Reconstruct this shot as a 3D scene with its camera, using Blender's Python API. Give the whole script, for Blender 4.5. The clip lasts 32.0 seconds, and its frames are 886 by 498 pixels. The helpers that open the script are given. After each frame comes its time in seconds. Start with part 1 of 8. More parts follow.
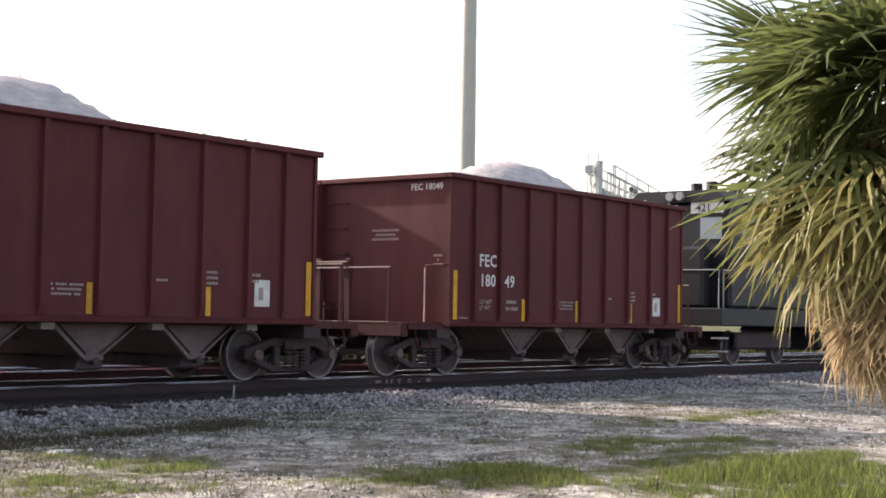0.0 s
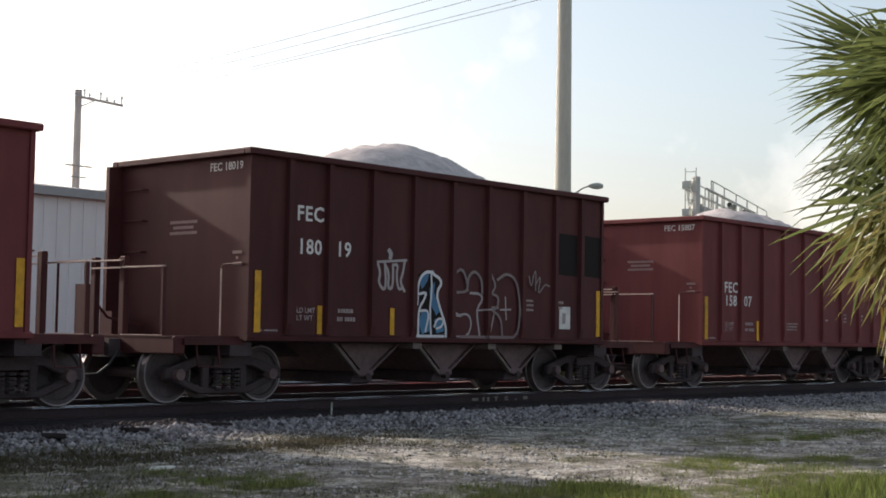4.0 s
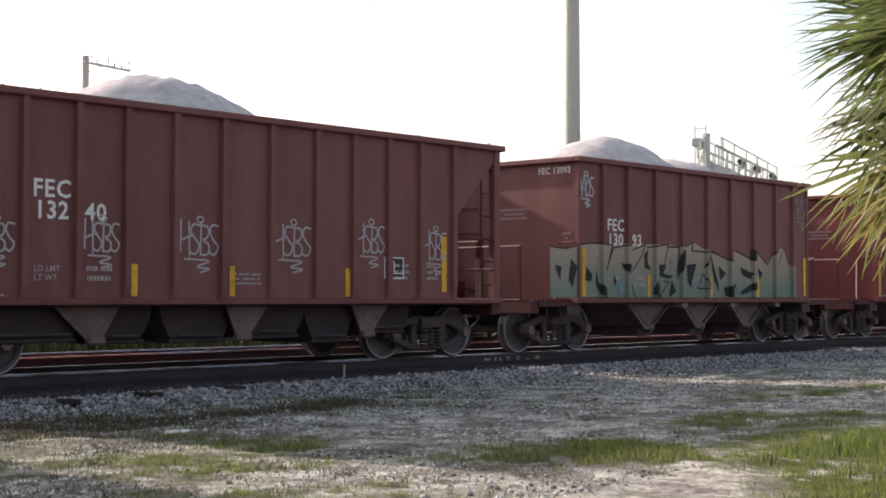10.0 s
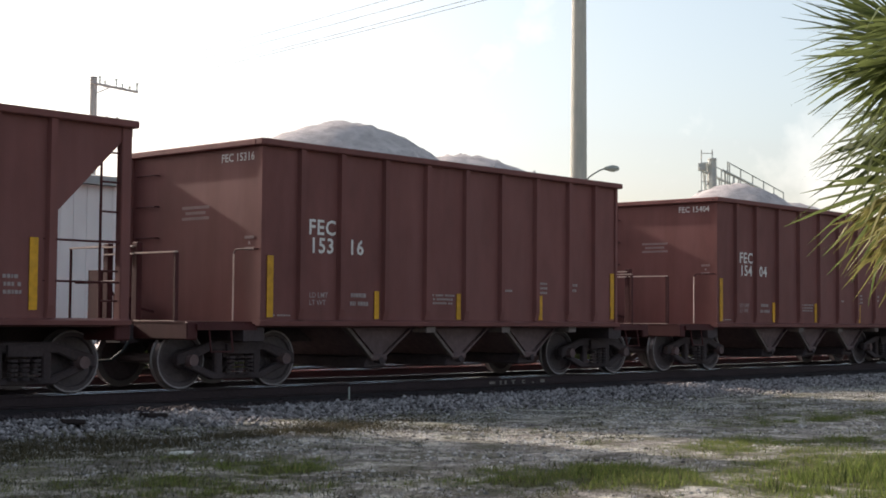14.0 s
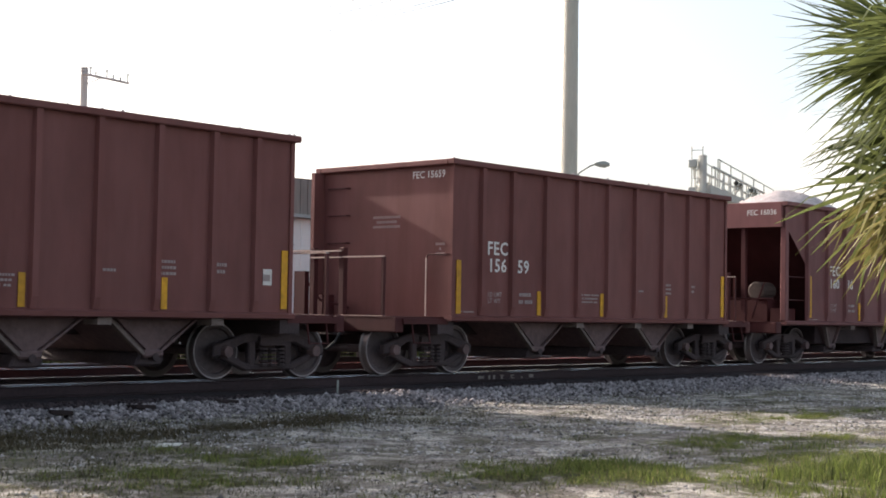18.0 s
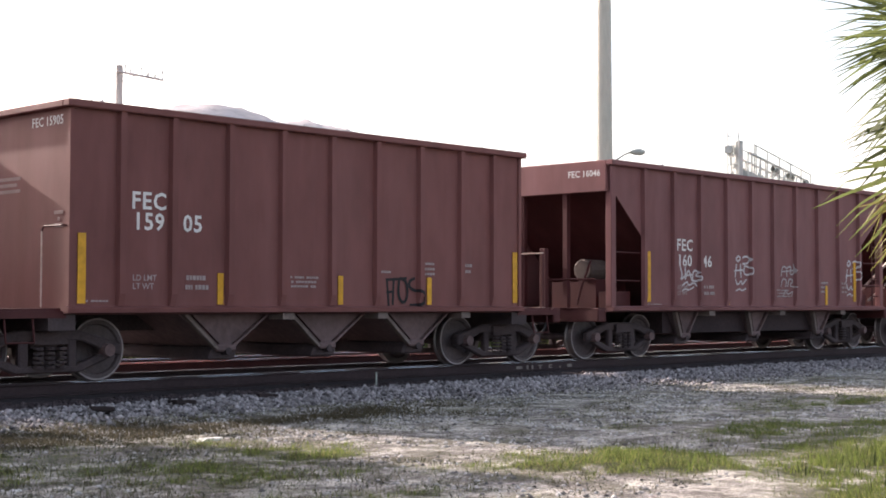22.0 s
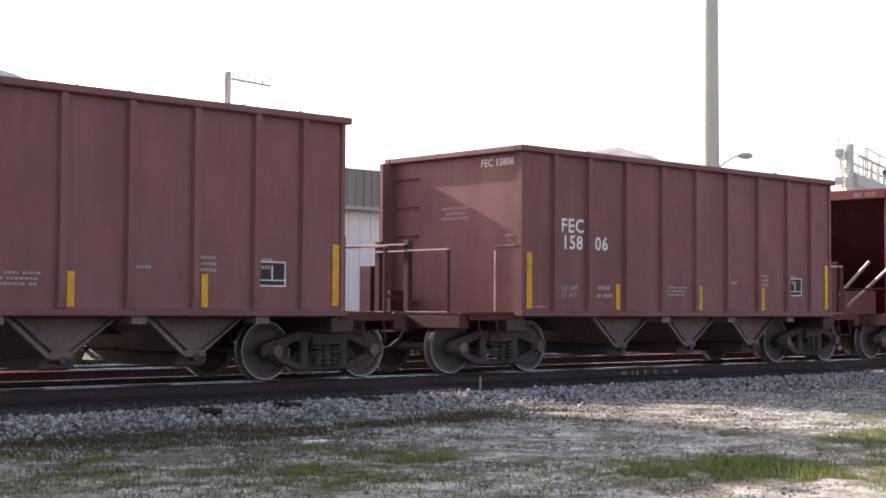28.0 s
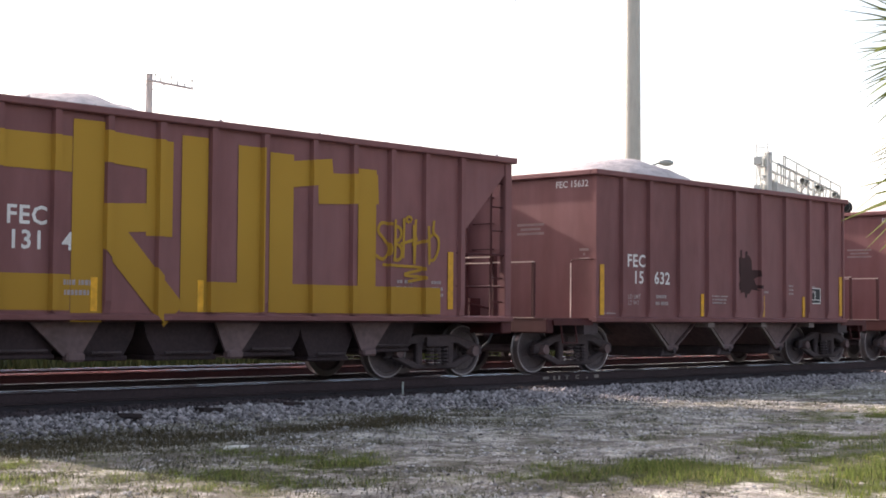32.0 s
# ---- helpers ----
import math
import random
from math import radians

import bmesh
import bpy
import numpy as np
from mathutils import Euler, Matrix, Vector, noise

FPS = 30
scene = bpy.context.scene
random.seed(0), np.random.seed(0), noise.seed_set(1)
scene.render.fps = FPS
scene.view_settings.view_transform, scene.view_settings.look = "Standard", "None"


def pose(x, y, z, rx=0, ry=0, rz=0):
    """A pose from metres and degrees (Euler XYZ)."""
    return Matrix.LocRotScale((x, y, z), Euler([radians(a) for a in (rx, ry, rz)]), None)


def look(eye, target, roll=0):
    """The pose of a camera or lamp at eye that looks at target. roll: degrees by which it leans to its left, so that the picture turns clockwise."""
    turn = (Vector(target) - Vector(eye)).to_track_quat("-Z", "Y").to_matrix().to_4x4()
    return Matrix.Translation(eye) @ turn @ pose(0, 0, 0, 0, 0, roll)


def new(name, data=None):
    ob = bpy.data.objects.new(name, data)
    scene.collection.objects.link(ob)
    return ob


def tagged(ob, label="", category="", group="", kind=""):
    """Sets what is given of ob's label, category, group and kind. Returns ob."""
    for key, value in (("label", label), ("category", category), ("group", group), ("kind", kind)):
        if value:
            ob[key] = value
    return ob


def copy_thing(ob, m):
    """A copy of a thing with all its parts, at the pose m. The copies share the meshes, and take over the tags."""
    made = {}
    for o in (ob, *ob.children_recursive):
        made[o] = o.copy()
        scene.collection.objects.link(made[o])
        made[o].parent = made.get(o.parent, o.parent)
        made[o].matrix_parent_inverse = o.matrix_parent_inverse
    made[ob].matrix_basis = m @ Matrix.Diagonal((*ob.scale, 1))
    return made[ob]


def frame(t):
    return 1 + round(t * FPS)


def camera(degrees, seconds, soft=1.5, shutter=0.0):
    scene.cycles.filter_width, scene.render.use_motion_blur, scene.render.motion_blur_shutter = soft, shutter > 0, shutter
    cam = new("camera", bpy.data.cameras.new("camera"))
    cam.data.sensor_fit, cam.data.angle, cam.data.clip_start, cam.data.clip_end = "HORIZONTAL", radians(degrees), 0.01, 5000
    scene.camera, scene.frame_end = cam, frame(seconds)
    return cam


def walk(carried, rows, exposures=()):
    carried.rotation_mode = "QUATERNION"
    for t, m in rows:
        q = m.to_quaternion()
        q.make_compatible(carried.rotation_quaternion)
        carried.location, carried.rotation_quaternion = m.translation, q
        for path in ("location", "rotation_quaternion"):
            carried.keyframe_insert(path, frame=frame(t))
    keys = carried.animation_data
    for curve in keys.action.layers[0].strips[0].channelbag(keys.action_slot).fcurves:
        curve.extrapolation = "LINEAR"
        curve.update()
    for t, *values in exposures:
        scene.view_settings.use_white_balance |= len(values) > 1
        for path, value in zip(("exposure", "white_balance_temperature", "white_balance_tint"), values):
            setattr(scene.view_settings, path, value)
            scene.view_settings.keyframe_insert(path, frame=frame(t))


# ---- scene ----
from mathutils.geometry import tessellate_polygon

EYE_Z = 1.048
PATH = [
    (0, -52.27, 2.82, -0.99), (0.5, -52.67, 2.66, -0.56), (1, -51.64, 2.01, 0.47), (1.5, -51.79, 2.16, -1.08), (2, -51.35, 2.64, -0.05),
    (2.5, -51.16, 2.83, -0.44), (3, -49.27, 3.21, -0.51), (3.5, -48.35, 3.58, -0.54), (4, -48.41, 3.46, -0.89), (4.5, -48.65, 2.77, -0.24),
    (6.5, -48.60, 2.53, 0.29), (7, -48.10, 2.67, -0.17), (7.5, -47.99, 2.80, -0.09), (8, -47.93, 2.96, -0.09), (8.5, -47.92, 3.13, -0.31),
    (9, -48.03, 3.08, 0.18), (9.5, -47.98, 2.41, -0.03), (10, -47.96, 1.89, -0.09), (10.5, -48.15, 2.38, -0.30), (11, -48.42, 2.76, -0.48),
    (11.5, -48.82, 2.57, -0.27), (12, -46.81, 3.09, -0.88), (12.5, -46.41, 3.56, -1.07), (13, -46.67, 3.72, -0.28), (13.5, -47.23, 3.07, -0.25),
    (15.5, -48.53, 2.78, -1.05), (16, -48.34, 2.63, -0.97), (16.5, -48.34, 2.61, -0.96), (17, -47.85, 2.52, -0.77), (17.5, -47.61, 2.55, -0.53),
    (18, -48.17, 2.58, -0.99), (18.5, -48.00, 2.46, -0.91), (19, -48.00, 2.07, -1.15), (19.5, -47.94, 1.94, -0.65), (20, -48.07, 2.06, -0.65),
    (20.5, -47.94, 2.11, -0.33), (21, -47.38, 2.12, -0.03), (21.5, -46.97, 2.13, -0.34), (22, -46.68, 2.21, -0.08), (22.5, -46.58, 2.18, -0.34),
    (23, -46.48, 2.15, -0.37), (23.5, -46.52, 2.04, -0.18), (24, -46.34, 2.00, -0.17), (24.5, -46.23, 2.00, 0.02), (26.5, -46.13, 2.14, 0.28),
    (27, -45.35, 2.28, 0.47), (27.5, -43.55, 2.41, -0.76), (28, -42.51, 2.37, -0.35), (28.5, -43.33, 2.01, -0.27), (29, -45.79, 1.77, 0.23),
    (29.5, -45.29, 1.63, -0.25), (30, -45.03, 1.69, -0.40), (30.5, -45.28, 2.22, -0.62), (31, -45.35, 2.36, -0.63), (31.5, -45.60, 2.41, -0.89),
    (32, -45.60, 2.59, -0.49),
]

cam = camera(34.45, 32.0, soft=1.75)
walk(cam, [(t, pose(0, 0, EYE_Z, 90 + pitch, roll, yaw)) for t, yaw, pitch, roll in PATH],
     exposures=[(0, 0.95, 6700, 20), (1, 0.95, 6700, 20), (2.5, 0.85, 6700, 19), (3, 0.45, 6650, 15), (4, 0.18, 6650, 14), (4.5, 0.25, 6650, 14),
                (6.5, 0.55, 6650, 15), (9, 0.50, 6650, 15), (10.2, 0.70, 6700, 17), (12, 0.45, 6650, 15), (13, 0.16, 6650, 13), (15.5, 0.47, 6650, 15),
                (17, 0.53, 6650, 16), (18, 0.58, 6700, 17), (19, 0.90, 6700, 20), (22, 1.05, 6700, 21), (24, 1.17, 6700, 21), (28, 1.12, 6700, 22), (30, 1.28, 6700, 22), (32, 1.0, 6700, 21)])

# ---- sky and sun ----
SUN_YAW, SUN_EL = 5.0, 23.4
world = bpy.data.worlds.new("sky")
scene.world = world
world.use_nodes = True
wn = world.node_tree
wn.nodes.clear()
sky = wn.nodes.new("ShaderNodeTexSky")
sky.sky_type = 'NISHITA'
sky.sun_disc = False
sky.sun_elevation, sky.sun_rotation = radians(SUN_EL), radians(-SUN_YAW)
sky.dust_density, sky.air_density, sky.ozone_density = 3.0, 1.0, 1.0
bg = wn.nodes.new("ShaderNodeBackground")
bg.inputs["Strength"].default_value = 0.15
wo = wn.nodes.new("ShaderNodeOutputWorld")
haze = wn.nodes.new("ShaderNodeHueSaturation")
haze.inputs["Hue"].default_value, haze.inputs["Saturation"].default_value, haze.inputs["Value"].default_value = 0.48, 0.76, 1.22
wn.links.new(sky.outputs[0], haze.inputs["Color"])
wc = wn.nodes.new("ShaderNodeTexCoord")
cn = wn.nodes.new("ShaderNodeTexNoise")
cn.inputs["Scale"].default_value, cn.inputs["Detail"].default_value, cn.inputs["Roughness"].default_value = 7.0, 6, 0.55
wn.links.new(wc.outputs["Generated"], cn.inputs[0])
cr = wn.nodes.new("ShaderNodeMapRange")
cr.inputs["From Min"].default_value, cr.inputs["From Max"].default_value, cr.inputs["To Max"].default_value = 0.56, 0.72, 0.55
wn.links.new(cn.outputs[0], cr.inputs[0])
cm_ = wn.nodes.new("ShaderNodeMix")
cm_.data_type = 'RGBA'
wn.links.new(cr.outputs[0], cm_.inputs[0])
wn.links.new(haze.outputs[0], cm_.inputs[6])
cm_.inputs[7].default_value = (9.0, 8.7, 8.2, 1)
wn.links.new(cm_.outputs[2], bg.inputs[0])
wn.links.new(bg.outputs[0], wo.inputs[0])
sun = new("sun", bpy.data.lights.new("sun", 'SUN'))
sun.data.energy, sun.data.angle, sun.data.color = 5.0, radians(0.8), (1.0, 0.93, 0.82)
ce, se = math.cos(radians(SUN_EL)), math.sin(radians(SUN_EL))
sun.matrix_world = look((-math.sin(radians(SUN_YAW)) * ce * 50, math.cos(radians(SUN_YAW)) * ce * 50, se * 50), (0, 0, 0))


# ---- materials ----
def material(name, colour, rough=0.8, metal=0.0, scale=6.0, vary=0.25, stain=0.0, stain_colour=(0.05, 0.04, 0.035), bump=0.15,
             stretch=(1, 1, 1), trans=0.0, randomise=0.0, spec=0.3, streak=None):
    """Two scales of noise on a base colour, an optional stain, a fine bump."""
    m = bpy.data.materials.new(name)
    m.use_nodes = True
    nt = m.node_tree
    n, l = nt.nodes, nt.links
    b = n["Principled BSDF"]
    b.inputs["Roughness"].default_value = rough
    b.inputs["Metallic"].default_value = metal
    b.inputs["Specular IOR Level"].default_value = spec
    tc = n.new("ShaderNodeTexCoord")
    mp = n.new("ShaderNodeMapping")
    mp.inputs["Scale"].default_value = stretch
    l.new(tc.outputs["Object"], mp.inputs[0])
    n1 = n.new("ShaderNodeTexNoise")
    n1.inputs["Scale"].default_value, n1.inputs["Detail"].default_value = scale * 0.18, 4
    n2 = n.new("ShaderNodeTexNoise")
    n2.inputs["Scale"].default_value, n2.inputs["Detail"].default_value = scale * 2.2, 5
    l.new(mp.outputs[0], n1.inputs[0])
    l.new(mp.outputs[0], n2.inputs[0])
    add = n.new("ShaderNodeMath")
    add.operation = 'ADD'
    l.new(n1.outputs[0], add.inputs[0])
    l.new(n2.outputs[0], add.inputs[1])
    mr = n.new("ShaderNodeMapRange")
    mr.inputs["From Min"].default_value, mr.inputs["From Max"].default_value = 0.65, 1.35
    mr.inputs["To Min"].default_value, mr.inputs["To Max"].default_value = 1 - vary, 1 + vary
    l.new(add.outputs[0], mr.inputs[0])
    out = mr.outputs[0]
    if randomise:
        oi = n.new("ShaderNodeObjectInfo")
        r2 = n.new("ShaderNodeMapRange")
        r2.inputs["To Min"].default_value, r2.inputs["To Max"].default_value = 1 - randomise, 1 + randomise
        l.new(oi.outputs["Random"], r2.inputs[0])
        mu = n.new("ShaderNodeMath")
        mu.operation = 'MULTIPLY'
        l.new(out, mu.inputs[0])
        l.new(r2.outputs[0], mu.inputs[1])
        out = mu.outputs[0]
    vm = n.new("ShaderNodeVectorMath")
    vm.operation = 'SCALE'
    vm.inputs[0].default_value = colour
    l.new(out, vm.inputs["Scale"])
    col = vm.outputs[0]
    if stain:
        n3 = n.new("ShaderNodeTexNoise")
        n3.inputs["Scale"].default_value, n3.inputs["Detail"].default_value = scale * 0.5, 8
        n3.inputs["Roughness"].default_value = 0.7
        l.new(mp.outputs[0], n3.inputs[0])
        cr = n.new("ShaderNodeMapRange")
        cr.inputs["From Min"].default_value, cr.inputs["From Max"].default_value = 0.5, 0.75
        cr.inputs["To Max"].default_value = stain
        l.new(n3.outputs[0], cr.inputs[0])
        mx = n.new("ShaderNodeMix")
        mx.data_type = 'RGBA'
        l.new(cr.outputs[0], mx.inputs[0])
        l.new(col, mx.inputs[6])
        mx.inputs[7].default_value = (*stain_colour, 1)
        col = mx.outputs[2]
    if streak:
        ms_ = n.new("ShaderNodeMapping")
        ms_.inputs["Scale"].default_value = (1.3, 1.3, 0.16)
        l.new(tc.outputs["Object"], ms_.inputs[0])
        n4 = n.new("ShaderNodeTexNoise")
        n4.inputs["Scale"].default_value, n4.inputs["Detail"].default_value, n4.inputs["Roughness"].default_value = 1.5, 7, 0.62
        l.new(ms_.outputs[0], n4.inputs[0])
        k4 = n.new("ShaderNodeMapRange")
        k4.inputs["From Min"].default_value, k4.inputs["From Max"].default_value, k4.inputs["To Max"].default_value = 0.46, 0.76, 0.62
        l.new(n4.outputs[0], k4.inputs[0])
        m4 = n.new("ShaderNodeMix")
        m4.data_type = 'RGBA'
        l.new(k4.outputs[0], m4.inputs[0])
        l.new(col, m4.inputs[6])
        m4.inputs[7].default_value = (*streak, 1)
        col = m4.outputs[2]
    l.new(col, b.inputs["Base Color"])
    if bump:
        bp = n.new("ShaderNodeBump")
        bp.inputs["Strength"].default_value, bp.inputs["Distance"].default_value = bump, 0.02
        l.new(n2.outputs[0], bp.inputs["Height"])
        l.new(bp.outputs[0], b.inputs["Normal"])
    if trans:
        tr = n.new("ShaderNodeBsdfTranslucent")
        l.new(col, tr.inputs[0])
        ms = n.new("ShaderNodeMixShader")
        ms.inputs[0].default_value = trans
        l.new(b.outputs[0], ms.inputs[1])
        l.new(tr.outputs[0], ms.inputs[2])
        l.new(ms.outputs[0], n["Material Output"].inputs[0])
    return m


def paint(name, c):
    return material(name, c, rough=0.62, scale=1.6, vary=0.18, stain=0.5, stain_colour=(c[0] * 0.80, c[1] * 0.95, c[2] * 0.95), bump=0.10, stretch=(1.0, 1.0, 0.45), randomise=0.06, spec=0.16, streak=(c[0] * 1.26 + 0.006, c[1] * 1.38 + 0.005, c[2] * 1.38 + 0.006))


PAINTS = {
    "brown": paint("brown_oxide_paint", (0.165, 0.063, 0.058)),
    "dusty": paint("dusty_brown_paint", (0.186, 0.078, 0.077)),
    "red": paint("red_oxide_paint", (0.140, 0.030, 0.032)),
    "maroon": paint("maroon_paint", (0.150, 0.037, 0.038)),
    "deep": paint("deep_maroon_paint", (0.094, 0.0215, 0.0235)),
    # own paint of some cars; on end gear and slope sheets it stands for shade
    "dark": paint("dark_maroon_and_shade_paint", (0.068, 0.0195, 0.0200)),
}
STEEL = material("grimy_cast_steel", (0.056, 0.039, 0.042), rough=0.8, scale=14, vary=0.4, stain=0.5, stain_colour=(0.075, 0.053, 0.052))
HOPPER = material("dusty_hopper_steel", (0.140, 0.091, 0.092), rough=0.85, scale=5, vary=0.3, stain=0.5, stain_colour=(0.035, 0.027, 0.026))
DUSTY = material("pale_dusty_steel", (0.17, 0.13, 0.12), rough=0.85, scale=8, vary=0.3, stain=0.4, stain_colour=(0.12, 0.09, 0.08))
RIM = material("dusty_wheel_rim", (0.27, 0.235, 0.24), rough=0.8, scale=14, vary=0.3)
# bright tone that paints the sun's highlight onto thin end bars
BARLIT = material("worn_pale_bar", (0.55, 0.42, 0.37), rough=0.5, scale=12, vary=0.3)
TAN = material("tan_tank_paint", (0.075, 0.052, 0.045), rough=0.75, scale=6, vary=0.2, stain=0.4, stain_colour=(0.2, 0.13, 0.1))
WHEEL = material("worn_wheel_steel", (0.080, 0.060, 0.064), rough=0.6, metal=0.1, scale=10, vary=0.3)
TREAD = material("polished_tread_steel", (0.16, 0.14, 0.14), rough=0.5, metal=0.6, scale=20, vary=0.1, bump=0)
YELLOW = material("yellow_reflector", (0.58, 0.28, 0.015), rough=0.5, scale=5, vary=0.3, stain=0.5, stain_colour=(0.36, 0.20, 0.05), bump=0, randomise=0.15)
WHITE = material("white_stencil_paint", (0.62, 0.58, 0.56), rough=0.7, scale=25, vary=0.22, bump=0)
GREYW = material("faded_stencil_paint", (0.31, 0.245, 0.24), rough=0.7, scale=25, vary=0.2, bump=0)
FAINT = material("worn_stencil_paint", (0.25, 0.165, 0.16), rough=0.7, scale=25, vary=0.3, bump=0)
BLACK = material("black_plate_paint", (0.02, 0.02, 0.022), rough=0.6, scale=12, vary=0.2, bump=0)
GRAVEL = material("crushed_limestone", (0.46, 0.41, 0.405), rough=0.95, scale=30, vary=0.35, bump=0.5)
# rail rust; also the near-black that paints shade under the cars
RAILM = material("rusty_rail_and_underside_shade", (0.036, 0.022, 0.025), rough=0.8, scale=9, vary=0.35)
RAILTOP = material("polished_rail_head", (0.92, 0.91, 0.91), rough=0.2, metal=1.0, scale=4, vary=0.08, bump=0)
TIE = material("weathered_timber", (0.034, 0.023, 0.023), rough=0.9, scale=9, vary=0.4, stretch=(1, 0.15, 1), randomise=0.3)
BALLAST = material("grey_ballast_stone", (0.13, 0.12, 0.12), rough=0.9, scale=18, vary=0.4, bump=0.3)
CONCRETE = material("pole_concrete", (0.42, 0.41, 0.37), rough=0.85, scale=4, vary=0.12, stretch=(1, 1, 0.2))
# weathered grey, lightened further to put distance haze into the colour
WOODPOLE = material("weathered_pole_wood_in_haze", (0.44, 0.40, 0.39), rough=0.9, scale=6, vary=0.2, stretch=(1, 1, 0.1))
CANT = material("pale_galvanised_truss", (0.47, 0.48, 0.45), rough=0.7, scale=6, vary=0.15)
GALV = material("galvanised_steel", (0.30, 0.32, 0.30), rough=0.6, metal=0.2, scale=6, vary=0.15)
WALLM = material("white_metal_cladding", (0.70, 0.64, 0.635), rough=0.6, scale=1.5, vary=0.08, stain=0.15, stain_colour=(0.4, 0.36, 0.34), stretch=(1, 1, 0.2))
WALLB = material("weathered_grey_brown_cladding", (0.24, 0.20, 0.185), rough=0.8, scale=2.5, vary=0.2, stain=0.4, stain_colour=(0.33, 0.29, 0.27), stretch=(1.5, 1.5, 0.15))
ROOFM = material("grey_metal_roof", (0.33, 0.32, 0.32), rough=0.6, scale=2, vary=0.1)
WIREM = material("black_cable", (0.03, 0.03, 0.03), rough=0.6, bump=0)
LOCO = material("dark_blue_loco_paint", (0.018, 0.018, 0.022), rough=0.5, scale=3, vary=0.2)
LOCOL = material("light_grey_loco_paint", (0.30, 0.30, 0.30), rough=0.5, scale=3, vary=0.1)
GLASS = material("grey_window_glass", (0.30, 0.34, 0.36), rough=0.1, scale=1, vary=0.05, bump=0, spec=0.6)
FROND = material("green_palm_leaf", (0.108, 0.132, 0.046), rough=0.5, scale=5, vary=0.3, trans=0.45, randomise=0.3, bump=0)
DRYFROND = material("dry_palm_leaf", (0.38, 0.29, 0.165), rough=0.8, scale=6, vary=0.35, trans=0.4, randomise=0.35, bump=0)
YELFROND = material("yellowing_palm_leaf", (0.235, 0.215, 0.075), rough=0.6, scale=6, vary=0.35, trans=0.35, randomise=0.3, bump=0)
BARK = material("palm_bark", (0.16, 0.13, 0.10), rough=0.95, scale=12, vary=0.4, bump=0.6)
LEAFM = material("tree_leaf", (0.07, 0.10, 0.03), rough=0.6, scale=3, vary=0.3, trans=0.2, bump=0)
SIGRED = material("red_signal_lens", (0.3, 0.02, 0.015), rough=0.2, bump=0)
PAPER = material("pale_litter", (0.7, 0.68, 0.64), rough=0.8, bump=0)


# ---- mesh building ----
class Mesh:
    """Collects vertices and faces of one part."""

    def __init__(self):
        self.v, self.f, self.mi, self.cur = [], [], [], 0

    def face(self, idx):
        self.f.append(tuple(idx))
        self.mi.append(self.cur)

    def box(self, x0, x1, y0, y1, z0, z1):
        b = len(self.v)
        self.v += [(x, y, z) for z in (z0, z1) for y in (y0, y1) for x in (x0, x1)]
        for q in ((0, 2, 3, 1), (4, 5, 7, 6), (0, 1, 5, 4), (2, 6, 7, 3), (0, 4, 6, 2), (1, 3, 7, 5)):
            self.face([b + i for i in q])
        return self

    def prism(self, poly, y0, y1):
        """A polygon in x, z pushed from y0 to y1 (counter-clockwise as seen from -y)."""
        b, n = len(self.v), len(poly)
        self.v += [(x, y0, z) for x, z in poly] + [(x, y1, z) for x, z in poly]
        self.face([b + i for i in range(n)])
        self.face([b + n + i for i in reversed(range(n))])
        for i in range(n):
            j = (i + 1) % n
            self.face((b + j, b + i, b + n + i, b + n + j))
        return self

    def prism_x(self, poly, x0, x1):
        """A polygon in y, z pushed from x0 to x1."""
        b, n = len(self.v), len(poly)
        self.v += [(x0, y, z) for y, z in poly] + [(x1, y, z) for y, z in poly]
        self.face([b + i for i in reversed(range(n))])
        self.face([b + n + i for i in range(n)])
        for i in range(n):
            j = (i + 1) % n
            self.face((b + i, b + j, b + n + j, b + n + i))
        return self

    def tube(self, p0, p1, r0, r1=None, seg=8, cap=True):
        p0, p1 = Vector(p0), Vector(p1)
        r1 = r0 if r1 is None else r1
        q = (p1 - p0).to_track_quat('Z', 'Y')
        b = len(self.v)
        for p, r in ((p0, r0), (p1, r1)):
            for i in range(seg):
                a = 2 * math.pi * i / seg
                self.v.append(tuple(p + q @ Vector((r * math.cos(a), r * math.sin(a), 0))))
        for i in range(seg):
            j = (i + 1) % seg
            self.face((b + i, b + j, b + seg + j, b + seg + i))
        if cap:
            self.face([b + i for i in reversed(range(seg))])
            self.face([b + seg + i for i in range(seg)])
        return self

    def lathe_y(self, prof, seg=24):
        """Profile of (y, r) turned about the y axis."""
        b, n = len(self.v), len(prof)
        for i in range(seg):
            a = 2 * math.pi * i / seg
            self.v += [(r * math.cos(a), y, r * math.sin(a)) for y, r in prof]
        for i in range(seg):
            j = (i + 1) % seg
            for k in range(n - 1):
                self.face((b + i * n + k, b + i * n + k + 1, b + j * n + k + 1, b + j * n + k))
        return self

    def path(self, pts, r, seg=6):
        """One bent rod through the points."""
        P = [Vector(p) for p in pts]
        b = len(self.v)
        q = None
        for i, p in enumerate(P):
            t = (P[min(i + 1, len(P) - 1)] - P[max(i - 1, 0)]).normalized()
            q = t.to_track_quat('Z', 'Y') if q is None else was.rotation_difference(t) @ q
            was = t
            for k in range(seg):
                a = 2 * math.pi * k / seg
                self.v.append(tuple(p + q @ Vector((r * math.cos(a), r * math.sin(a), 0))))
        for i in range(len(P) - 1):
            for k in range(seg):
                c = (k + 1) % seg
                self.face((b + i * seg + k, b + i * seg + c, b + (i + 1) * seg + c, b + (i + 1) * seg + k))
        self.face([b + k for k in reversed(range(seg))])
        self.face([b + (len(P) - 1) * seg + k for k in range(seg)])
        return self

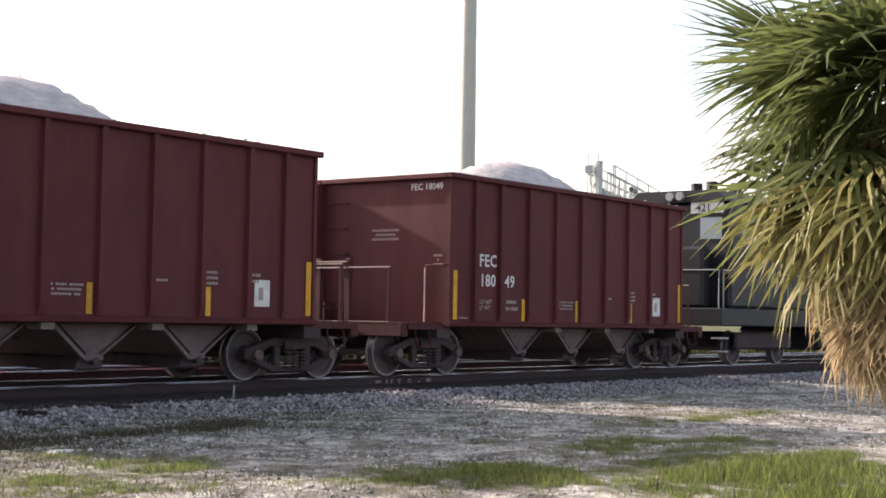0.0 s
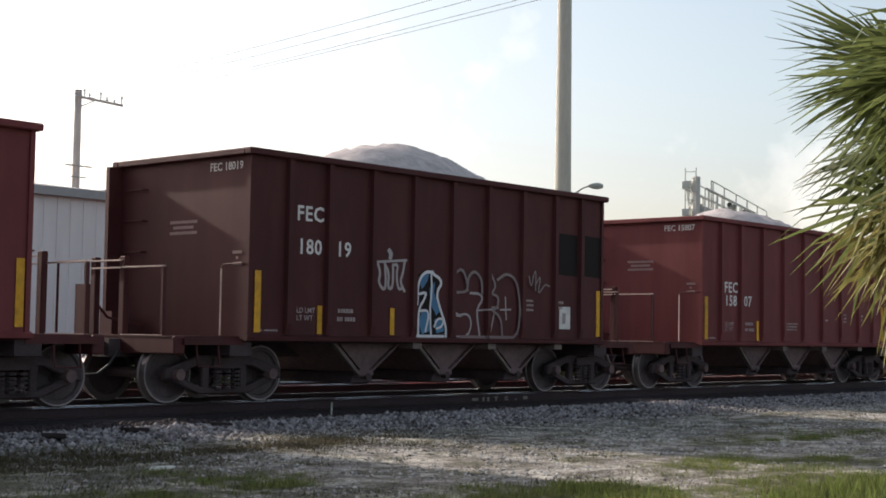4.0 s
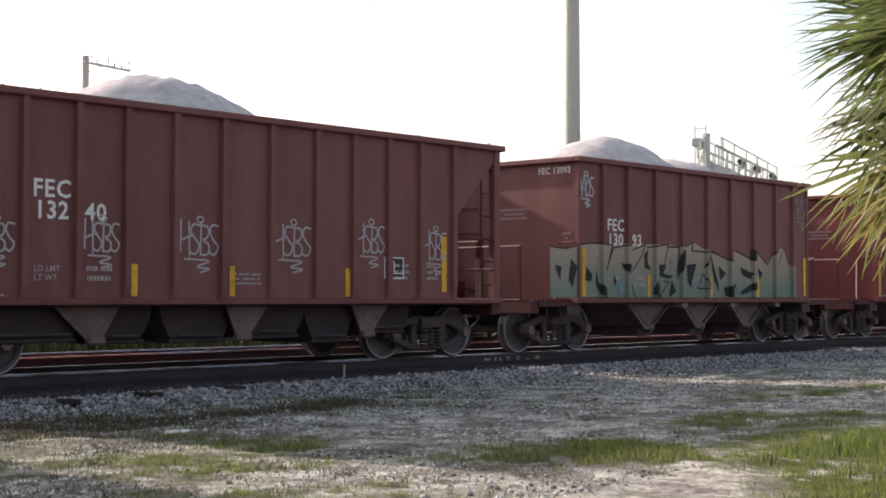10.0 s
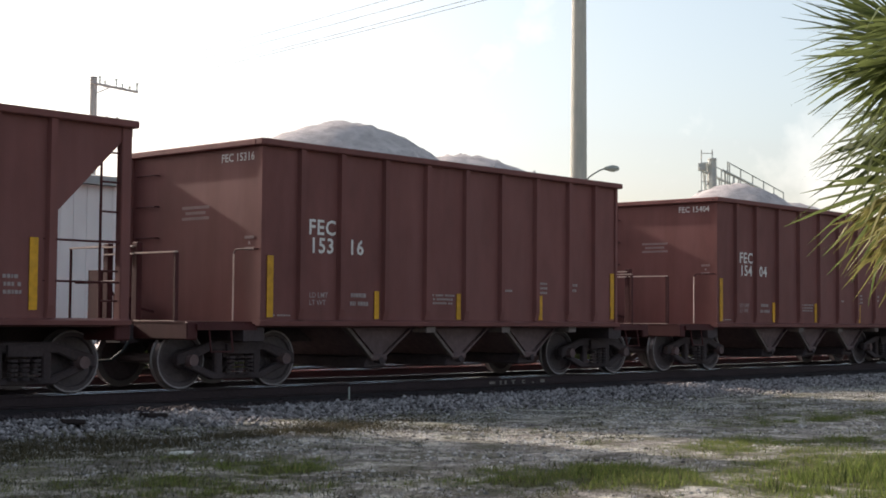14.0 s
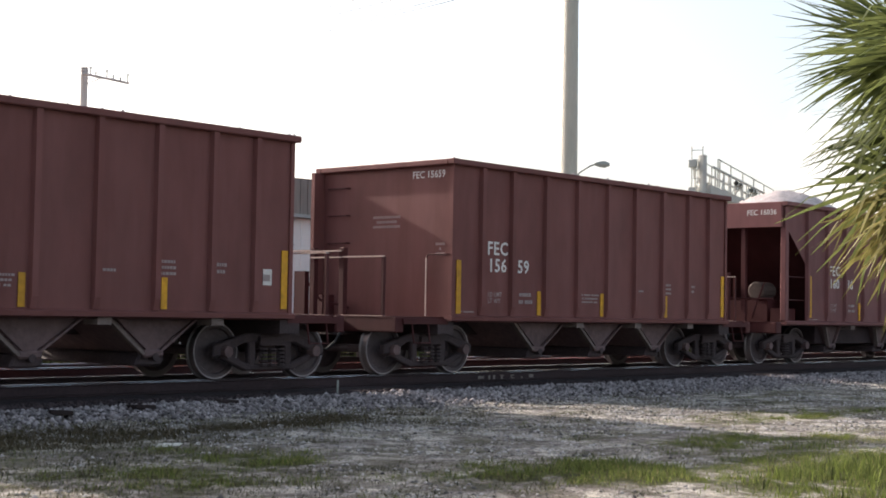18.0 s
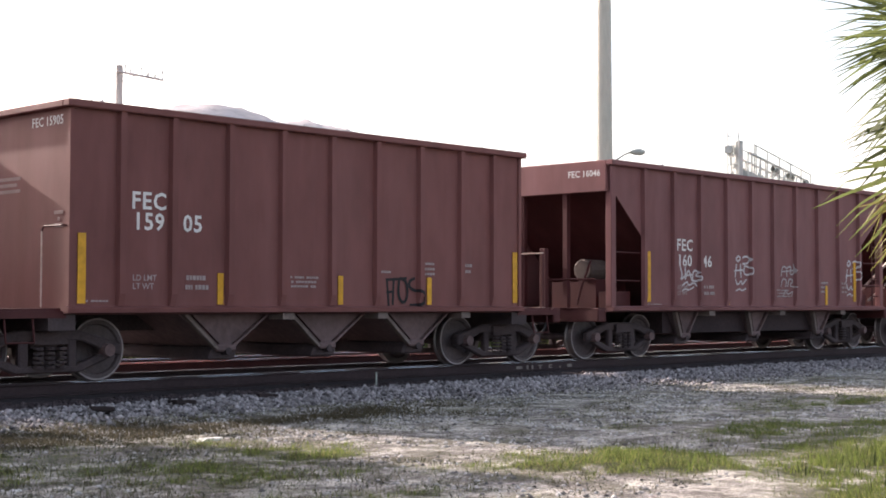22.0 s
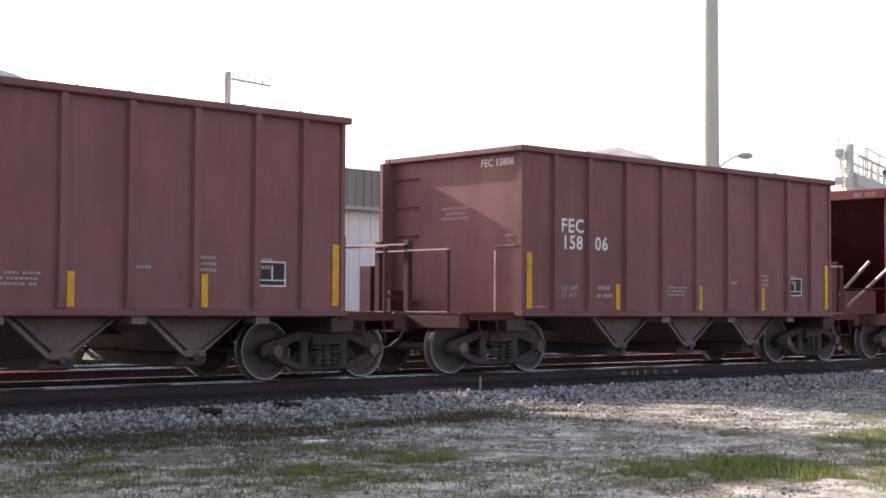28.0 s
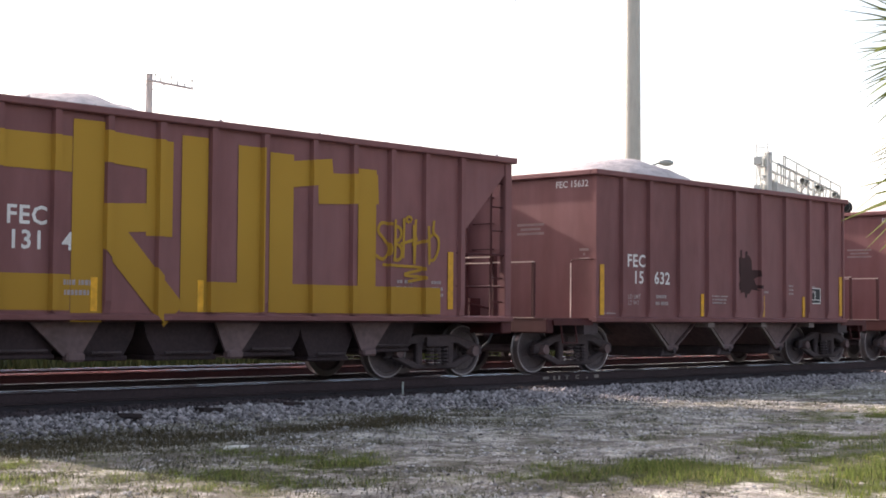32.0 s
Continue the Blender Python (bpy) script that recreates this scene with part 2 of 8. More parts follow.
    def data(self, name, mats, smooth=False):
        me = bpy.data.meshes.new(name)
        me.from_pydata(self.v, [], self.f)
        for m in (mats if isinstance(mats, (list, tuple)) else [mats]):
            me.materials.append(m)
        if isinstance(mats, (list, tuple)) and len(mats) > 1:
            me.polygons.foreach_set("material_index", self.mi)
        if smooth:
            me.shade_smooth()
        me.update()
        return me


def part(name, mesh, mat, parent=None, label="", smooth=False, kind=""):
    """Links a Mesh (or ready mesh data) as one object, under a thing or a part."""
    me = mesh.data(name, mat, smooth) if isinstance(mesh, Mesh) else mesh
    ob = new(name, me)
    if parent is not None:
        ob.parent = parent
    if label:
        ob["label"] = label
    if kind:
        ob["kind"] = kind
    return ob


def bevel(ob, w=0.012, seg=1):
    md = ob.modifiers.new("bevel", 'BEVEL')
    md.width, md.segments, md.limit_method = w, seg, 'ANGLE'
    return ob


# ---- ground and track ----
GROUND_Z = -0.33
TRACK_Y, TRACK2_Y = 17.72, 22.3
# grass patches: x, y, radius along x, radius along y, strength
PATCHES = [(8.75, 10.1, 0.75, 0.6, 0.85), (8.7, 11.2, 0.5, 0.4, 0.7), (7.2, 9.3, 1.25, 0.95, 0.62), (10.1, 7.25, 1.15, 0.95, 1.0), (8.65, 8.1, 0.6, 0.35, 0.55), (14.6, 8.0, 2.2, 0.95, 0.62), (13.2, 8.2, 1.2, 0.7, 0.35),
           (12.6, 5.92, 2.26, 1.13, 1.0), (10.7, 4.6, 1.9, 0.9, 0.9), (4.9, 11.2, 2.6, 1.3, 0.55), (6.0, 10.2, 1.0, 0.8, 0.5), (18.8, 9.87, 2.82, 0.94, 0.5), (12.9, 9.6, 0.5, 0.25, 0.45),
           (14.2, 11.2, 0.7, 0.3, 0.4), (4.7, 7.05, 2.35, 0.94, 0.9), (25.38, 12.69, 4.7, 0.66, 0.4), (1.88, 8.46, 2.35, 1.88, 0.8)]


def grassy(x, y):
    """How much grass grows at a place, 0 to 1."""
    if not (-6 <= x <= 34 and -2 <= y <= 17):
        return 0.5
    n = noise.noise((x * 0.9, y * 1.6, 3.1)) * 0.5 + noise.noise((x * 3.1, y * 4.3, 7.7)) * 0.4
    g = 0.0
    for px, py, rx, ry, s in PATCHES:
        d = math.hypot((x - px) / rx, (y - py) / ry)
        if d < 1.6:
            g = max(g, s * min(1.0, 1.6 - d))
    if y < 4.5 or y > 25.0 or x < -2:
        g = max(g, 0.75)
    n += noise.noise((x * 7.5, y * 9.0, 1.3)) * 0.5
    rim = max(0.0, min(1.0, min(x + 6, 34 - x, y + 2, 17 - y) / 1.5))
    return 0.5 + rim * (max(0.0, min(1.0, g * (1.0 + n * 0.7) + n * 0.42 - 0.06)) - 0.5)


def ground_height(x, y):
    z = GROUND_Z + 0.035 * noise.noise((x * 0.35, y * 0.35, 0)) + 0.016 * noise.noise((x * 1.7, y * 1.7, 5))
    z += 0.05 * math.exp(-(((x - 10.1) / 1.2) ** 2 + ((y - 7.25) / 1.0) ** 2))
    if y > 14.4:
        k = min(1.0, (y - 14.4) / 1.7)
        z += (k * k * (3 - 2 * k)) * 0.03
    return z


def build_ground():
    """One sheet: a fine part before the track, wide rings out to the horizon."""
    xs = sorted(set([-3000, -800, -250, -80, -30, -12] + [round(-6 + i * 0.16, 3) for i in range(245)] + [36, 42, 50, 60, 80, 120, 200, 400, 900, 3000]))
    ys = sorted(set([-3000, -800, -200, -60, -20, -8] + [round(-2 + i * 0.16, 3) for i in range(118)] + [18.5, 20, 22, 24, 26, 28, 31, 35, 42, 55, 80, 150, 300, 800, 3000]))
    me = bpy.data.meshes.new("ground")
    nx, ny = len(xs), len(ys)
    v, mask = [], []
    for y in ys:
        for x in xs:
            near = -6 <= x <= 36 and -2 <= y <= 17
            v.append((x, y, ground_height(x, y) if near else (GROUND_Z + (0.03 if 14.4 < y < 27 else 0.0))))
            mask.append(grassy(x, y) if abs(x) < 200 and abs(y) < 200 else 0.8)
    f = [(j * nx + i, j * nx + i + 1, (j + 1) * nx + i + 1, (j + 1) * nx + i) for j in range(ny - 1) for i in range(nx - 1)]
    me.from_pydata(v, [], f)
    at = me.attributes.new("turf", 'FLOAT', 'POINT')
    at.data.foreach_set("value", mask)
    me.shade_smooth()
    m = bpy.data.materials.new("sandy_gravel_and_turf")
    m.use_nodes = True
    n, l = m.node_tree.nodes, m.node_tree.links
    b = n["Principled BSDF"]
    b.inputs["Roughness"].default_value = 0.95
    b.inputs["Specular IOR Level"].default_value = 0.15
    tc = n.new("ShaderNodeTexCoord")

    def tex(scale, detail=6, rough=0.6):
        t = n.new("ShaderNodeTexNoise")
        t.inputs["Scale"].default_value, t.inputs["Detail"].default_value, t.inputs["Roughness"].default_value = scale, detail, rough
        l.new(tc.outputs["Object"], t.inputs[0])
        return t.outputs[0]

    def ramp(src, stops):
        r = n.new("ShaderNodeValToRGB")
        e = r.color_ramp.elements
        e[0].position, e[0].color = stops[0][0], (*stops[0][1], 1)
        e[1].position, e[1].color = stops[1][0], (*stops[1][1], 1)
        for p, c in stops[2:]:
            k = e.new(p)
            k.color = (*c, 1)
        l.new(src, r.inputs[0])
        return r.outputs[0]

    def mix(fac, a, c, mode='MIX'):
        x = n.new("ShaderNodeMix")
        x.data_type, x.blend_type = 'RGBA', mode
        if isinstance(fac, float):
            x.inputs[0].default_value = fac
        else:
            l.new(fac, x.inputs[0])
        l.new(a, x.inputs[6])
        l.new(c, x.inputs[7])
        return x.outputs[2]

    sand = ramp(tex(1.6, 8, 0.68), [(0.34, (0.22, 0.20, 0.185)), (0.47, (0.42, 0.395, 0.37)), (0.62, (0.74, 0.71, 0.64))])
    grit = ramp(tex(17, 9, 0.85), [(0.41, (0.50, 0.48, 0.47)), (0.56, (1.22, 1.19, 1.17))])
    dirt = mix(0.9, sand, grit, 'MULTIPLY')
    crumbs = ramp(tex(46, 5, 0.8), [(0.42, (0.50, 0.49, 0.49)), (0.58, (1.30, 1.29, 1.28))])
    dirt = mix(0.85, dirt, crumbs, 'MULTIPLY')
    soil = ramp(tex(2.4, 10, 0.76), [(0.47, (0.0, 0.0, 0.0)), (0.56, (1, 1, 1))])
    dark = ramp(tex(2.2), [(0.2, (0.055, 0.048, 0.038)), (0.8, (0.11, 0.092, 0.075))])
    sm = n.new("ShaderNodeMath")
    sm.operation = 'MULTIPLY'
    l.new(soil, sm.inputs[0])
    sm.inputs[1].default_value = 0.66
    dirt = mix(sm.outputs[0], dirt, dark)
    thin = ramp(tex(1.35, 9, 0.72), [(0.48, (0.0, 0.0, 0.0)), (0.60, (0.55, 0.55, 0.55))])
    olive = ramp(tex(11.0), [(0.3, (0.055, 0.058, 0.024)), (0.7, (0.17, 0.16, 0.075))])
    dirt = mix(thin, dirt, olive)
    turf = ramp(tex(5.0), [(0.3, (0.042, 0.047, 0.018)), (0.55, (0.088, 0.092, 0.036)), (0.75, (0.17, 0.16, 0.075))])
    an = n.new("ShaderNodeAttribute")
    an.attribute_name = "turf"
    edge = n.new("ShaderNodeMath")
    edge.operation = 'MULTIPLY_ADD'
    l.new(tex(9, 5, 0.75), edge.inputs[0])
    edge.inputs[1].default_value = 0.9
    edge.inputs[2].default_value = -0.45
    ad = n.new("ShaderNodeMath")
    ad.operation = 'ADD'
    l.new(an.outputs["Fac"], ad.inputs[0])
    l.new(edge.outputs[0], ad.inputs[1])
    mr = n.new("ShaderNodeMapRange")
    mr.inputs["From Min"].default_value, mr.inputs["From Max"].default_value = 0.42, 0.72
    l.new(ad.outputs[0], mr.inputs[0])
    l.new(mix(mr.outputs[0], dirt, turf), b.inputs["Base Color"])
    bp = n.new("ShaderNodeBump")
    bp.inputs["Strength"].default_value, bp.inputs["Distance"].default_value = 0.8, 0.05
    l.new(tex(22, 6, 0.8), bp.inputs["Height"])
    l.new(bp.outputs[0], b.inputs["Normal"])
    me.materials.append(m)
    tagged(new("ground", me), "pale sandy gravel ground with patches of thin grass", "ground", kind="structure")


build_ground()


def scatter_mesh(name, pieces, mat, seed_shape):
    """Joins many small copies of a shape: pieces are rows of x, y, z, size, turn, squash."""
    sv, sf = seed_shape
    sv = np.array(sv)
    a = np.array(pieces)
    c, s = np.cos(a[:, 4]), np.sin(a[:, 4])
    X = (sv[None, :, 0] * c[:, None] - sv[None, :, 1] * s[:, None]) * a[:, 3:4] + a[:, 0:1]
    Y = (sv[None, :, 0] * s[:, None] + sv[None, :, 1] * c[:, None]) * a[:, 3:4] + a[:, 1:2]
    Z = sv[None, :, 2] * a[:, 3:4] * a[:, 5:6] + a[:, 2:3]
    V = np.stack([X, Y, Z], -1).reshape(-1, 3)
    n, k = len(a), len(sv)
    F = np.array(sf)
    FF = (F[None] + (np.arange(n) * k)[:, None, None]).reshape(-1, F.shape[1])
    me = bpy.data.meshes.new(name)
    me.vertices.add(len(V))
    me.vertices.foreach_set("co", V.ravel())
    w = F.shape[1]
    me.loops.add(FF.size)
    me.loops.foreach_set("vertex_index", FF.ravel().astype(np.int32))
    me.polygons.add(len(FF))
    me.polygons.foreach_set("loop_start", np.arange(0, FF.size, w, dtype=np.int32))
    me.polygons.foreach_set("loop_total", np.full(len(FF), w, dtype=np.int32))
    me.update(calc_edges=True)
    me.materials.append(mat)
    return me


def island_material(name, lo, hi, rough=0.9, trans=0.0):
    """A colour that differs from piece to piece of a joined mesh."""
    m = bpy.data.materials.new(name)
    m.use_nodes = True
    n, l = m.node_tree.nodes, m.node_tree.links
    g = n.new("ShaderNodeNewGeometry")
    r = n.new("ShaderNodeValToRGB")
    r.color_ramp.elements[0].color, r.color_ramp.elements[1].color = (*lo, 1), (*hi, 1)
    l.new(g.outputs["Random Per Island"], r.inputs[0])
    b = n["Principled BSDF"]
    b.inputs["Roughness"].default_value = rough
    b.inputs["Specular IOR Level"].default_value = 0.2
    l.new(r.outputs[0], b.inputs["Base Color"])
    if trans:
        tr = n.new("ShaderNodeBsdfTranslucent")
        l.new(r.outputs[0], tr.inputs[0])
        ms = n.new("ShaderNodeMixShader")
        ms.inputs[0].default_value = trans
        l.new(b.outputs[0], ms.inputs[1])
        l.new(tr.outputs[0], ms.inputs[2])
        l.new(ms.outputs[0], n["Material Output"].inputs[0])
    return m


STONE = ([(0.5, 0.1, 0), (0.1, 0.5, 0.05), (-0.45, 0.2, -0.05), (-0.2, -0.5, 0.05), (0.35, -0.35, 0), (0.05, 0.02, 0.5), (0, 0, -0.45)],
         [(0, 1, 5), (1, 2, 5), (2, 3, 5), (3, 4, 5), (4, 0, 5), (1, 0, 6), (2, 1, 6), (3, 2, 6), (4, 3, 6), (0, 4, 6)])
rng = np.random.default_rng(4)


def bed_height(y, yc):
    """Ballast surface across a track with its centre at yc."""
    d = abs(y - yc)
    if d < 1.45:
        return -0.24
    return -0.24 - (d - 1.45) * 0.05 if d < 2.6 else -0.2975 - (d - 2.6) * 0.03


# near-black tone stands for the shade between and beside the rails
SHADEGRIT = material("shade_toned_grit", (0.034, 0.026, 0.029), rough=0.95, scale=20, vary=0.4, bump=0.4)


def build_track(yc, name, x0, x1, near):
    # bed under the stones
    m = Mesh()
    prof = [(yc - 3.4, -0.5), (yc - 2.7, -0.325), (yc - 1.4, -0.27), (yc + 1.4, -0.27), (yc + 2.7, -0.325), (yc + 3.4, -0.5)]
    m.prism_x(prof, x0, x1)
    bed = tagged(part("ballast_bed", m, BALLAST), "bed of grey crushed stone under the rails", "ballast", kind="structure")
    # near side reaches further, to carry the painted shadow beside the rail
    part("oily_bed", Mesh().prism_x([(yc - (1.85 if near else 1.43), -0.34), (yc + 1.43, -0.34), (yc + 1.40, -0.262), (yc + 1.2, -0.192), (yc - 1.05, -0.192), (yc - 1.35, -0.25), (yc - (1.85 if near else 1.40), -0.272)], x0, x1), SHADEGRIT, bed, "dark grit between the rails, shade in its colour")
    # stones
    if near:
        n = 62000
        xs = rng.uniform(2, 44, n)
        ys = np.where(rng.random(n) < 0.80, yc - 1.35 - np.abs(rng.normal(0, 1.05, n)), yc + rng.uniform(-1.3, 2.4, n))
    else:
        n = 7000
        xs = rng.uniform(6, 50, n)
        ys = yc + rng.uniform(-2.3, 2.3, n)
    size = 0.018 + 0.05 * rng.random(n) ** 1.6 + 0.05 * (rng.random(n) < 0.06)
    rows = [(x, y, bed_height(y, yc) + s * 0.15, s, a, q) for x, y, s, a, q in zip(xs, ys, size, rng.uniform(0, 6.28, n), rng.uniform(0.6, 1.1, n)) if y > 12.9]
    # half-width of the darkened stones, widened where the near rail's shadow is painted
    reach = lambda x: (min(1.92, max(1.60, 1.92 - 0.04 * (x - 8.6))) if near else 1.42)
    toned = [q for q in rows if -reach(q[0]) < q[1] - yc < 1.42]
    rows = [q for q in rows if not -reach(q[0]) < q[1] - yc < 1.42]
    me = scatter_mesh("oily_ballast_stones", toned, island_material("shade_toned_stone_" + name, (0.03, 0.023, 0.025), (0.08, 0.06, 0.063)), STONE)
    tagged(new("oily_ballast_stones", me), "dark ballast stones between the rails, shade in their colour", "ballast", kind="stuff")
    me = scatter_mesh("ballast_stones", rows, island_material("ballast_stone_" + name, (0.060, 0.053, 0.056), (0.42, 0.38, 0.385)), STONE)
    tagged(new("ballast_stones", me), "loose grey and white crushed ballast stones", "ballast", kind="stuff")
    # ties
    tm = Mesh().box(-0.115, 0.115, -1.30, 1.30, -0.42, -0.205).data("tie", TIE)
    holder = tagged(new("railway_track"), "railway track of steel rails on dark timber ties", "track")
    holder.location = (0, yc, 0)
    k = 0
    x = 1.0 if near else 5.0
    while x < (52 if near else 48):
        t = part("tie", tm, None, holder)
        t.location = (x, random.uniform(-0.07, 0.07), random.uniform(-0.02, 0.0))
        t.rotation_euler = (0, 0, random.uniform(-0.02, 0.02))
        x += 0.52 if near else 1.04
    # rails: foot, web, head
    for y in (-0.755, 0.755):
        foot = [(-0.07, -0.185), (0.07, -0.185), (0.07, -0.172), (0.012, -0.155), (0.012, -0.045), (0.036, -0.036), (0.036, -0.004), (-0.036, -0.004), (-0.036, -0.036),
                (-0.012, -0.045), (-0.012, -0.155), (-0.07, -0.172)]
        r = part("rail", Mesh().prism_x([(y + a, c) for a, c in foot], x0, x1), RAILM, holder, "rusty rail")
        h = part("rail_head", Mesh().prism_x([(y - 0.0375, -0.022), (y + 0.0375, -0.022), (y + 0.030, 0.0), (y - 0.027, 0.0)], x0, x1), RAILTOP, r, "polished running surface")
    return holder


track_1 = build_track(TRACK_Y, "near", -700, 700, True)
track_2 = build_track(TRACK2_Y, "far", -700, 700, False)
# chalk marks on the near rail, a stake beside it
CHALK = material("faint_chalk", (0.20, 0.17, 0.16), rough=0.9, scale=40, vary=0.4, bump=0)
chalk = tagged(new("chalk_writing"), "row of pale chalk marks on the rusty rail", "marking")
for x, w, z, h in ((19.93, 0.16, -0.135, 0.05), (20.22, 0.05, -0.15, 0.075), (20.36, 0.05, -0.15, 0.075), (20.55, 0.12, -0.092, 0.02), (20.59, 0.04, -0.15, 0.075),
                   (20.86, 0.10, -0.145, 0.02), (20.86, 0.03, -0.145, 0.07), (20.86, 0.10, -0.095, 0.02), (21.18, 0.04, -0.15, 0.035), (21.42, 0.13, -0.14, 0.06)):
    part("chalk_mark", Mesh().box(x, x + w, TRACK_Y - 0.774, TRACK_Y - 0.7675, z, z + h), CHALK, chalk)
tagged(part("survey_stake", Mesh().tube((15.55, 16.1, -0.4), (15.56, 16.1, -0.02), 0.016), GALV), "thin pale metal stake standing in the ballast", "stake")


for x, y, turn in ((10.05, 15.30, 60), (11.42, 15.58, 75), (13.05, 15.8, 66)):
    o = tagged(bevel(part("timber_offcut", Mesh().box(-0.28, 0.28, -0.14, 0.14, -0.03, 0.03), TIE), 0.01), "dark broken piece of timber tie lying in the ballast", "timber")
    o.matrix_world = pose(x, y, -0.255, 3, 4, turn)


# ---- grass ----
def blades(name, count, area, height, mat, seed, need):
    r = np.random.default_rng(seed)
    x0, x1, y0, y1 = area
    rows = []
    tries = 0
    while len(rows) < count and tries < count * 9:
        tries += 1
        x, y = r.uniform(x0, x1), r.uniform(y0, y1)
        g = grassy(x, y)
        if g > need and r.random() < g * g * 1.3 and noise.noise((x * 2.6, y * 2.6, 6.1)) > r.uniform(-0.75, 0.15):
            rows.append((x, y, ground_height(x, y) - 0.01, height * r.uniform(0.4, 1.3) * (0.5 + g * 0.7), r.uniform(0, 6.28), r.uniform(0.7, 1.1)))
    shape = ([(-0.045, 0, 0), (0.045, 0, 0), (0.02, 0.22, 0.55), (-0.02, 0.22, 0.55), (0.0, 0.55, 0.95)], [(0, 1, 2), (0, 2, 3), (3, 2, 4)])
    me = scatter_mesh(name, rows, mat, shape)
    return new(name, me)


GREEN_BLADES = island_material("fresh_grass_blades", (0.046, 0.062, 0.019), (0.215, 0.265, 0.066), 0.7, 0.6)
DRY_BLADES = island_material("dry_grass_blades", (0.17, 0.15, 0.06), (0.40, 0.36, 0.17), 0.8, 0.4)
tagged(blades("grass", 75000, (3, 22, 3.5, 15.0), 0.07, GREEN_BLADES, 1, 0.26), "short green grass in uneven patches", "grass", kind="stuff")
tagged(blades("dry_grass", 34000, (3, 26, 4.5, 15.2), 0.05, DRY_BLADES, 2, 0.10), "thin yellowed grass on the sandy ground", "grass", kind="stuff")
tagged(blades("tall_grass", 1500, (9.8, 13.4, 4.2, 6.2), 0.14, GREEN_BLADES, 9, 0.45), "tall fresh green grass blades beneath the palm", "grass", kind="stuff")
pr = []
for i in range(42000):
    x, y = rng.uniform(4, 34), rng.uniform(6, 15.2)
    if grassy(x, y) > 0.22 or noise.noise((x * 1.1, y * 1.1, 2.2)) < rng.uniform(-0.4, 0.25):
        continue
    pr.append((x, y, ground_height(x, y) + 0.003, 0.012 + 0.05 * rng.random() ** 2.0, rng.uniform(0, 6.28), rng.uniform(0.4, 0.9)))
tagged(new("pebbles", scatter_mesh("pebbles", pr, island_material("pale_pebble", (0.06, 0.055, 0.054), (0.62, 0.59, 0.57)), STONE)), "scattered pale pebbles on the dirt", "gravel", kind="stuff")
# weeds: loose tufts on the dirt, a brown fringe along the ballast
wr, dr = [], []
for i in range(5200):
    x, y = rng.uniform(4.5, 28), rng.uniform(6.2, 14.4)
    if rng.random() > 0.85 * math.exp(-((x - 6.9) / 2.3) ** 2 - ((y - 9.8) / 2.6) ** 2) + 0.20 + 0.4 * noise.noise((x * 0.45, y * 0.7, 8.8)):
        continue
    sp = rng.uniform(0.05, 0.30)
    for k in range(rng.integers(10, 60)):
        wr.append((x + rng.normal(0, sp), y + rng.normal(0, sp * 0.7), ground_height(x, y) - 0.012, rng.uniform(0.03, 0.095), rng.uniform(0, 6.28), rng.uniform(0.4, 1.0)))
for i in range(1300):
    x = rng.uniform(4.5, 14.5)
    y = 13.15 - 0.04 * max(0, x - 9.5) ** 1.5 + rng.normal(0, 0.6 if x < 9.8 else 0.4)
    if noise.noise((x * 0.9, y * 1.6, 0)) < (-0.25 if x < 9.8 else 0.05) + rng.uniform(-0.15, 0.15):
        continue
    for k in range(rng.integers(14, 44)):
        dr.append((x + rng.normal(0, 0.2), y + rng.normal(0, 0.16), ground_height(x, y) - 0.01, rng.uniform(0.04, 0.12), rng.uniform(0, 6.28), rng.uniform(0.5, 1.0)))
wshape = ([(-0.05, 0, 0), (0.05, 0, 0), (0.03, 0.35, 0.5), (-0.03, 0.35, 0.5), (0.0, 0.85, 0.7)], [(0, 1, 2), (0, 2, 3), (3, 2, 4)])
tagged(new("weeds", scatter_mesh("weeds", wr, island_material("weed_leaf", (0.030, 0.034, 0.018), (0.115, 0.105, 0.050), 0.8, 0.4), wshape)), "small dark weed tufts on the dirt", "weeds", kind="stuff")
tagged(new("dead_weeds", scatter_mesh("dead_weeds", dr, island_material("dead_weed", (0.035, 0.032, 0.020), (0.13, 0.105, 0.060), 0.85, 0.3), wshape)), "fringe of brown dead weeds beside the ballast", "weeds", kind="stuff")
# rank growth beyond the second track
hr = [(rng.uniform(0, 75), rng.uniform(25.3, 27.4), -0.32, rng.uniform(0.35, 1.0), rng.uniform(0, 6.28), rng.uniform(0.7, 1.1)) for i in range(15000)]
hshape = ([(-0.035, 0, 0), (0.035, 0, 0), (0.03, 0.16, 0.5), (-0.03, 0.16, 0.5), (0.0, 0.4, 0.95)], [(0, 1, 2), (0, 2, 3), (3, 2, 4)])
tagged(new("rank_grass", scatter_mesh("rank_grass", hr, island_material("rank_grass_blade", (0.040, 0.050, 0.020), (0.15, 0.16, 0.06), 0.8, 0.3), hshape)), "dark rank grass growing beyond the second track", "grass", kind="stuff")


# ---- hopper cars ----
CAR_L, AXLE = 12.66, 0.889
TRUCK_X = 4.53


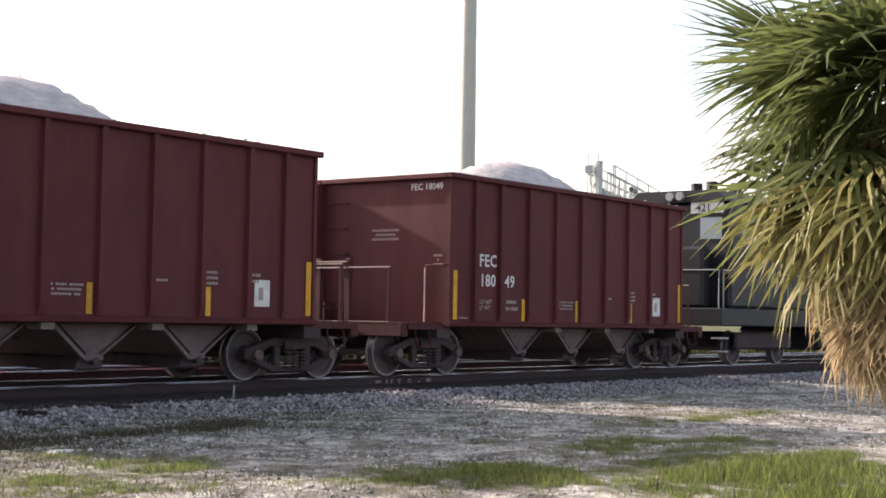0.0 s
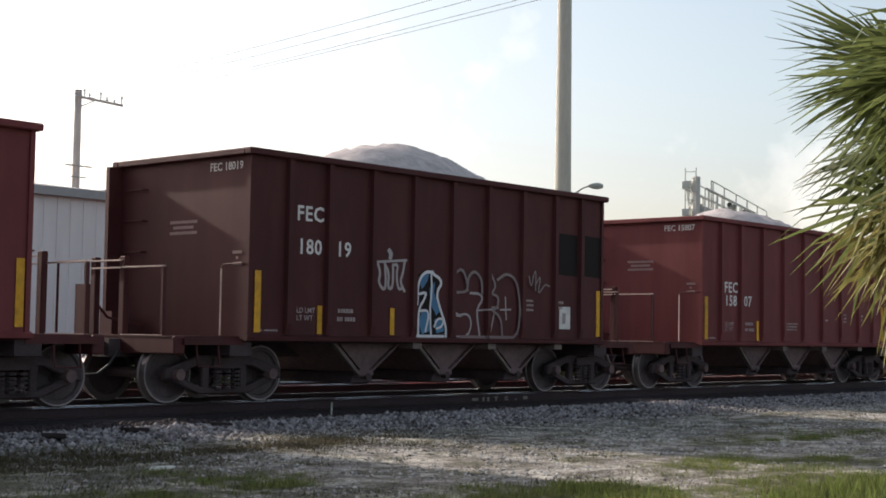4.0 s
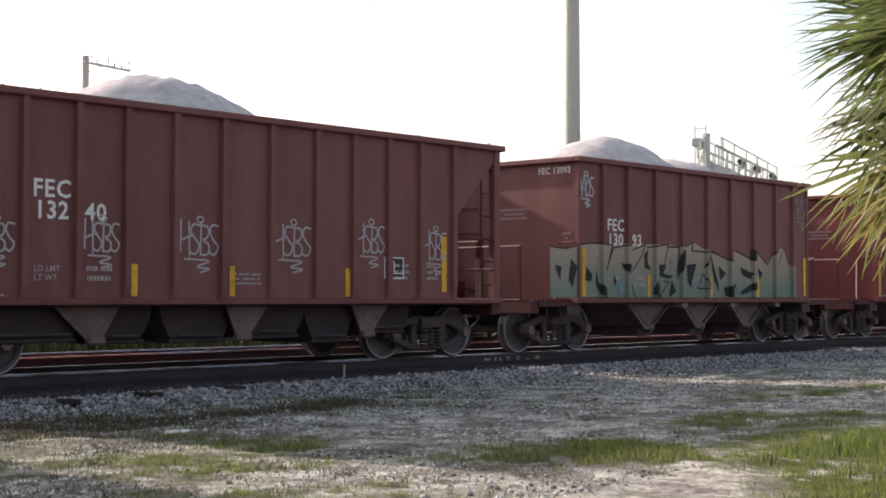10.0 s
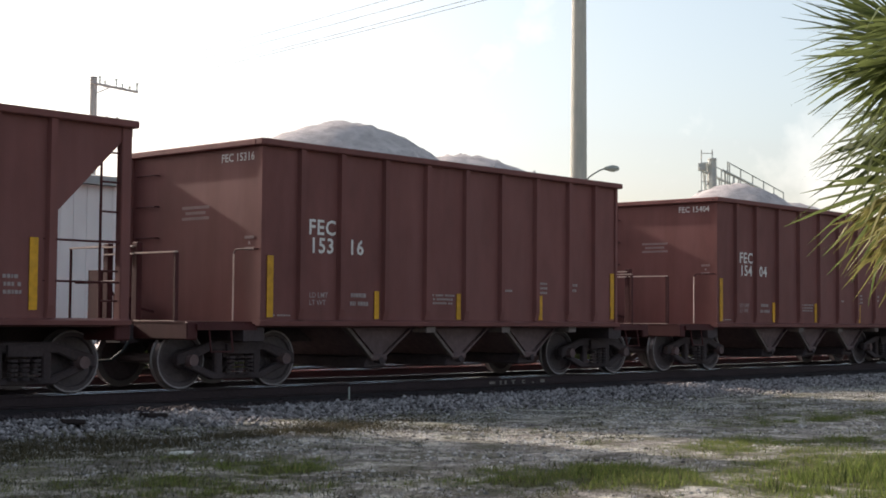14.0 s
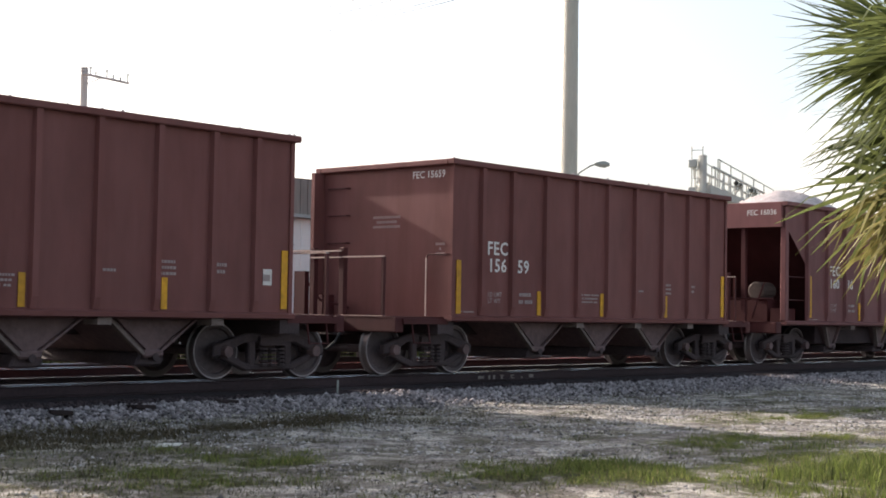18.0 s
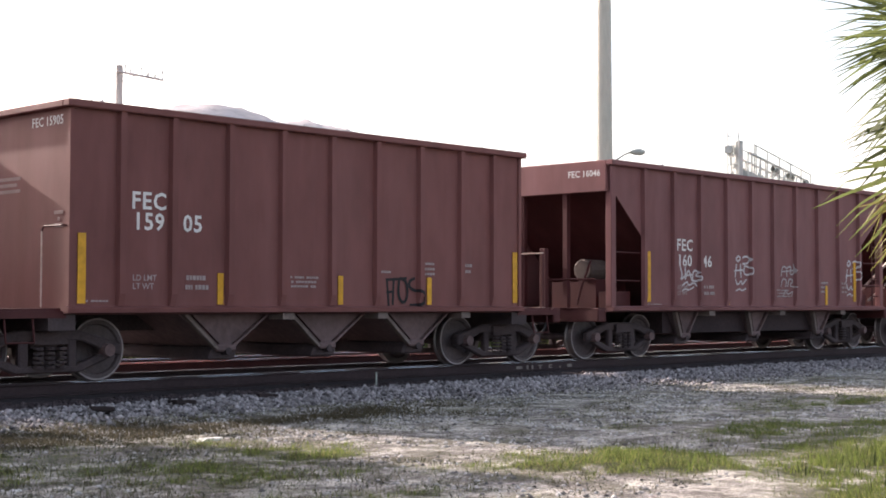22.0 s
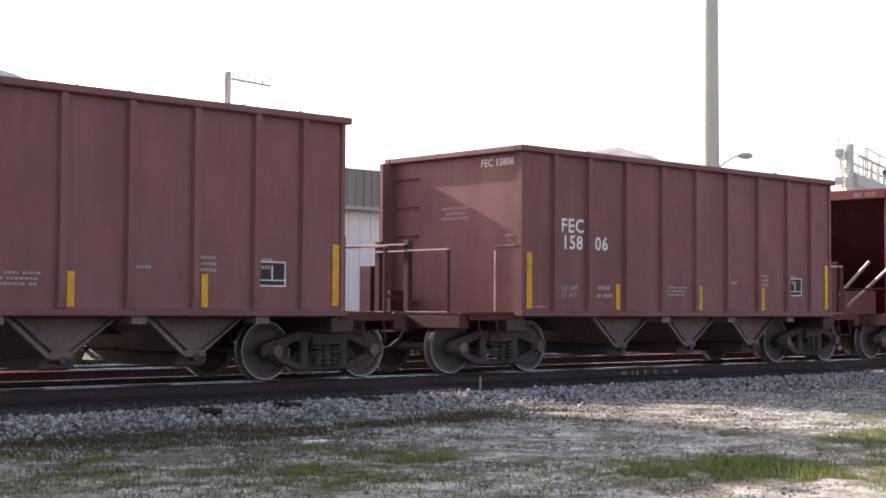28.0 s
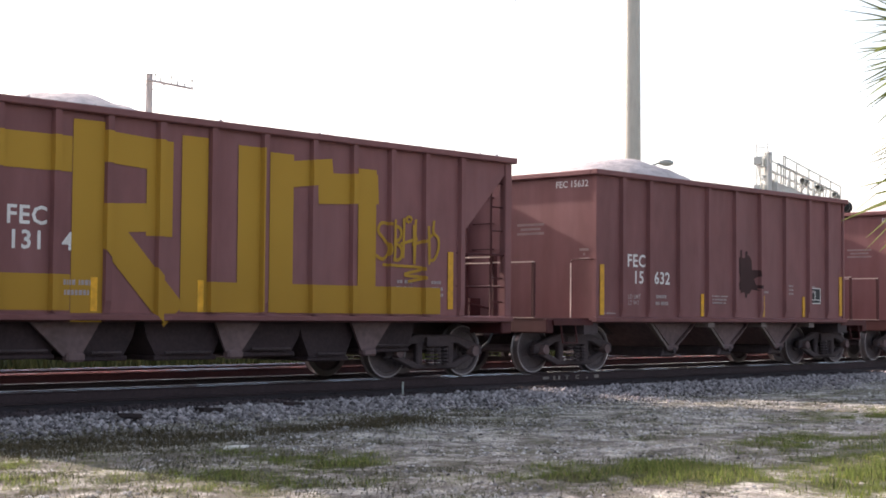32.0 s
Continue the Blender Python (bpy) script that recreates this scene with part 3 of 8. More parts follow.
def text_mesh(body, size, name="lettering", mat=None, bold=0.012, spacing=1.0):
    """Lettering in the built-in font as mesh data, in the x, z plane facing -y, lower left at the origin."""
    cu = bpy.data.curves.new(name, 'FONT')
    cu.body, cu.size, cu.offset, cu.space_character = body, size, bold * size, spacing
    cu.resolution_u = 2
    ob = bpy.data.objects.new(name, cu)
    me = bpy.data.meshes.new_from_object(ob)
    bpy.data.objects.remove(ob)
    bpy.data.curves.remove(cu)
    n = len(me.vertices)
    co = np.empty(n * 3)
    me.vertices.foreach_get("co", co)
    co = co.reshape(-1, 3)
    me.vertices.foreach_set("co", np.stack([co[:, 0], co[:, 2] * 0, co[:, 1]], -1).ravel())
    me.materials.clear()
    me.materials.append(mat or WHITE)
    me.update()
    return me


def truck_parts(car, cx):
    """Side frames, springs, bolster and wheelsets of one truck."""
    upper = [(-1.12, 0.34), (-0.98, 0.36), (-0.52, 0.55), (0.52, 0.55), (0.98, 0.36), (1.12, 0.34), (1.12, 0.51), (0.88, 0.58), (0.45, 0.70), (-0.45, 0.70), (-0.88, 0.58), (-1.12, 0.51)]
    lower = [(-0.98, 0.33), (-0.48, 0.13), (0.48, 0.13), (0.98, 0.33), (0.80, 0.37), (0.42, 0.23), (-0.42, 0.23), (-0.80, 0.37)]
    for y in (-1, 1):
        ya, yb = min(y * 0.93, y * 1.05), max(y * 0.93, y * 1.05)
        m = Mesh().prism([(cx + x, z) for x, z in upper], ya, yb).prism([(cx + x, z) for x, z in lower], ya + 0.003, yb - 0.003)
        for sx in (-0.36, 0.36):
            m.box(cx + sx - 0.07, cx + sx + 0.07, ya + 0.006, yb - 0.006, 0.2, 0.6)
        sf = part("side_frame", m, STEEL, car, "dusty cast steel truck side frame")
        bevel(sf, 0.02)
        for sx in (-0.17, 0.0, 0.17):
            sp = Mesh()
            for i in range(5):
                sp.tube((cx + sx, y * 1.075, 0.20 + i * 0.06), (cx + sx, y * 1.075, 0.235 + i * 0.06), 0.07, seg=8)
            part("spring", sp, STEEL, sf)
        part("bolster_end", Mesh().box(cx - 0.26, cx + 0.26, min(y * 1.05, y * 1.11), max(y * 1.05, y * 1.11), 0.51, 0.66), STEEL, sf)
        for ax in (-AXLE, AXLE):
            part("bearing_cap", Mesh().tube((cx + ax, y * 1.0, 0.42), (cx + ax, y * 1.13, 0.42), 0.10, 0.085, seg=12), HOPPER, sf, "dusty bearing cap")
    part("bolster", Mesh().box(cx - 0.2, cx + 0.2, -0.93, 0.93, 0.45, 0.70), STEEL, car)


def wheel_data():
    """One wheel about the y axis, its outer face towards -y."""
    m = Mesh()
    m.cur = 0
    m.lathe_y([(-0.83, 0.0), (-0.83, 0.13), (-0.80, 0.15), (-0.785, 0.33), (-0.815, 0.35), (-0.815, 0.402)][::-1], 28)
    m.cur = 1
    m.cur = 2
    m.lathe_y([(-0.815, 0.402), (-0.815, 0.425)][::-1], 28)
    m.cur = 1
    m.lathe_y([(-0.814, 0.425), (-0.70, 0.428), (-0.685, 0.452), (-0.665, 0.452), (-0.66, 0.36)][::-1], 28)
    m.cur = 0
    m.lathe_y([(-0.66, 0.36), (-0.70, 0.33), (-0.70, 0.0)][::-1], 28)
    return m.data("wheel", [WHEEL, TREAD, RIM])


WHEEL_MESH = wheel_data()
AXLE_MESH = Mesh().tube((0, -0.98, 0), (0, 0.98, 0), 0.075, seg=10).data("axle", WHEEL)


def wheelset(parent, x):
    """An axle with its two wheels; it turns as one."""
    w = part("wheelset", AXLE_MESH, None, parent, "steel wheelset with polished treads")
    w.location = (x, 0, 0.425)
    part("wheel", WHEEL_MESH, None, w)
    part("wheel", WHEEL_MESH, None, w).rotation_euler = (0, 0, math.pi)
    return w


def running_gear(car):
    for cx in (-TRUCK_X + 0.07, TRUCK_X + 0.05):
        truck_parts(car, cx)
        for ax in (-AXLE, AXLE):
            wheelset(car, cx + ax)
    part("centre_sill", Mesh().box(-5.95, 5.95, -0.2, 0.2, 0.66, 0.93), STEEL, car)
    for s in (-1, 1):
        c = Mesh().box(min(s * 5.95, s * 6.2), max(s * 5.95, s * 6.2), -0.09, 0.09, 0.74, 0.92)
        c.box(min(s * 6.16, s * 6.36), max(s * 6.16, s * 6.36), -0.15 if s > 0 else -0.06, 0.06 if s > 0 else 0.15, 0.70, 0.96)
        bevel(part("coupler", c, STEEL, car, "rusty cast coupler"), 0.03)
        part("air_hose", Mesh().path([(s * 5.9, -0.35, 0.75), (s * 6.05, -0.36, 0.55), (s * 6.2, -0.30, 0.42), (s * 6.3, -0.15, 0.40)], 0.022), BLACK, car)


def stripe(car, x, z0, z1, w=0.12, y=-1.512):
    return part("reflector_strip", Mesh().box(x - w / 2, x + w / 2, y - 0.004, y + 0.006, z0, z1), YELLOW, car, "yellow reflective strip")


def stencil(car, x, z, w, h, rows, mat=None, y=-1.506):
    """Small writing that cannot be read: rows of short bars."""
    m = Mesh()
    r = random.Random(int(x * 100) + rows)
    for i in range(rows):
        zz = z + h - (i + 0.8) * h / rows
        xx = x + r.uniform(0, 0.1) * w
        while xx < x + w * r.uniform(0.85, 1.0):
            d = r.uniform(0.022, 0.055)
            m.box(xx, min(xx + d, x + w), y - 0.004, y, zz, zz + h / rows * 0.5)
            xx += d + (0.014 if r.random() < 0.8 else 0.05)
    return part("stencil", m, mat or GREYW, car, kind="stuff")


RIBS_A = [-3.72, -2.88, -1.90, -0.92, 0.06, 1.01, 1.99, 2.96, 3.77]
RIBS_B = [-4.42, -3.63, -2.83, -2.06, -1.25, -0.39, 0.52, 1.44, 2.24, 3.03, 3.79, 4.61]
RIBS_C = [-4.46, -3.45, -2.50, -1.50, -0.53, 0.37, 1.33, 2.32, 3.30, 4.30]
RIB_W = 0.125


def ribs(car, xs, z0, z1):
    for s in (-1, 1):
        for x in xs:
            w = RIB_W / 2
            y0, y1 = s * 1.50, s * 1.572
            m = Mesh()
            poly = [(x - w, y0), (x - w * 0.75, y1), (x + w * 0.75, y1), (x + w, y0)]
            b = len(m.v)
            zt = z0 + 0.16
            m.v += [(px, py, z0) if abs(py) < 1.51 else (px, s * 1.535, z0) for px, py in poly] + [(px, py, zt) for px, py in poly] + [(px, py, z1) for px, py in poly]
            o = (0, 1, 2, 3) if s < 0 else (3, 2, 1, 0)
            for k in (0, 4):
                for i in range(3):
                    a, c = o[i], o[i + 1]
                    m.face((b + k + a, b + k + c, b + k + 4 + c, b + k + 4 + a))
            m.face([b + i for i in reversed(o)])
            m.face([b + 8 + i for i in o])
            part("rib", m, PAINTS["brown"], car)


def hopper_bays(car, bays, z0=0.95):
    """Sloping discharge hoppers with swinging doors, seen as a V under the side sill."""
    for x0, xb, x1 in bays:
        bay = part("hopper_bay", Mesh().prism([(x0, z0), (xb - 0.07, 0.42), (xb + 0.09, 0.42), (x1, z0)], -1.20, 1.20), HOPPER, car, "dusty steel discharge hopper")
        for y in (-1.24, 1.24):
            w = xb - x0
            for k in (0.0, 0.17):
                part("door_rib", Mesh().prism([(x0 + 0.14 * w + k, z0 - 0.05), (xb - 0.17 + k, 0.40), (xb - 0.10 + k, 0.40), (x0 + 0.14 * w + 0.08 + k, z0 - 0.05)], y - 0.045 + k * 0.2, y + 0.035), HOPPER if k else DUSTY, bay, "pale dusty door bar")
            part("hopper_lip", Mesh().prism([(xb + 0.09, 0.42), (x1, z0), (x1 + 0.05, z0), (xb + 0.15, 0.42)], y - 0.03, y + 0.03), HOPPER, bay, "dusty hopper edge")
            bevel(part("door_hinge", Mesh().box(xb - 0.16, xb + 0.20, y - 0.05, y + 0.05, 0.36, 0.47), HOPPER, bay), 0.03)
        bevel(part("gate", Mesh().prism([(xb - 0.24, 0.24), (xb + 0.22, 0.24), (xb + 0.30, 0.34), (xb + 0.16, 0.43), (xb - 0.14, 0.43)], -1.19, 1.19), STEEL, bay), 0.03)
        part("gate_shaft", Mesh().tube((xb + 0.04, -1.30, 0.37), (xb + 0.04, 1.30, 0.37), 0.055, seg=8), STEEL, bay)
        part("bracket", Mesh().box(x1 + 0.02, x1 + 0.24, -1.5, -1.2, z0 - 0.13, z0 - 0.02), DUSTY, bay)


def pocket_bays(car):
    """Flat-bottomed dark pockets between dusty pointed side plates."""
    for x0, x1, zb in ((-3.95, -2.60, 0.47), (-2.15, -1.50, 0.43), (-1.00, -0.02, 0.42), (0.50, 1.42, 0.45), (1.75, 2.50, 0.36), (2.80, 3.80, 0.48)):
        # pockets take the near-black, so their colour holds the shade beneath
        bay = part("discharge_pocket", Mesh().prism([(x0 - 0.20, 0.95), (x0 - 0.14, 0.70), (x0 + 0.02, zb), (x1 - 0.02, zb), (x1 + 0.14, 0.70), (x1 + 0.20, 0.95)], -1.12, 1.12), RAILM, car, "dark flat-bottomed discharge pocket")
        bevel(part("gate", Mesh().box(x0 - 0.04, x1 + 0.04, -1.15, 1.15, zb - 0.05, zb + 0.02), RAILM, bay), 0.015)
        part("gate_rod", Mesh().tube((x0 + 0.1, -1.20, zb + 0.06), (x1 - 0.1, -1.20, zb + 0.06), 0.022, seg=6), STEEL, bay)
    for a, xb, b_ in ((-3.05, -2.36, -1.93), (-0.12, 0.22, 0.75), (2.45, 2.82, 3.35)):
        for y in (-1.24, 1.24):
            pl = part("hopper_plate", Mesh().prism([(a, 0.95), (xb - 0.10, 0.42), (xb + 0.08, 0.40), (b_, 0.95)], y - 0.02, y + 0.02), HOPPER, car, "dusty pointed hopper side plate")
            bevel(part("latch", Mesh().box(xb - 0.12, xb + 0.16, y - 0.07, y + 0.07, 0.38, 0.50), HOPPER, pl), 0.03)


END_A = 4.48


def car_a(top):
    """Square-ended rapid-discharge hopper car."""
    P, D = PAINTS["brown"], PAINTS["dark"]
    car = new("hopper_car")
    ze = top - 0.10
    for s in (-1, 1):
        part("side_sheet", Mesh().box(-END_A, END_A, min(s * 1.48, s * 1.50), max(s * 1.48, s * 1.50), 0.98, ze), P, car)
        part("end_sheet", Mesh().box(min(s * (END_A - 0.02), s * END_A), max(s * (END_A - 0.02), s * END_A), -1.48, 1.48, 0.98, ze), P, car)
        part("side_sill", Mesh().prism_x([(s * 1.40, 0.90), (s * 1.565, 0.93), (s * 1.575, 0.99), (s * 1.50, 1.02), (s * 1.40, 1.02)][::s], -(END_A + 0.06), (END_A + 0.06)), P, car)
        bevel(part("top_chord", Mesh().box(-(END_A + 0.10), (END_A + 0.10), min(s * 1.46, s * 1.60), max(s * 1.46, s * 1.60), ze, top), P, car), 0.015)
        bevel(part("end_chord", Mesh().box(min(s * (END_A - 0.02), s * (END_A + 0.10)), max(s * (END_A - 0.02), s * (END_A + 0.10)), -1.46, 1.46, ze, top - 0.003), P, car), 0.015)
        for e in (-1, 1):
            # far post is widened beyond its size, to shade the end sheet
            out = 0.26 if s > 0 else 0.03
            part("corner_post", Mesh().box(min(e * (END_A - 0.04), e * (END_A + out)), max(e * (END_A - 0.04), e * (END_A + out)), min(s * 1.45, s * 1.53), max(s * 1.45, s * 1.53), 0.98, ze), P, car)
    ribs(car, RIBS_A, 1.02, ze)
    # floor coloured near-black for the shade behind the bays
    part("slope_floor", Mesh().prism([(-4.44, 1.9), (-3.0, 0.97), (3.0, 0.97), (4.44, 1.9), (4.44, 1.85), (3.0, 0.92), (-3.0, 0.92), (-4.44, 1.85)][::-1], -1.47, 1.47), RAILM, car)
    hopper_bays(car, [(-2.62, -1.75, -0.90), (-0.68, 0.20, 1.05), (1.27, 2.16, 2.98)])
    for s in (-1, 1):
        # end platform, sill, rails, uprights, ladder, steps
        # grime and the shade between cars both go into this darker paint
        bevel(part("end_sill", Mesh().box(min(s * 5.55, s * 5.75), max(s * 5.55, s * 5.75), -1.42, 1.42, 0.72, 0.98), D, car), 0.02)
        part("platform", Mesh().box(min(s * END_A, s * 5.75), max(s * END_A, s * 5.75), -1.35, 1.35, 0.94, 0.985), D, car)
        part("bolster_beam", Mesh().box(min(s * 4.35, s * 4.75), max(s * 4.35, s * 4.75), -1.45, 1.45, 0.70, 0.93), STEEL, car)
        part("handrail", Mesh().path([(s * 5.68, 1.40, 1.0), (s * 5.68, 1.40, 2.10), (s * 5.68, 0.54, 2.10)], 0.022, seg=8), D, car)
        # sunlit top edges of rails and platform, drawn as pale bars
        for ya, yb, zb in ((0.54, -0.14, 2.09), (0.54, -0.14, 1.98), (1.40, 0.54, 2.10), (-0.20, -1.08, 1.985), (-0.20, -1.10, 0.985)):
            part("rail_bar", Mesh().box(min(s * 5.65, s * 5.72), max(s * 5.65, s * 5.72), min(ya, yb), max(ya, yb), zb - 0.011, zb + 0.011), BARLIT, car, "pale top bar with sunlight in its colour")
        part("grab_rail", Mesh().path([(s * (END_A + 0.12), -1.05, 2.0), (s * (END_A + 0.12), -1.10, 2.06), (s * (END_A + 0.10), -1.46, 2.06), (s * END_A, -1.48, 2.06)], 0.013), D, car)
        # highlight on the upright is given by its pale colour
        part("grab_rail", Mesh().path([(s * (END_A + 0.12), -1.05, 1.0), (s * (END_A + 0.12), -1.05, 2.0)], 0.012), BARLIT, car, "pale upright rail with sunlight in its colour")
        part("rail_post", Mesh().box(min(s * 5.65, s * 5.71), max(s * 5.65, s * 5.71), -1.10, -1.06, 0.98, 1.975), D, car)
        for y in (0.54, -0.14):
            bevel(part("upright", Mesh().box(min(s * 5.58, s * 5.68), max(s * 5.58, s * 5.68), y - 0.06, y + 0.06, 0.98, 2.15), D, car), 0.01)
        for z in (2.30, 2.80, 3.30):
            part("ladder_rung", Mesh().path([(s * END_A, 1.30, z), (s * (END_A + 0.08), 1.28, z), (s * (END_A + 0.08), 0.84, z), (s * END_A, 0.82, z)], 0.014), D, car)
        st = Mesh()
        st.path([(s * 4.95, -1.40, 0.92), (s * 4.95, -1.46, 0.55), (s * 5.35, -1.46, 0.55), (s * 5.35, -1.40, 0.92)], 0.016)
        part("step_iron", st, D, car)
        part("side_step", Mesh().box(min(s * (END_A + 0.02), s * 5.6), max(s * (END_A + 0.02), s * 5.6), -1.46, -1.36, 0.86, 0.95), D, car)
    # brake gear on the platform
    part("brake_stand", Mesh().box(-5.66, -5.56, 0.72, 0.98, 0.985, 1.75), D, car)
    part("brake_rod", Mesh().path([(-5.5, 0.85, 1.6), (-5.2, 0.8, 1.25), (-4.8, 0.5, 1.12)], 0.022), D, car)
    part("brake_valve", Mesh().box(-5.0, -4.7, 0.95, 1.25, 0.985, 1.35), PAINTS["dark"], car)
    running_gear(car)
    stripe(car, -4.31, 1.05, 1.97)
    stripe(car, 4.36, 1.07, 1.95)
    stencil(car, -4.3, 1.06, 0.42, 0.05, 1)
    stencil(car, -0.80, 1.28, 0.62, 0.20, 3)
    stencil(car, 2.05, 1.50, 0.30, 0.25, 3)
    stencil(car, 1.10, 1.52, 0.26, 0.08, 1)
    stencil(car, 3.05, 1.55, 0.2, 0.2, 2)
    for i, (y, z, w, rows) in enumerate(((-0.05, 2.72, 0.62, 3), (-1.25, 2.22, 0.2, 3))):
        m = Mesh()
        for k in range(rows):
            m.box(-END_A - 0.007, -END_A - 0.002, y - w / 2 + (0.08 if k == 1 else 0), y + w / 2 - (0.08 if k == 1 else 0), z - k * 0.085, z + 0.045 - k * 0.085)
        part("stencil", m, FAINT, car, kind="stuff")
    return car


def car_sloped(top, half, rib_x, plate, skirt):
    """Hopper car with sloping end sheets under an open end frame."""
    P = PAINTS["brown"]
    car = new("hopper_car")
    ze = top - 0.10
    x0, x1 = rib_x[0], rib_x[-1]
    zs = 2.42
    for s in (-1, 1):
        ya, yb = min(s * 1.48, s * 1.50), max(s * 1.48, s * 1.50)
        if plate:
            poly = [(-half, ze), (-half, ze - plate), (-half + 0.12, ze - plate), (x0, zs - 0.1), (x0, 0.98), (x1, 0.98), (x1, zs - 0.1), (half - 0.12, ze - plate), (half, ze - plate), (half, ze)]
        else:
            poly = [(-half, ze), (-half + 0.08, ze - 0.12), (x0 - 0.12, zs), (x0 - 0.12, 0.98), (x1 + 0.12, 0.98), (x1 + 0.12, zs), (half - 0.08, ze - 0.12), (half, ze)]
        part("side_sheet", Mesh().prism(poly, ya, yb), P, car)
        part("side_sill", Mesh().prism_x([(s * 1.40, 0.90), (s * 1.565, 0.93), (s * 1.575, 0.99), (s * 1.50, 1.02), (s * 1.40, 1.02)][::s], -half, half), P, car)
        bevel(part("top_chord", Mesh().box(-half - 0.06, half + 0.06, min(s * 1.46, s * 1.60), max(s * 1.46, s * 1.60), ze, top), P, car), 0.015)
        bevel(part("end_chord", Mesh().box(min(s * half, s * (half + 0.06)), max(s * half, s * (half + 0.06)), -1.46, 1.46, ze - (plate or 0.12), top - 0.003), P, car), 0.015)
        # sloping end sheet
        a, b = half - 0.02, 2.7
        # darker than the car's own paint, to put the shade inside into colour
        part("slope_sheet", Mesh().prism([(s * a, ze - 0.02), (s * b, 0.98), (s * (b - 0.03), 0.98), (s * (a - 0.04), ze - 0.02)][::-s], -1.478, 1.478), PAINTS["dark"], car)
        for e in (-1, 1):
            bevel(part("corner_post", Mesh().box(min(e * (half - 0.16), e * half), max(e * (half - 0.16), e * half), min(s * 1.40, s * 1.53), max(s * 1.40, s * 1.53), 0.98, ze), P, car), 0.015)
    ribs(car, rib_x, 1.02, ze)
    if plate:
        hopper_bays(car, [(-3.08, -2.66, -2.16), (-0.30, 0.06, 0.66), (2.52, 2.87, 3.42)])
        # block toned near-black, with the underside's shade in its colour
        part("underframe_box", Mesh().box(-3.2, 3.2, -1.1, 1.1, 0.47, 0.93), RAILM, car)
    else:
        pocket_bays(car)
    for s in (-1, 1):
        # sill, platform and end fittings toned dark for dirt and shade
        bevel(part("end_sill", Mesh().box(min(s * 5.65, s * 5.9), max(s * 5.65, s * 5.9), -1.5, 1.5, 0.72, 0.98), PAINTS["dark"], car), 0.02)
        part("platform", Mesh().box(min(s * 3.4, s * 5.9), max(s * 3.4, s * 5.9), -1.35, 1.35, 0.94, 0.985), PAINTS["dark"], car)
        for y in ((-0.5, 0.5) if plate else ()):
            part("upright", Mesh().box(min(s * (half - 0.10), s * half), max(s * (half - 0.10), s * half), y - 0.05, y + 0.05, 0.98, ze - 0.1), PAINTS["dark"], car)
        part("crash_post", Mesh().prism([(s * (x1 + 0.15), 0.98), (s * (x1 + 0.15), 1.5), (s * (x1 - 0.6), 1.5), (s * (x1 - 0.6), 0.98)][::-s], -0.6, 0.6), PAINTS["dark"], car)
        if plate:
            # air tank, bracket, pipe and brake wheel on the open platform
            bevel(part("air_tank", Mesh().tube((s * 5.15, -0.62, 1.72), (s * 4.55, -0.62, 1.72), 0.21, seg=14), TAN, car, "tan air tank"), 0.03)
            part("tank_bracket", Mesh().box(min(s * 4.7, s * 5.0), max(s * 4.7, s * 5.0), -0.82, -0.42, 0.985, 1.54), PAINTS["dark"], car)
            part("air_pipe", Mesh().path([(s * 5.2, -0.85, 1.9), (s * 5.25, -0.7, 1.45), (s * 5.3, -0.6, 1.05)], 0.022), PAINTS["dark"], car)
            part("valve_body", Mesh().box(min(s * 4.6, s * 5.1), max(s * 4.6, s * 5.1), -1.3, -0.95, 0.985, 1.3), PAINTS["dark"], car)
            if s < 0:
                bw = Mesh()
                for i in range(12):
                    a_, c_ = 2 * math.pi * i / 12, 2 * math.pi * (i + 1) / 12
                    bw.tube((-half - 0.12, 0.98 + 0.24 * math.cos(a_), 2.15 + 0.24 * math.sin(a_)), (-half - 0.12, 0.98 + 0.24 * math.cos(c_), 2.15 + 0.24 * math.sin(c_)), 0.018, seg=5)
                for i in range(3):
                    a_ = math.pi * i / 3
                    bw.tube((-half - 0.12, 0.98 - 0.24 * math.cos(a_), 2.15 - 0.24 * math.sin(a_)), (-half - 0.12, 0.98 + 0.24 * math.cos(a_), 2.15 + 0.24 * math.sin(a_)), 0.012, seg=5)
                part("brake_wheel", bw, P, car)
                part("brake_stand", Mesh().box(-half - 0.1, -half, 0.86, 1.1, 1.0, 2.1), P, car)
        if s < 0:
            for y in (0.46, -0.32):
                bevel(part("rail_post", Mesh().box(-5.98, -5.88, y - 0.07, y + 0.07, 0.98, 2.12), PAINTS["dark"], car), 0.01)
            # pale bars carry the sunlight on the rail tops
            for ya, yb, zb in ((0.46, -0.32, 2.03), (1.40, 0.46, 2.10)):
                part("rail_bar", Mesh().box(-5.965, -5.90, yb, ya, zb - 0.012, zb + 0.012), BARLIT, car, "pale top bar with sunlight in its colour")
            for ya, za, yb, zb in (() if plate else ((1.15, 1.15, 0.55, 1.75), (0.55, 1.15, 1.15, 1.75))):
                part("cross_brace", Mesh().path([(-5.93, ya, za), (-5.93, yb, zb)], 0.025), PAINTS["dark"], car)
        for zb in (1.5, 2.04):
            part("side_rail", Mesh().path([(s * (half - 0.08), -1.49, zb), (s * (abs(x0) + 0.1), -1.49, zb)], 0.016), PAINTS["dark"], car)
        part("handrail", Mesh().path([(s * 5.86, -1.40, 1.52), (s * 5.86, -0.32, 1.52)], 0.02, seg=8), PAINTS["dark"], car)
        la = Mesh()
        yl = -1.46 if s > 0 else 1.46
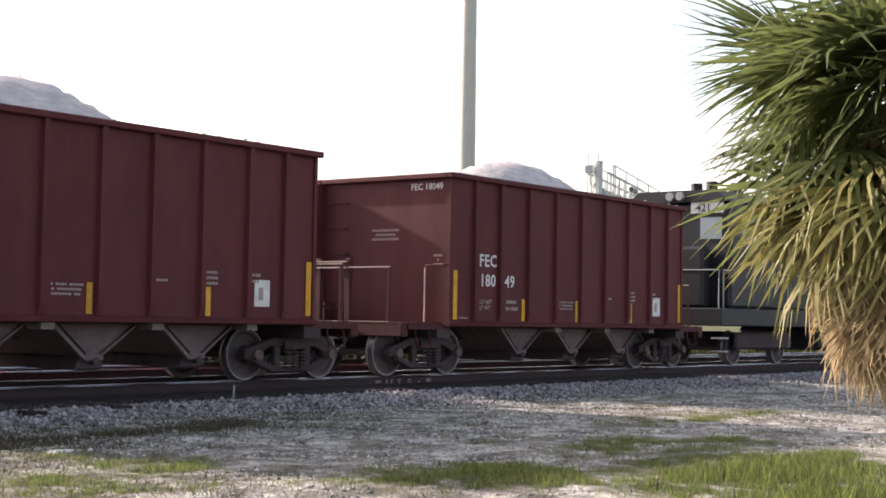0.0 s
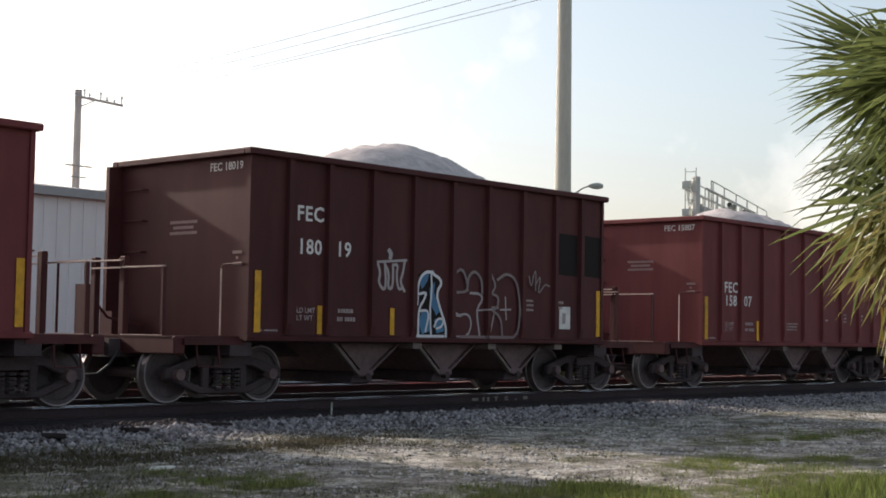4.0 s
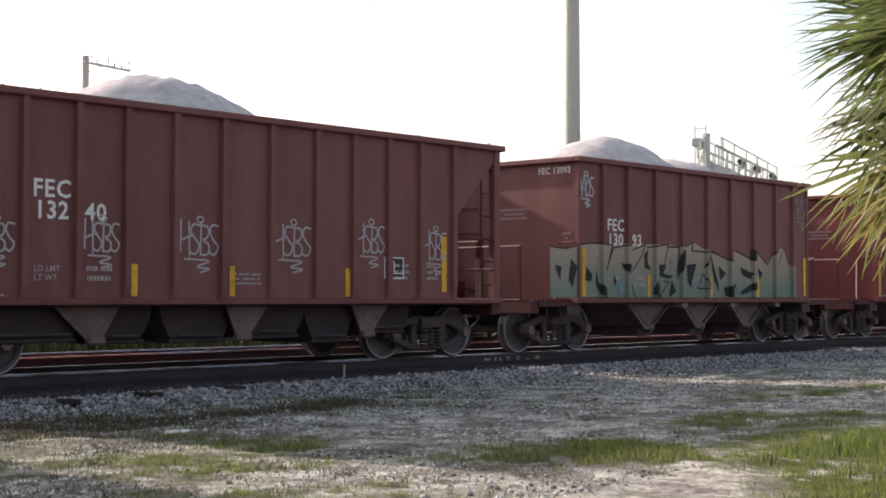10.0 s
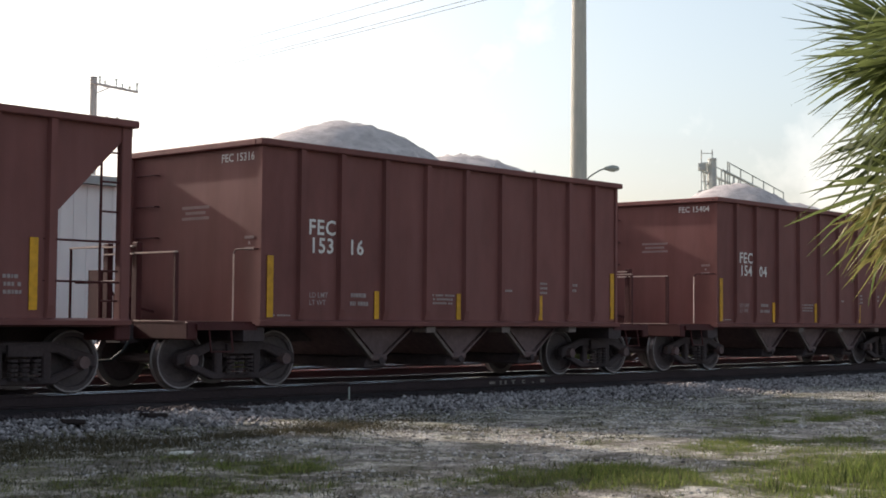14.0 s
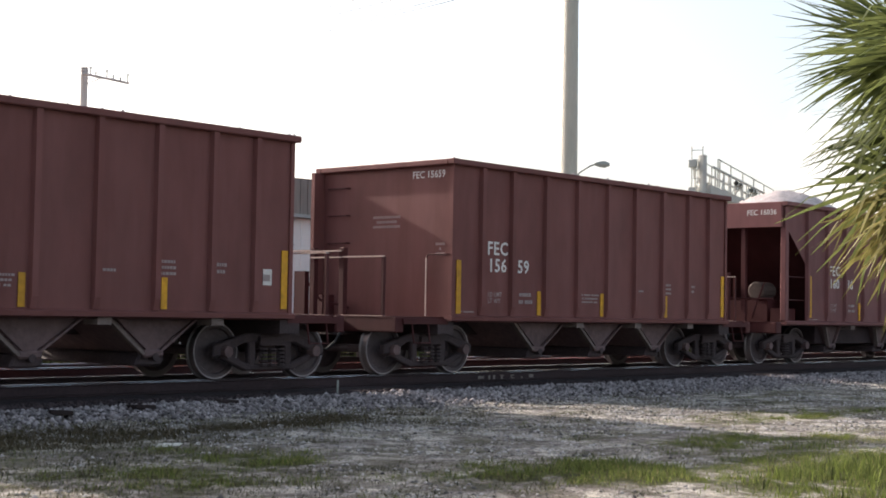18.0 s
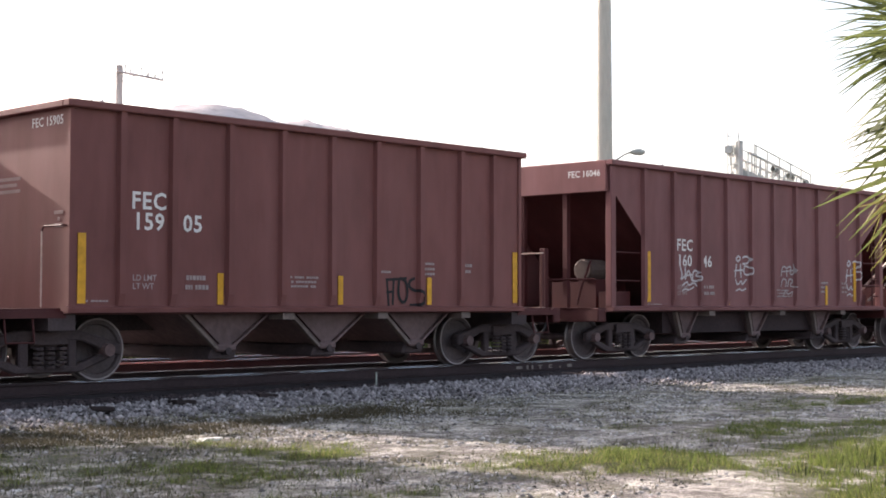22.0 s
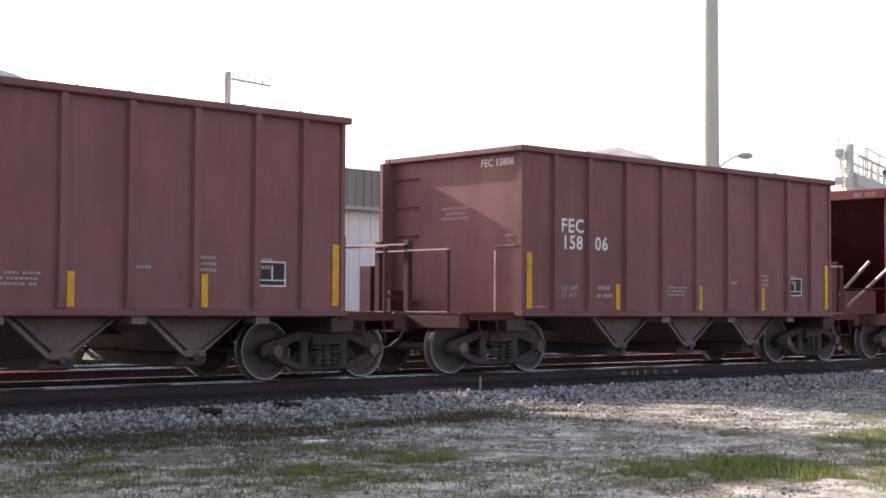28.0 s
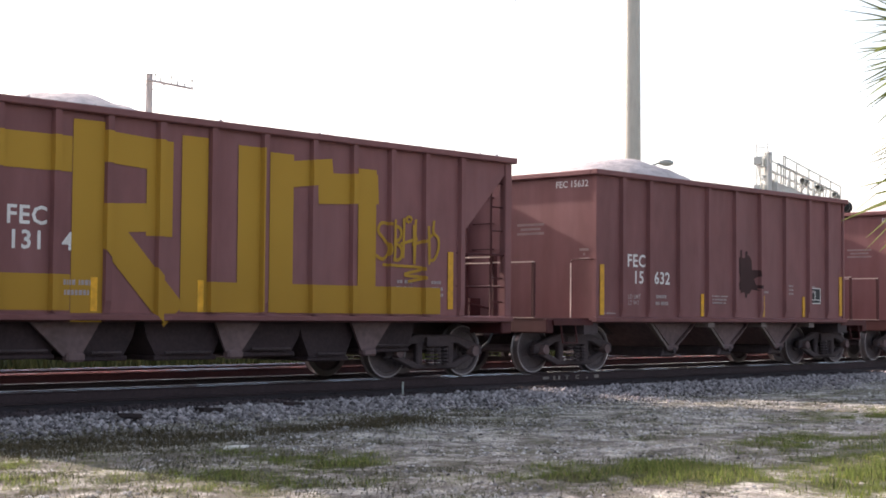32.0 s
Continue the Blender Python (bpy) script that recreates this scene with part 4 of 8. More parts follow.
        for e in (0.0, 0.38):
            la.tube((s * (half - 0.06 - e), yl, 1.0), (s * (half - 0.06 - e), yl, ze), 0.018)
        for i in range(6):
            la.tube((s * (half - 0.06), yl, 1.25 + i * 0.40), (s * (half - 0.44), yl, 1.25 + i * 0.40), 0.014)
        part("ladder", la, PAINTS["dark"], car)
        if s < 0:
            lb = Mesh()
            for e in (0.75, 1.2):
                lb.tube((-half - 0.03, e, 1.0), (-half - 0.03, e, ze), 0.018)
            for i in range(6):
                lb.tube((-half - 0.03, 0.75, 1.25 + i * 0.40), (-half - 0.03, 1.2, 1.25 + i * 0.40), 0.014)
            part("end_ladder", lb, PAINTS["dark"], car)
        if s < 0:
            # braces coloured pale for the sun striking them
            for ya, za, yb, zb in ((() if plate else ((-0.02, 1.05, -1.05, 2.12), (-0.55, 1.15, -1.50, 1.98)))):
                part("diagonal_brace", Mesh().path([(-half + 0.02, ya, za), (-half + 0.02, yb, zb)], 0.034), BARLIT, car, "pale diagonal end brace with sunlight in its colour")
            if skirt:
                part("skirt_panel", Mesh().box(-half + 0.16, x0, -1.495, -1.475, 0.99, 2.1), P, car)
    running_gear(car)
    stripe(car, -4.29, 1.1, 2.08)
    stripe(car, 4.10 if plate else 4.38, 1.12, 2.05)
    stencil(car, x0 + 0.1, 1.03, 0.5, 0.05, 1)
    stencil(car, rib_x[5] + 0.15, 1.2, 0.6, 0.2, 3)
    stencil(car, rib_x[-3] + 0.15, 1.3, 0.35, 0.3, 3)
    stencil(car, rib_x[-2] + 0.15, 1.3, 0.3, 0.3, 3)
    return car


def load_mesh(humps, length, top, seed):
    """Heaped crushed stone, with its foot inside the car."""
    r = random.Random(seed)
    nx, ny = 56, 18
    ox = r.uniform(0, 50)
    v, f = [], []
    for j in range(ny + 1):
        for i in range(nx + 1):
            x, y = -length + 2 * length * i / nx, -1.44 + 2.88 * j / ny
            z = top - 0.30
            for hx, h, w in [(a + 0.8, b + (0.14 if b > 0.15 else 0.0), c * 1.2) for a, b, c in humps]:
                d = math.hypot((x - hx) / w, y / 1.7)
                if d < 1:
                    z = max(z, top - 0.30 + (h + 0.30) * (1 - d ** 1.7))
            edge = min(1.0, (1.46 - abs(y)) / 0.25)
            z = min(z, top - 0.16 + edge * 5)
            z += 0.05 * noise.noise((x * 2.5 + ox, y * 2.5, seed)) + 0.06 * noise.noise((x * 6 + ox, y * 6, seed))
            v.append((x, y, z))
    for j in range(ny):
        for i in range(nx):
            a = j * (nx + 1) + i
            f.append((a, a + 1, a + nx + 2, a + nx + 1))
    me = bpy.data.meshes.new("gravel_load")
    me.from_pydata(v, [], f)
    me.materials.append(GRAVEL)
    me.shade_smooth()
    return me


def stray_mesh(length, top, seed):
    """Loose stones left lying on the top chord."""
    r = random.Random(seed)
    m = Mesh()
    for i in range(16):
        x = -length + 2 * length * r.random() ** r.choice((0.4, 1.0, 2.2))
        s_ = r.uniform(0.012, 0.034)
        y = -1.53 + r.uniform(-0.05, 0.05)
        m.tube((x, y, top - 0.004), (x + r.uniform(-0.01, 0.01), y, top + s_), s_ * 1.1, s_ * 0.5, seg=5)
    return m.data("gravel_spill", GRAVEL)


# type, left and right digits, paint, humps of the load (x, height, width)
TRAIN = [
    ("A", "180", "49", "deep", [(-1.2, 0.55, 2.2)]), ("A", "181", "02", "deep", [(-1.2, 0.55, 2.0)]), ("A", "180", "77", "deep", [(-1.2, 0.5, 2.2)]),
    ("B", "131", "77", "brown", [(-1.5, 0.5, 2.4)]), ("A", "158", "07", "maroon", [(-1.6, 0.35, 1.6), (-0.6, 0.32, 1.5)]), ("A", "180", "19", "dark", [(-0.5, 0.55, 2.4)]),
    ("A", "150", "08", "maroon", [(-1.6, 0.5, 2.2)]), ("B", "131", "18", "maroon", [(-0.5, 0.35, 2.4)]), ("B", "131", "13", "maroon", [(-0.8, 0.45, 2.3)]),
    ("C", "161", "54", "dusty", [(-1.5, 0.35, 2.6)]), ("A", "156", "55", "maroon", [(-2.1, 0.4, 1.4), (0.6, 0.3, 1.6)]),
    ("A", "130", "93", "brown", [(-2.2, 0.6, 2.0), (0.3, 0.3, 1.5)]), ("B", "132", "40", "brown", [(-1.2, 0.55, 2.0)]), ("A", "151", "38", "red", [(-1.8, 0.65, 2.0), (-0.2, 0.6, 2.0)]),
    ("A", "153", "65", "dusty", [(-0.8, 0.30, 1.6), (0.2, 0.28, 1.7)]), ("A", "154", "04", "brown", [(-1.8, 0.5, 1.7), (0.5, 0.2, 1.4)]), ("A", "153", "16", "brown", [(-2.0, 0.6, 2.2), (1.0, 0.3, 1.6)]),
    ("B", "131", "57", "brown", [(-3.0, 0.1, 1.5)]), ("A", "180", "89", "dark", [(-3.0, 0.25, 1.4), (1.5, 0.1, 1.0)]), ("C", "160", "36", "dusty", [(-3.4, 0.4, 1.7)]),
    ("A", "156", "59", "brown", [(0.6, 0.1, 1.6)]), ("A", "154", "85", "brown", [(-2.2, 0.42, 2.2)]), ("A", "151", "28", "red", [(-3.4, 0.4, 1.8), (-0.8, 0.22, 1.6)]),
    ("B", "132", "03", "dusty", [(-1.0, 0.05, 2.0)]), ("C", "160", "46", "dusty", [(-1.0, 0.05, 2.0)]), ("A", "159", "05", "brown", [(-1.8, 0.3, 1.8), (0.0, 0.2, 1.6)]),
    ("B", "131", "15", "red", [(0, 0.0, 2.0)]), ("B", "131", "92", "brown", [(0, 0.0, 2.0)]), ("A", "151", "72", "brown", [(0, 0.02, 2.0)]),
    ("A", "150", "84", "dusty", [(-0.8, 0.15, 1.6)]), ("B", "131", "01", "maroon", [(0, 0.0, 2.0)]), ("A", "158", "06", "dusty", [(-1.3, 0.25, 1.6)]),
    ("A", "18", "010", "dusty", [(-1.8, 0.35, 1.8)]), ("A", "18", "074", "dusty", [(-4.0, 0.25, 1.6), (-2.0, 0.22, 1.6)]), ("A", "158", "35", "dusty", [(-2.9, 0.30, 1.6), (-2.0, 0.33, 1.7), (-1.2, 0.20, 1.5)]),
    ("A", "15", "632", "dusty", [(-2.4, 0.4, 2.2)]), ("B", "131", "45", "dusty", [(-2.5, 0.25, 1.8)]), ("A", "158", "20", "brown", [(-1.5, 0.4, 2.0)]),
]
# heights of the reporting letters and of the number, where they differ
LETTER_Z = {0: (2.08, 1.70), 1: (2.72, 2.24), 2: (2.10, 1.71), 4: (2.09, 1.80), 10: (2.09, 1.78), 12: (2.33, 2.05), 20: (2.10, 1.80), 21: (2.05, 1.77), 23: (2.34, 2.05), 26: (2.21, 1.81), 33: (2.08, 1.80), 5: (2.78, 2.27), 13: (2.13, 1.74), 18: (2.76, 2.28), 22: (2.09, 1.71), 35: (1.96, 1.65)}
LABELS = {"A": "square-ended ribbed hopper car in worn %s paint, heaped with stone", "B": "long ribbed hopper car with sloping ends in worn %s paint",
          "C": "ribbed hopper car with open sloping ends in faded %s paint"}
WORDS = {"brown": "brown", "dusty": "dusty brown", "red": "red oxide", "maroon": "maroon", "deep": "deep maroon", "dark": "dark brown"}
TOPS = {"A15": 3.70, "A18": 3.79, "B": 3.70, "C": 3.78}
HALF_B, HALF_C = 5.85, 5.53
RIBS = {"A": RIBS_A, "B": RIBS_B, "C": RIBS_C}
MASTERS = {"A15": car_a(3.70), "A18": car_a(3.79), "B": car_sloped(3.70, HALF_B, RIBS_B, 0, True), "C": car_sloped(3.78, HALF_C, RIBS_C, 0.5, False)}
# short yellow strips along the lower side: usual places, and those that differ
STRIPS = {"A": (-2.07, -0.10, 2.14), "B": (-2.24, -0.56, 1.28, 2.82), "C": (-1.70, 0.12, 2.05)}
STRIPS_AT = {2: (-2.9, -0.81, 1.14, 3.11), 4: (-2.1,), 5: (-3.04, -1.41), 10: (-2.05, -0.12, 1.19, 2.77), 11: (-2.12, 0.24, 2.20), 12: (-1.92, -0.21, 2.12), 13: (-1.67, -0.04, 1.91),
             14: (-2.02, 0.86), 24: (-1.44, -0.52, 1.36, 2.74), 25: (-2.05, 0.25, 2.21), 26: (-2.23, -0.56), 30: (-2.22,), 31: (-2.11, 0.20, 2.16), 32: (-2.71, 0.20, 2.15), 33: (-2.06, 0.18, 2.15),
             35: (-1.10, 1.13, 2.76), 36: (-2.24, -0.56)}
FEC_MESH = text_mesh("FEC", 0.325, bold=0.02, spacing=1.10)
LD_MESH = text_mesh("LD LMT\nLT WT", 0.115, mat=GREYW)
cars, wheelsets = [], []
used = set()
for n, (kind, left, right, colour, humps) in enumerate(TRAIN):
    key = kind if kind != "A" else ("A18" if left.startswith("18") else "A15")
    car = MASTERS[key] if key not in used else copy_thing(MASTERS[key], pose(0, 0, 0))
    used.add(key)
    cars.append(car)
for n, (kind, left, right, colour, humps) in enumerate(TRAIN):
    car = cars[n]
    key = kind if kind != "A" else ("A18" if left.startswith("18") else "A15")
    tagged(car, LABELS[kind] % WORDS[colour], "freight car", "hopper cars of the train")
    for o in list(car.children_recursive):
        if o.type == 'MESH' and o.material_slots and o.material_slots[0].material == PAINTS["brown"] and colour != "brown":
            o.material_slots[0].link = 'OBJECT'
            o.material_slots[0].material = PAINTS[colour]
    rx = RIBS[kind]
    big18 = key == "A18"
    xa = (rx[0] + 0.04 if kind == "A" else rx[1]) + 0.13
    xb = (rx[1] + 0.06 if kind == "A" else rx[2]) + 0.12
    z1, z2 = LETTER_Z.get(n, (2.33, 2.05) if kind == "A" else (2.13, 1.82))
    t = part("lettering", FEC_MESH, None, car, "white lettering")
    t.location = (xa, -1.505, z1)
    for body, x in ((left, xa + 0.03 + (0.16 if len(left) == 2 else 0)), (right, xb)):
        t = part("number", text_mesh(body, 0.325, "numerals", bold=0.02, spacing=1.08), None, car, "white numerals", kind="stuff")
        t.location = (x, -1.505, z2)
    t = part("weight_lettering", LD_MESH, None, car, "faded small lettering")
    t.location = (xa + 0.03, -1.505, 1.36)
    stencil(car, xb + 0.02, 1.22, 0.42, 0.26, 2)
    # number on the end sheet
    if kind in "AC":
        m = text_mesh("FEC " + left + right, 0.175, "end_numerals")
        t = part("end_lettering", m, None, car, "small white numerals", kind="stuff")
        zt = TOPS[key]
        t.matrix_local = pose(-END_A - 0.006 if kind == "A" else -HALF_C - 0.065, -0.62, zt - 0.30, 0, 0, -90)
    if kind == "B":
        t = part("end_lettering", text_mesh("FEC " + left + right, 0.13, "end_numerals", GREYW), None, car, "small white numerals", kind="stuff")
        t.matrix_local = pose(-HALF_B - 0.067, -0.75, TOPS[key] - 0.17, 0, 0, -90)
    ln = END_A - 0.08 if kind == "A" else (5.3 if kind == "B" else 5.0)
    part("gravel_load", load_mesh(humps, ln if kind == "A" else ln - 0.3, TOPS[key], n), None, car, "heaped pale crushed limestone")
    part("gravel_spill", stray_mesh(END_A if kind == "A" else 5.6, TOPS[key], n), None, car, "loose stones on the top edge", kind="stuff")
    for x in STRIPS_AT.get(n, STRIPS[kind]):
        stripe(car, x, 1.04, 1.48, 0.10)
    # stencilled plate
    if n in (8, 12, 13, 22, 23, 26, 28, 31, 32, 33, 34, 35):
        xp = 3.25 if kind == "A" else rx[-2] - 0.62
        plate = part("stencil_plate", Mesh().box(xp - 0.23, xp + 0.23, -1.507, -1.503, 1.33, 1.68), BLACK, car, "black data plate with white border")
        for a, b_, c, d in ((-0.23, 0.23, 1.66, 1.68), (-0.23, 0.23, 1.33, 1.35), (-0.23, -0.21, 1.35, 1.66), (0.21, 0.23, 1.35, 1.66), (-0.21, 0.21, 1.41, 1.425), (-0.01, 0.01, 1.43, 1.62)):
            part("plate_line", Mesh().box(xp + a, xp + b_, -1.511, -1.507, c, d), WHITE, plate)
    elif n in (0, 1, 2, 5, 18, 10, 13, 14, 15, 21, 28):
        xp = 3.3 if big18 else 4.03
        q = Mesh()
        q.cur = 0
        wp = 0.17 if big18 else 0.085
        q.box(xp - wp, xp + wp, -1.507, -1.503, 1.2 if big18 else 1.42, 1.62 if big18 else 1.66)
        q.cur = 1
        q.box(xp - 0.08, xp + (0.02 if big18 else 0.05), -1.510, -1.507, 1.3 if big18 else 1.48, 1.5 if big18 else 1.58)
        part("placard", q, [WHITE, GREYW], car, "white paper placard")


# ---- painted pieces and tags on the car sides ----
def sprayed(name, stops, noise_mix=0.35):
    """Spray paint that changes colour up the side."""
    m = bpy.data.materials.new(name)
    m.use_nodes = True
    n, l = m.node_tree.nodes, m.node_tree.links
    tc = n.new("ShaderNodeTexCoord")
    sp = n.new("ShaderNodeSeparateXYZ")
    l.new(tc.outputs["Object"], sp.inputs[0])
    nz = n.new("ShaderNodeTexNoise")
    nz.inputs["Scale"].default_value, nz.inputs["Detail"].default_value = 1.6, 5
    l.new(tc.outputs["Object"], nz.inputs[0])
    mr = n.new("ShaderNodeMapRange")
    mr.inputs["From Min"].default_value, mr.inputs["From Max"].default_value = 1.0, 2.4
    l.new(sp.outputs["Z"], mr.inputs[0])
    ma = n.new("ShaderNodeMath")
    ma.operation = 'MULTIPLY_ADD'
    l.new(nz.outputs[0], ma.inputs[0])
    ma.inputs[1].default_value = noise_mix * 2
    ma.inputs[2].default_value = -noise_mix
    ad = n.new("ShaderNodeMath")
    ad.operation = 'ADD'
    l.new(mr.outputs[0], ad.inputs[0])
    l.new(ma.outputs[0], ad.inputs[1])
    r = n.new("ShaderNodeValToRGB")
    e = r.color_ramp.elements
    e[0].position, e[0].color = stops[0][0], (*stops[0][1], 1)
    e[1].position, e[1].color = stops[-1][0], (*stops[-1][1], 1)
    for p, c in stops[1:-1]:
        k = e.new(p)
        k.color = (*c, 1)
    l.new(ad.outputs[0], r.inputs[0])
    b = n["Principled BSDF"]
    b.inputs["Roughness"].default_value = 0.7
    b.inputs["Specular IOR Level"].default_value = 0.15
    l.new(r.outputs[0], b.inputs["Base Color"])
    return m


TAGW = sprayed("white_tag_paint", [(0, (0.45, 0.41, 0.41)), (1, (0.52, 0.48, 0.49))])
TAGP = sprayed("pale_mauve_tag_paint", [(0, (0.27, 0.20, 0.205)), (1, (0.31, 0.24, 0.245))])
TAGB = sprayed("smudged_blue_tag_paint", [(0, (0.21, 0.19, 0.215)), (1, (0.29, 0.30, 0.33))], 0.6)
STONE_P = sprayed("stone_coloured_paint", [(0, (0.30, 0.27, 0.21)), (1, (0.34, 0.32, 0.25))])
TAGF = sprayed("faded_tag_paint", [(0, (0.20, 0.145, 0.145)), (1, (0.24, 0.19, 0.19))])
TAGK = sprayed("black_tag_paint", [(0, (0.022, 0.02, 0.022)), (1, (0.035, 0.03, 0.03))])
BURNT = sprayed("burnt_black_paint", [(0, (0.012, 0.008, 0.008)), (1, (0.014, 0.009, 0.009))])
CHAR = sprayed("charred_paint", [(0, (0.040, 0.019, 0.019)), (1, (0.055, 0.026, 0.025))], 0.5)
TAGM = sprayed("greyed_tag_paint", [(0, (0.34, 0.285, 0.285)), (1, (0.38, 0.33, 0.33))])
CREAM = sprayed("cream_to_green_paint", [(0.05, (0.14, 0.18, 0.145)), (0.4, (0.24, 0.21, 0.165)), (0.8, (0.35, 0.25, 0.205))], 0.3)
LIME = sprayed("lime_yellow_paint", [(0.05, (0.22, 0.13, 0.07)), (0.4, (0.19, 0.18, 0.045)), (0.8, (0.23, 0.24, 0.03))], 0.3)
VIOLET = sprayed("violet_paint", [(0, (0.15, 0.09, 0.24)), (0.6, (0.14, 0.085, 0.21)), (1, (0.06, 0.15, 0.19))], 0.5)
TEAL = sprayed("teal_paint", [(0, (0.045, 0.11, 0.13)), (0.5, (0.06, 0.14, 0.165)), (0.9, (0.11, 0.21, 0.235))], 0.4)
DEEPGREEN = sprayed("deep_green_paint", [(0, (0.022, 0.050, 0.032)), (0.5, (0.036, 0.058, 0.042)), (0.9, (0.085, 0.095, 0.085))], 0.35)
SKYBLUE = sprayed("sky_blue_paint", [(0, (0.08, 0.20, 0.33)), (1, (0.07, 0.14, 0.26))], 0.3)
PALEBLUE = sprayed("pale_blue_paint", [(0, (0.14, 0.21, 0.26)), (1, (0.20, 0.22, 0.23))], 0.3)
OUTW = sprayed("bright_outline_paint", [(0, (0.62, 0.60, 0.62)), (1, (0.66, 0.62, 0.64))])
GREYP = sprayed("grey_green_paint", [(0, (0.10, 0.105, 0.095)), (1, (0.055, 0.06, 0.06))], 0.3)
BUBBLE = sprayed("silver_paint", [(0, (0.19, 0.13, 0.125)), (1, (0.215, 0.155, 0.15))], 0.4)
MUSTARD = sprayed("mustard_paint", [(0, (0.33, 0.175, 0.025)), (1, (0.38, 0.21, 0.03))], 0.4)
MOLBASE = sprayed("dull_green_paint", [(0, (0.11, 0.13, 0.11)), (0.5, (0.085, 0.11, 0.075)), (1, (0.07, 0.075, 0.065))], 0.5)
MOLYELLOW = sprayed("olive_yellow_paint", [(0, (0.20, 0.19, 0.06)), (1, (0.24, 0.22, 0.07))], 0.5)
MOLRED = sprayed("brick_red_paint", [(0, (0.24, 0.09, 0.06)), (1, (0.27, 0.07, 0.05))], 0.5)
MOLBLUE = sprayed("clear_blue_paint", [(0, (0.09, 0.20, 0.36)), (1, (0.16, 0.24, 0.30))], 0.4)
MAUVE = sprayed("painted_out_mauve", [(0, (0.105, 0.045, 0.045)), (1, (0.11, 0.045, 0.047))], 0.3)
PINKP = sprayed("dark_pink_paint", [(0, (0.15, 0.032, 0.042)), (1, (0.125, 0.035, 0.038))], 0.5)
SMEAR = sprayed("pale_overspray_paint", [(0, (0.23, 0.115, 0.108)), (1, (0.185, 0.066, 0.060))], 0.5)


def over_ribs(x, rib_x):
    for r in rib_x:
        d = abs(x - r)
        if d < RIB_W / 2:
            return 0.072 if d <= RIB_W * 0.375 + 1e-4 else 0.072 * (RIB_W / 2 - d) / (RIB_W * 0.125)
    return 0.0


def drape(car, name, me, rib_x, lift, mat, label=""):
    """Lays a flat mesh in the x, z plane on the ribbed near side of a car."""
    bm = bmesh.new()
    bm.from_mesh(me)
    lo, hi = min(v.co.x for v in bm.verts), max(v.co.x for v in bm.verts)
    for r in rib_x:
        for d in (-0.5, -0.375, 0.375, 0.5):
            x = r + d * RIB_W
            if lo < x < hi:
                bmesh.ops.bisect_plane(bm, geom=bm.verts[:] + bm.edges[:] + bm.faces[:], plane_co=(x, 0, 0), plane_no=(1, 0, 0), dist=1e-5)
    for v in bm.verts:
        v.co.y += -1.502 - lift - over_ribs(v.co.x, rib_x)
    bm.to_mesh(me)
    bm.free()
    me.materials.clear()
    me.materials.append(mat)
    return part(name, me, None, car, label, kind="stuff")


def flat(polys, name="paint"):
    me = bpy.data.meshes.new(name)
    v, f = [], []
    for p in polys:
        b = len(v)
        y = -0.0005 * (len(f) % 29)
        v += [(x, y, z) for x, z in p]
        f.append(tuple(range(b, b + len(p))))
    me.from_pydata(v, [], f)
    return me


def ribbon(pts, w):
    """Quads along a line, as polygons."""
    out = []
    for (xa, za), (xb, zb) in zip(pts[:-1], pts[1:]):
        dx, dz = xb - xa, zb - za
        L = math.hypot(dx, dz) or 1e-6
        nx, nz = -dz / L * w / 2, dx / L * w / 2
        ex, ez = dx / L * w * 0.35, dz / L * w * 0.35
        out.append([(xa - nx - ex, za - nz - ez), (xb - nx + ex, zb - nz + ez), (xb + nx + ex, zb + nz + ez), (xa + nx - ex, za + nz - ez)])
    return out


def smooth(pts, times=2):
    """Rounds the corners of a line."""
    for _ in range(times):
        q = [pts[0]]
        for (ax_, az), (bx, bz) in zip(pts[:-1], pts[1:]):
            q += [(ax_ * 0.75 + bx * 0.25, az * 0.75 + bz * 0.25), (ax_ * 0.25 + bx * 0.75, az * 0.25 + bz * 0.75)]
        pts = q + [pts[-1]]
    return pts


def arc(cx, cz, rx, rz, a0, a1, n=10):
    return [(cx + rx * math.cos(radians(a0 + (a1 - a0) * i / n)), cz + rz * math.sin(radians(a0 + (a1 - a0) * i / n))) for i in range(n + 1)]


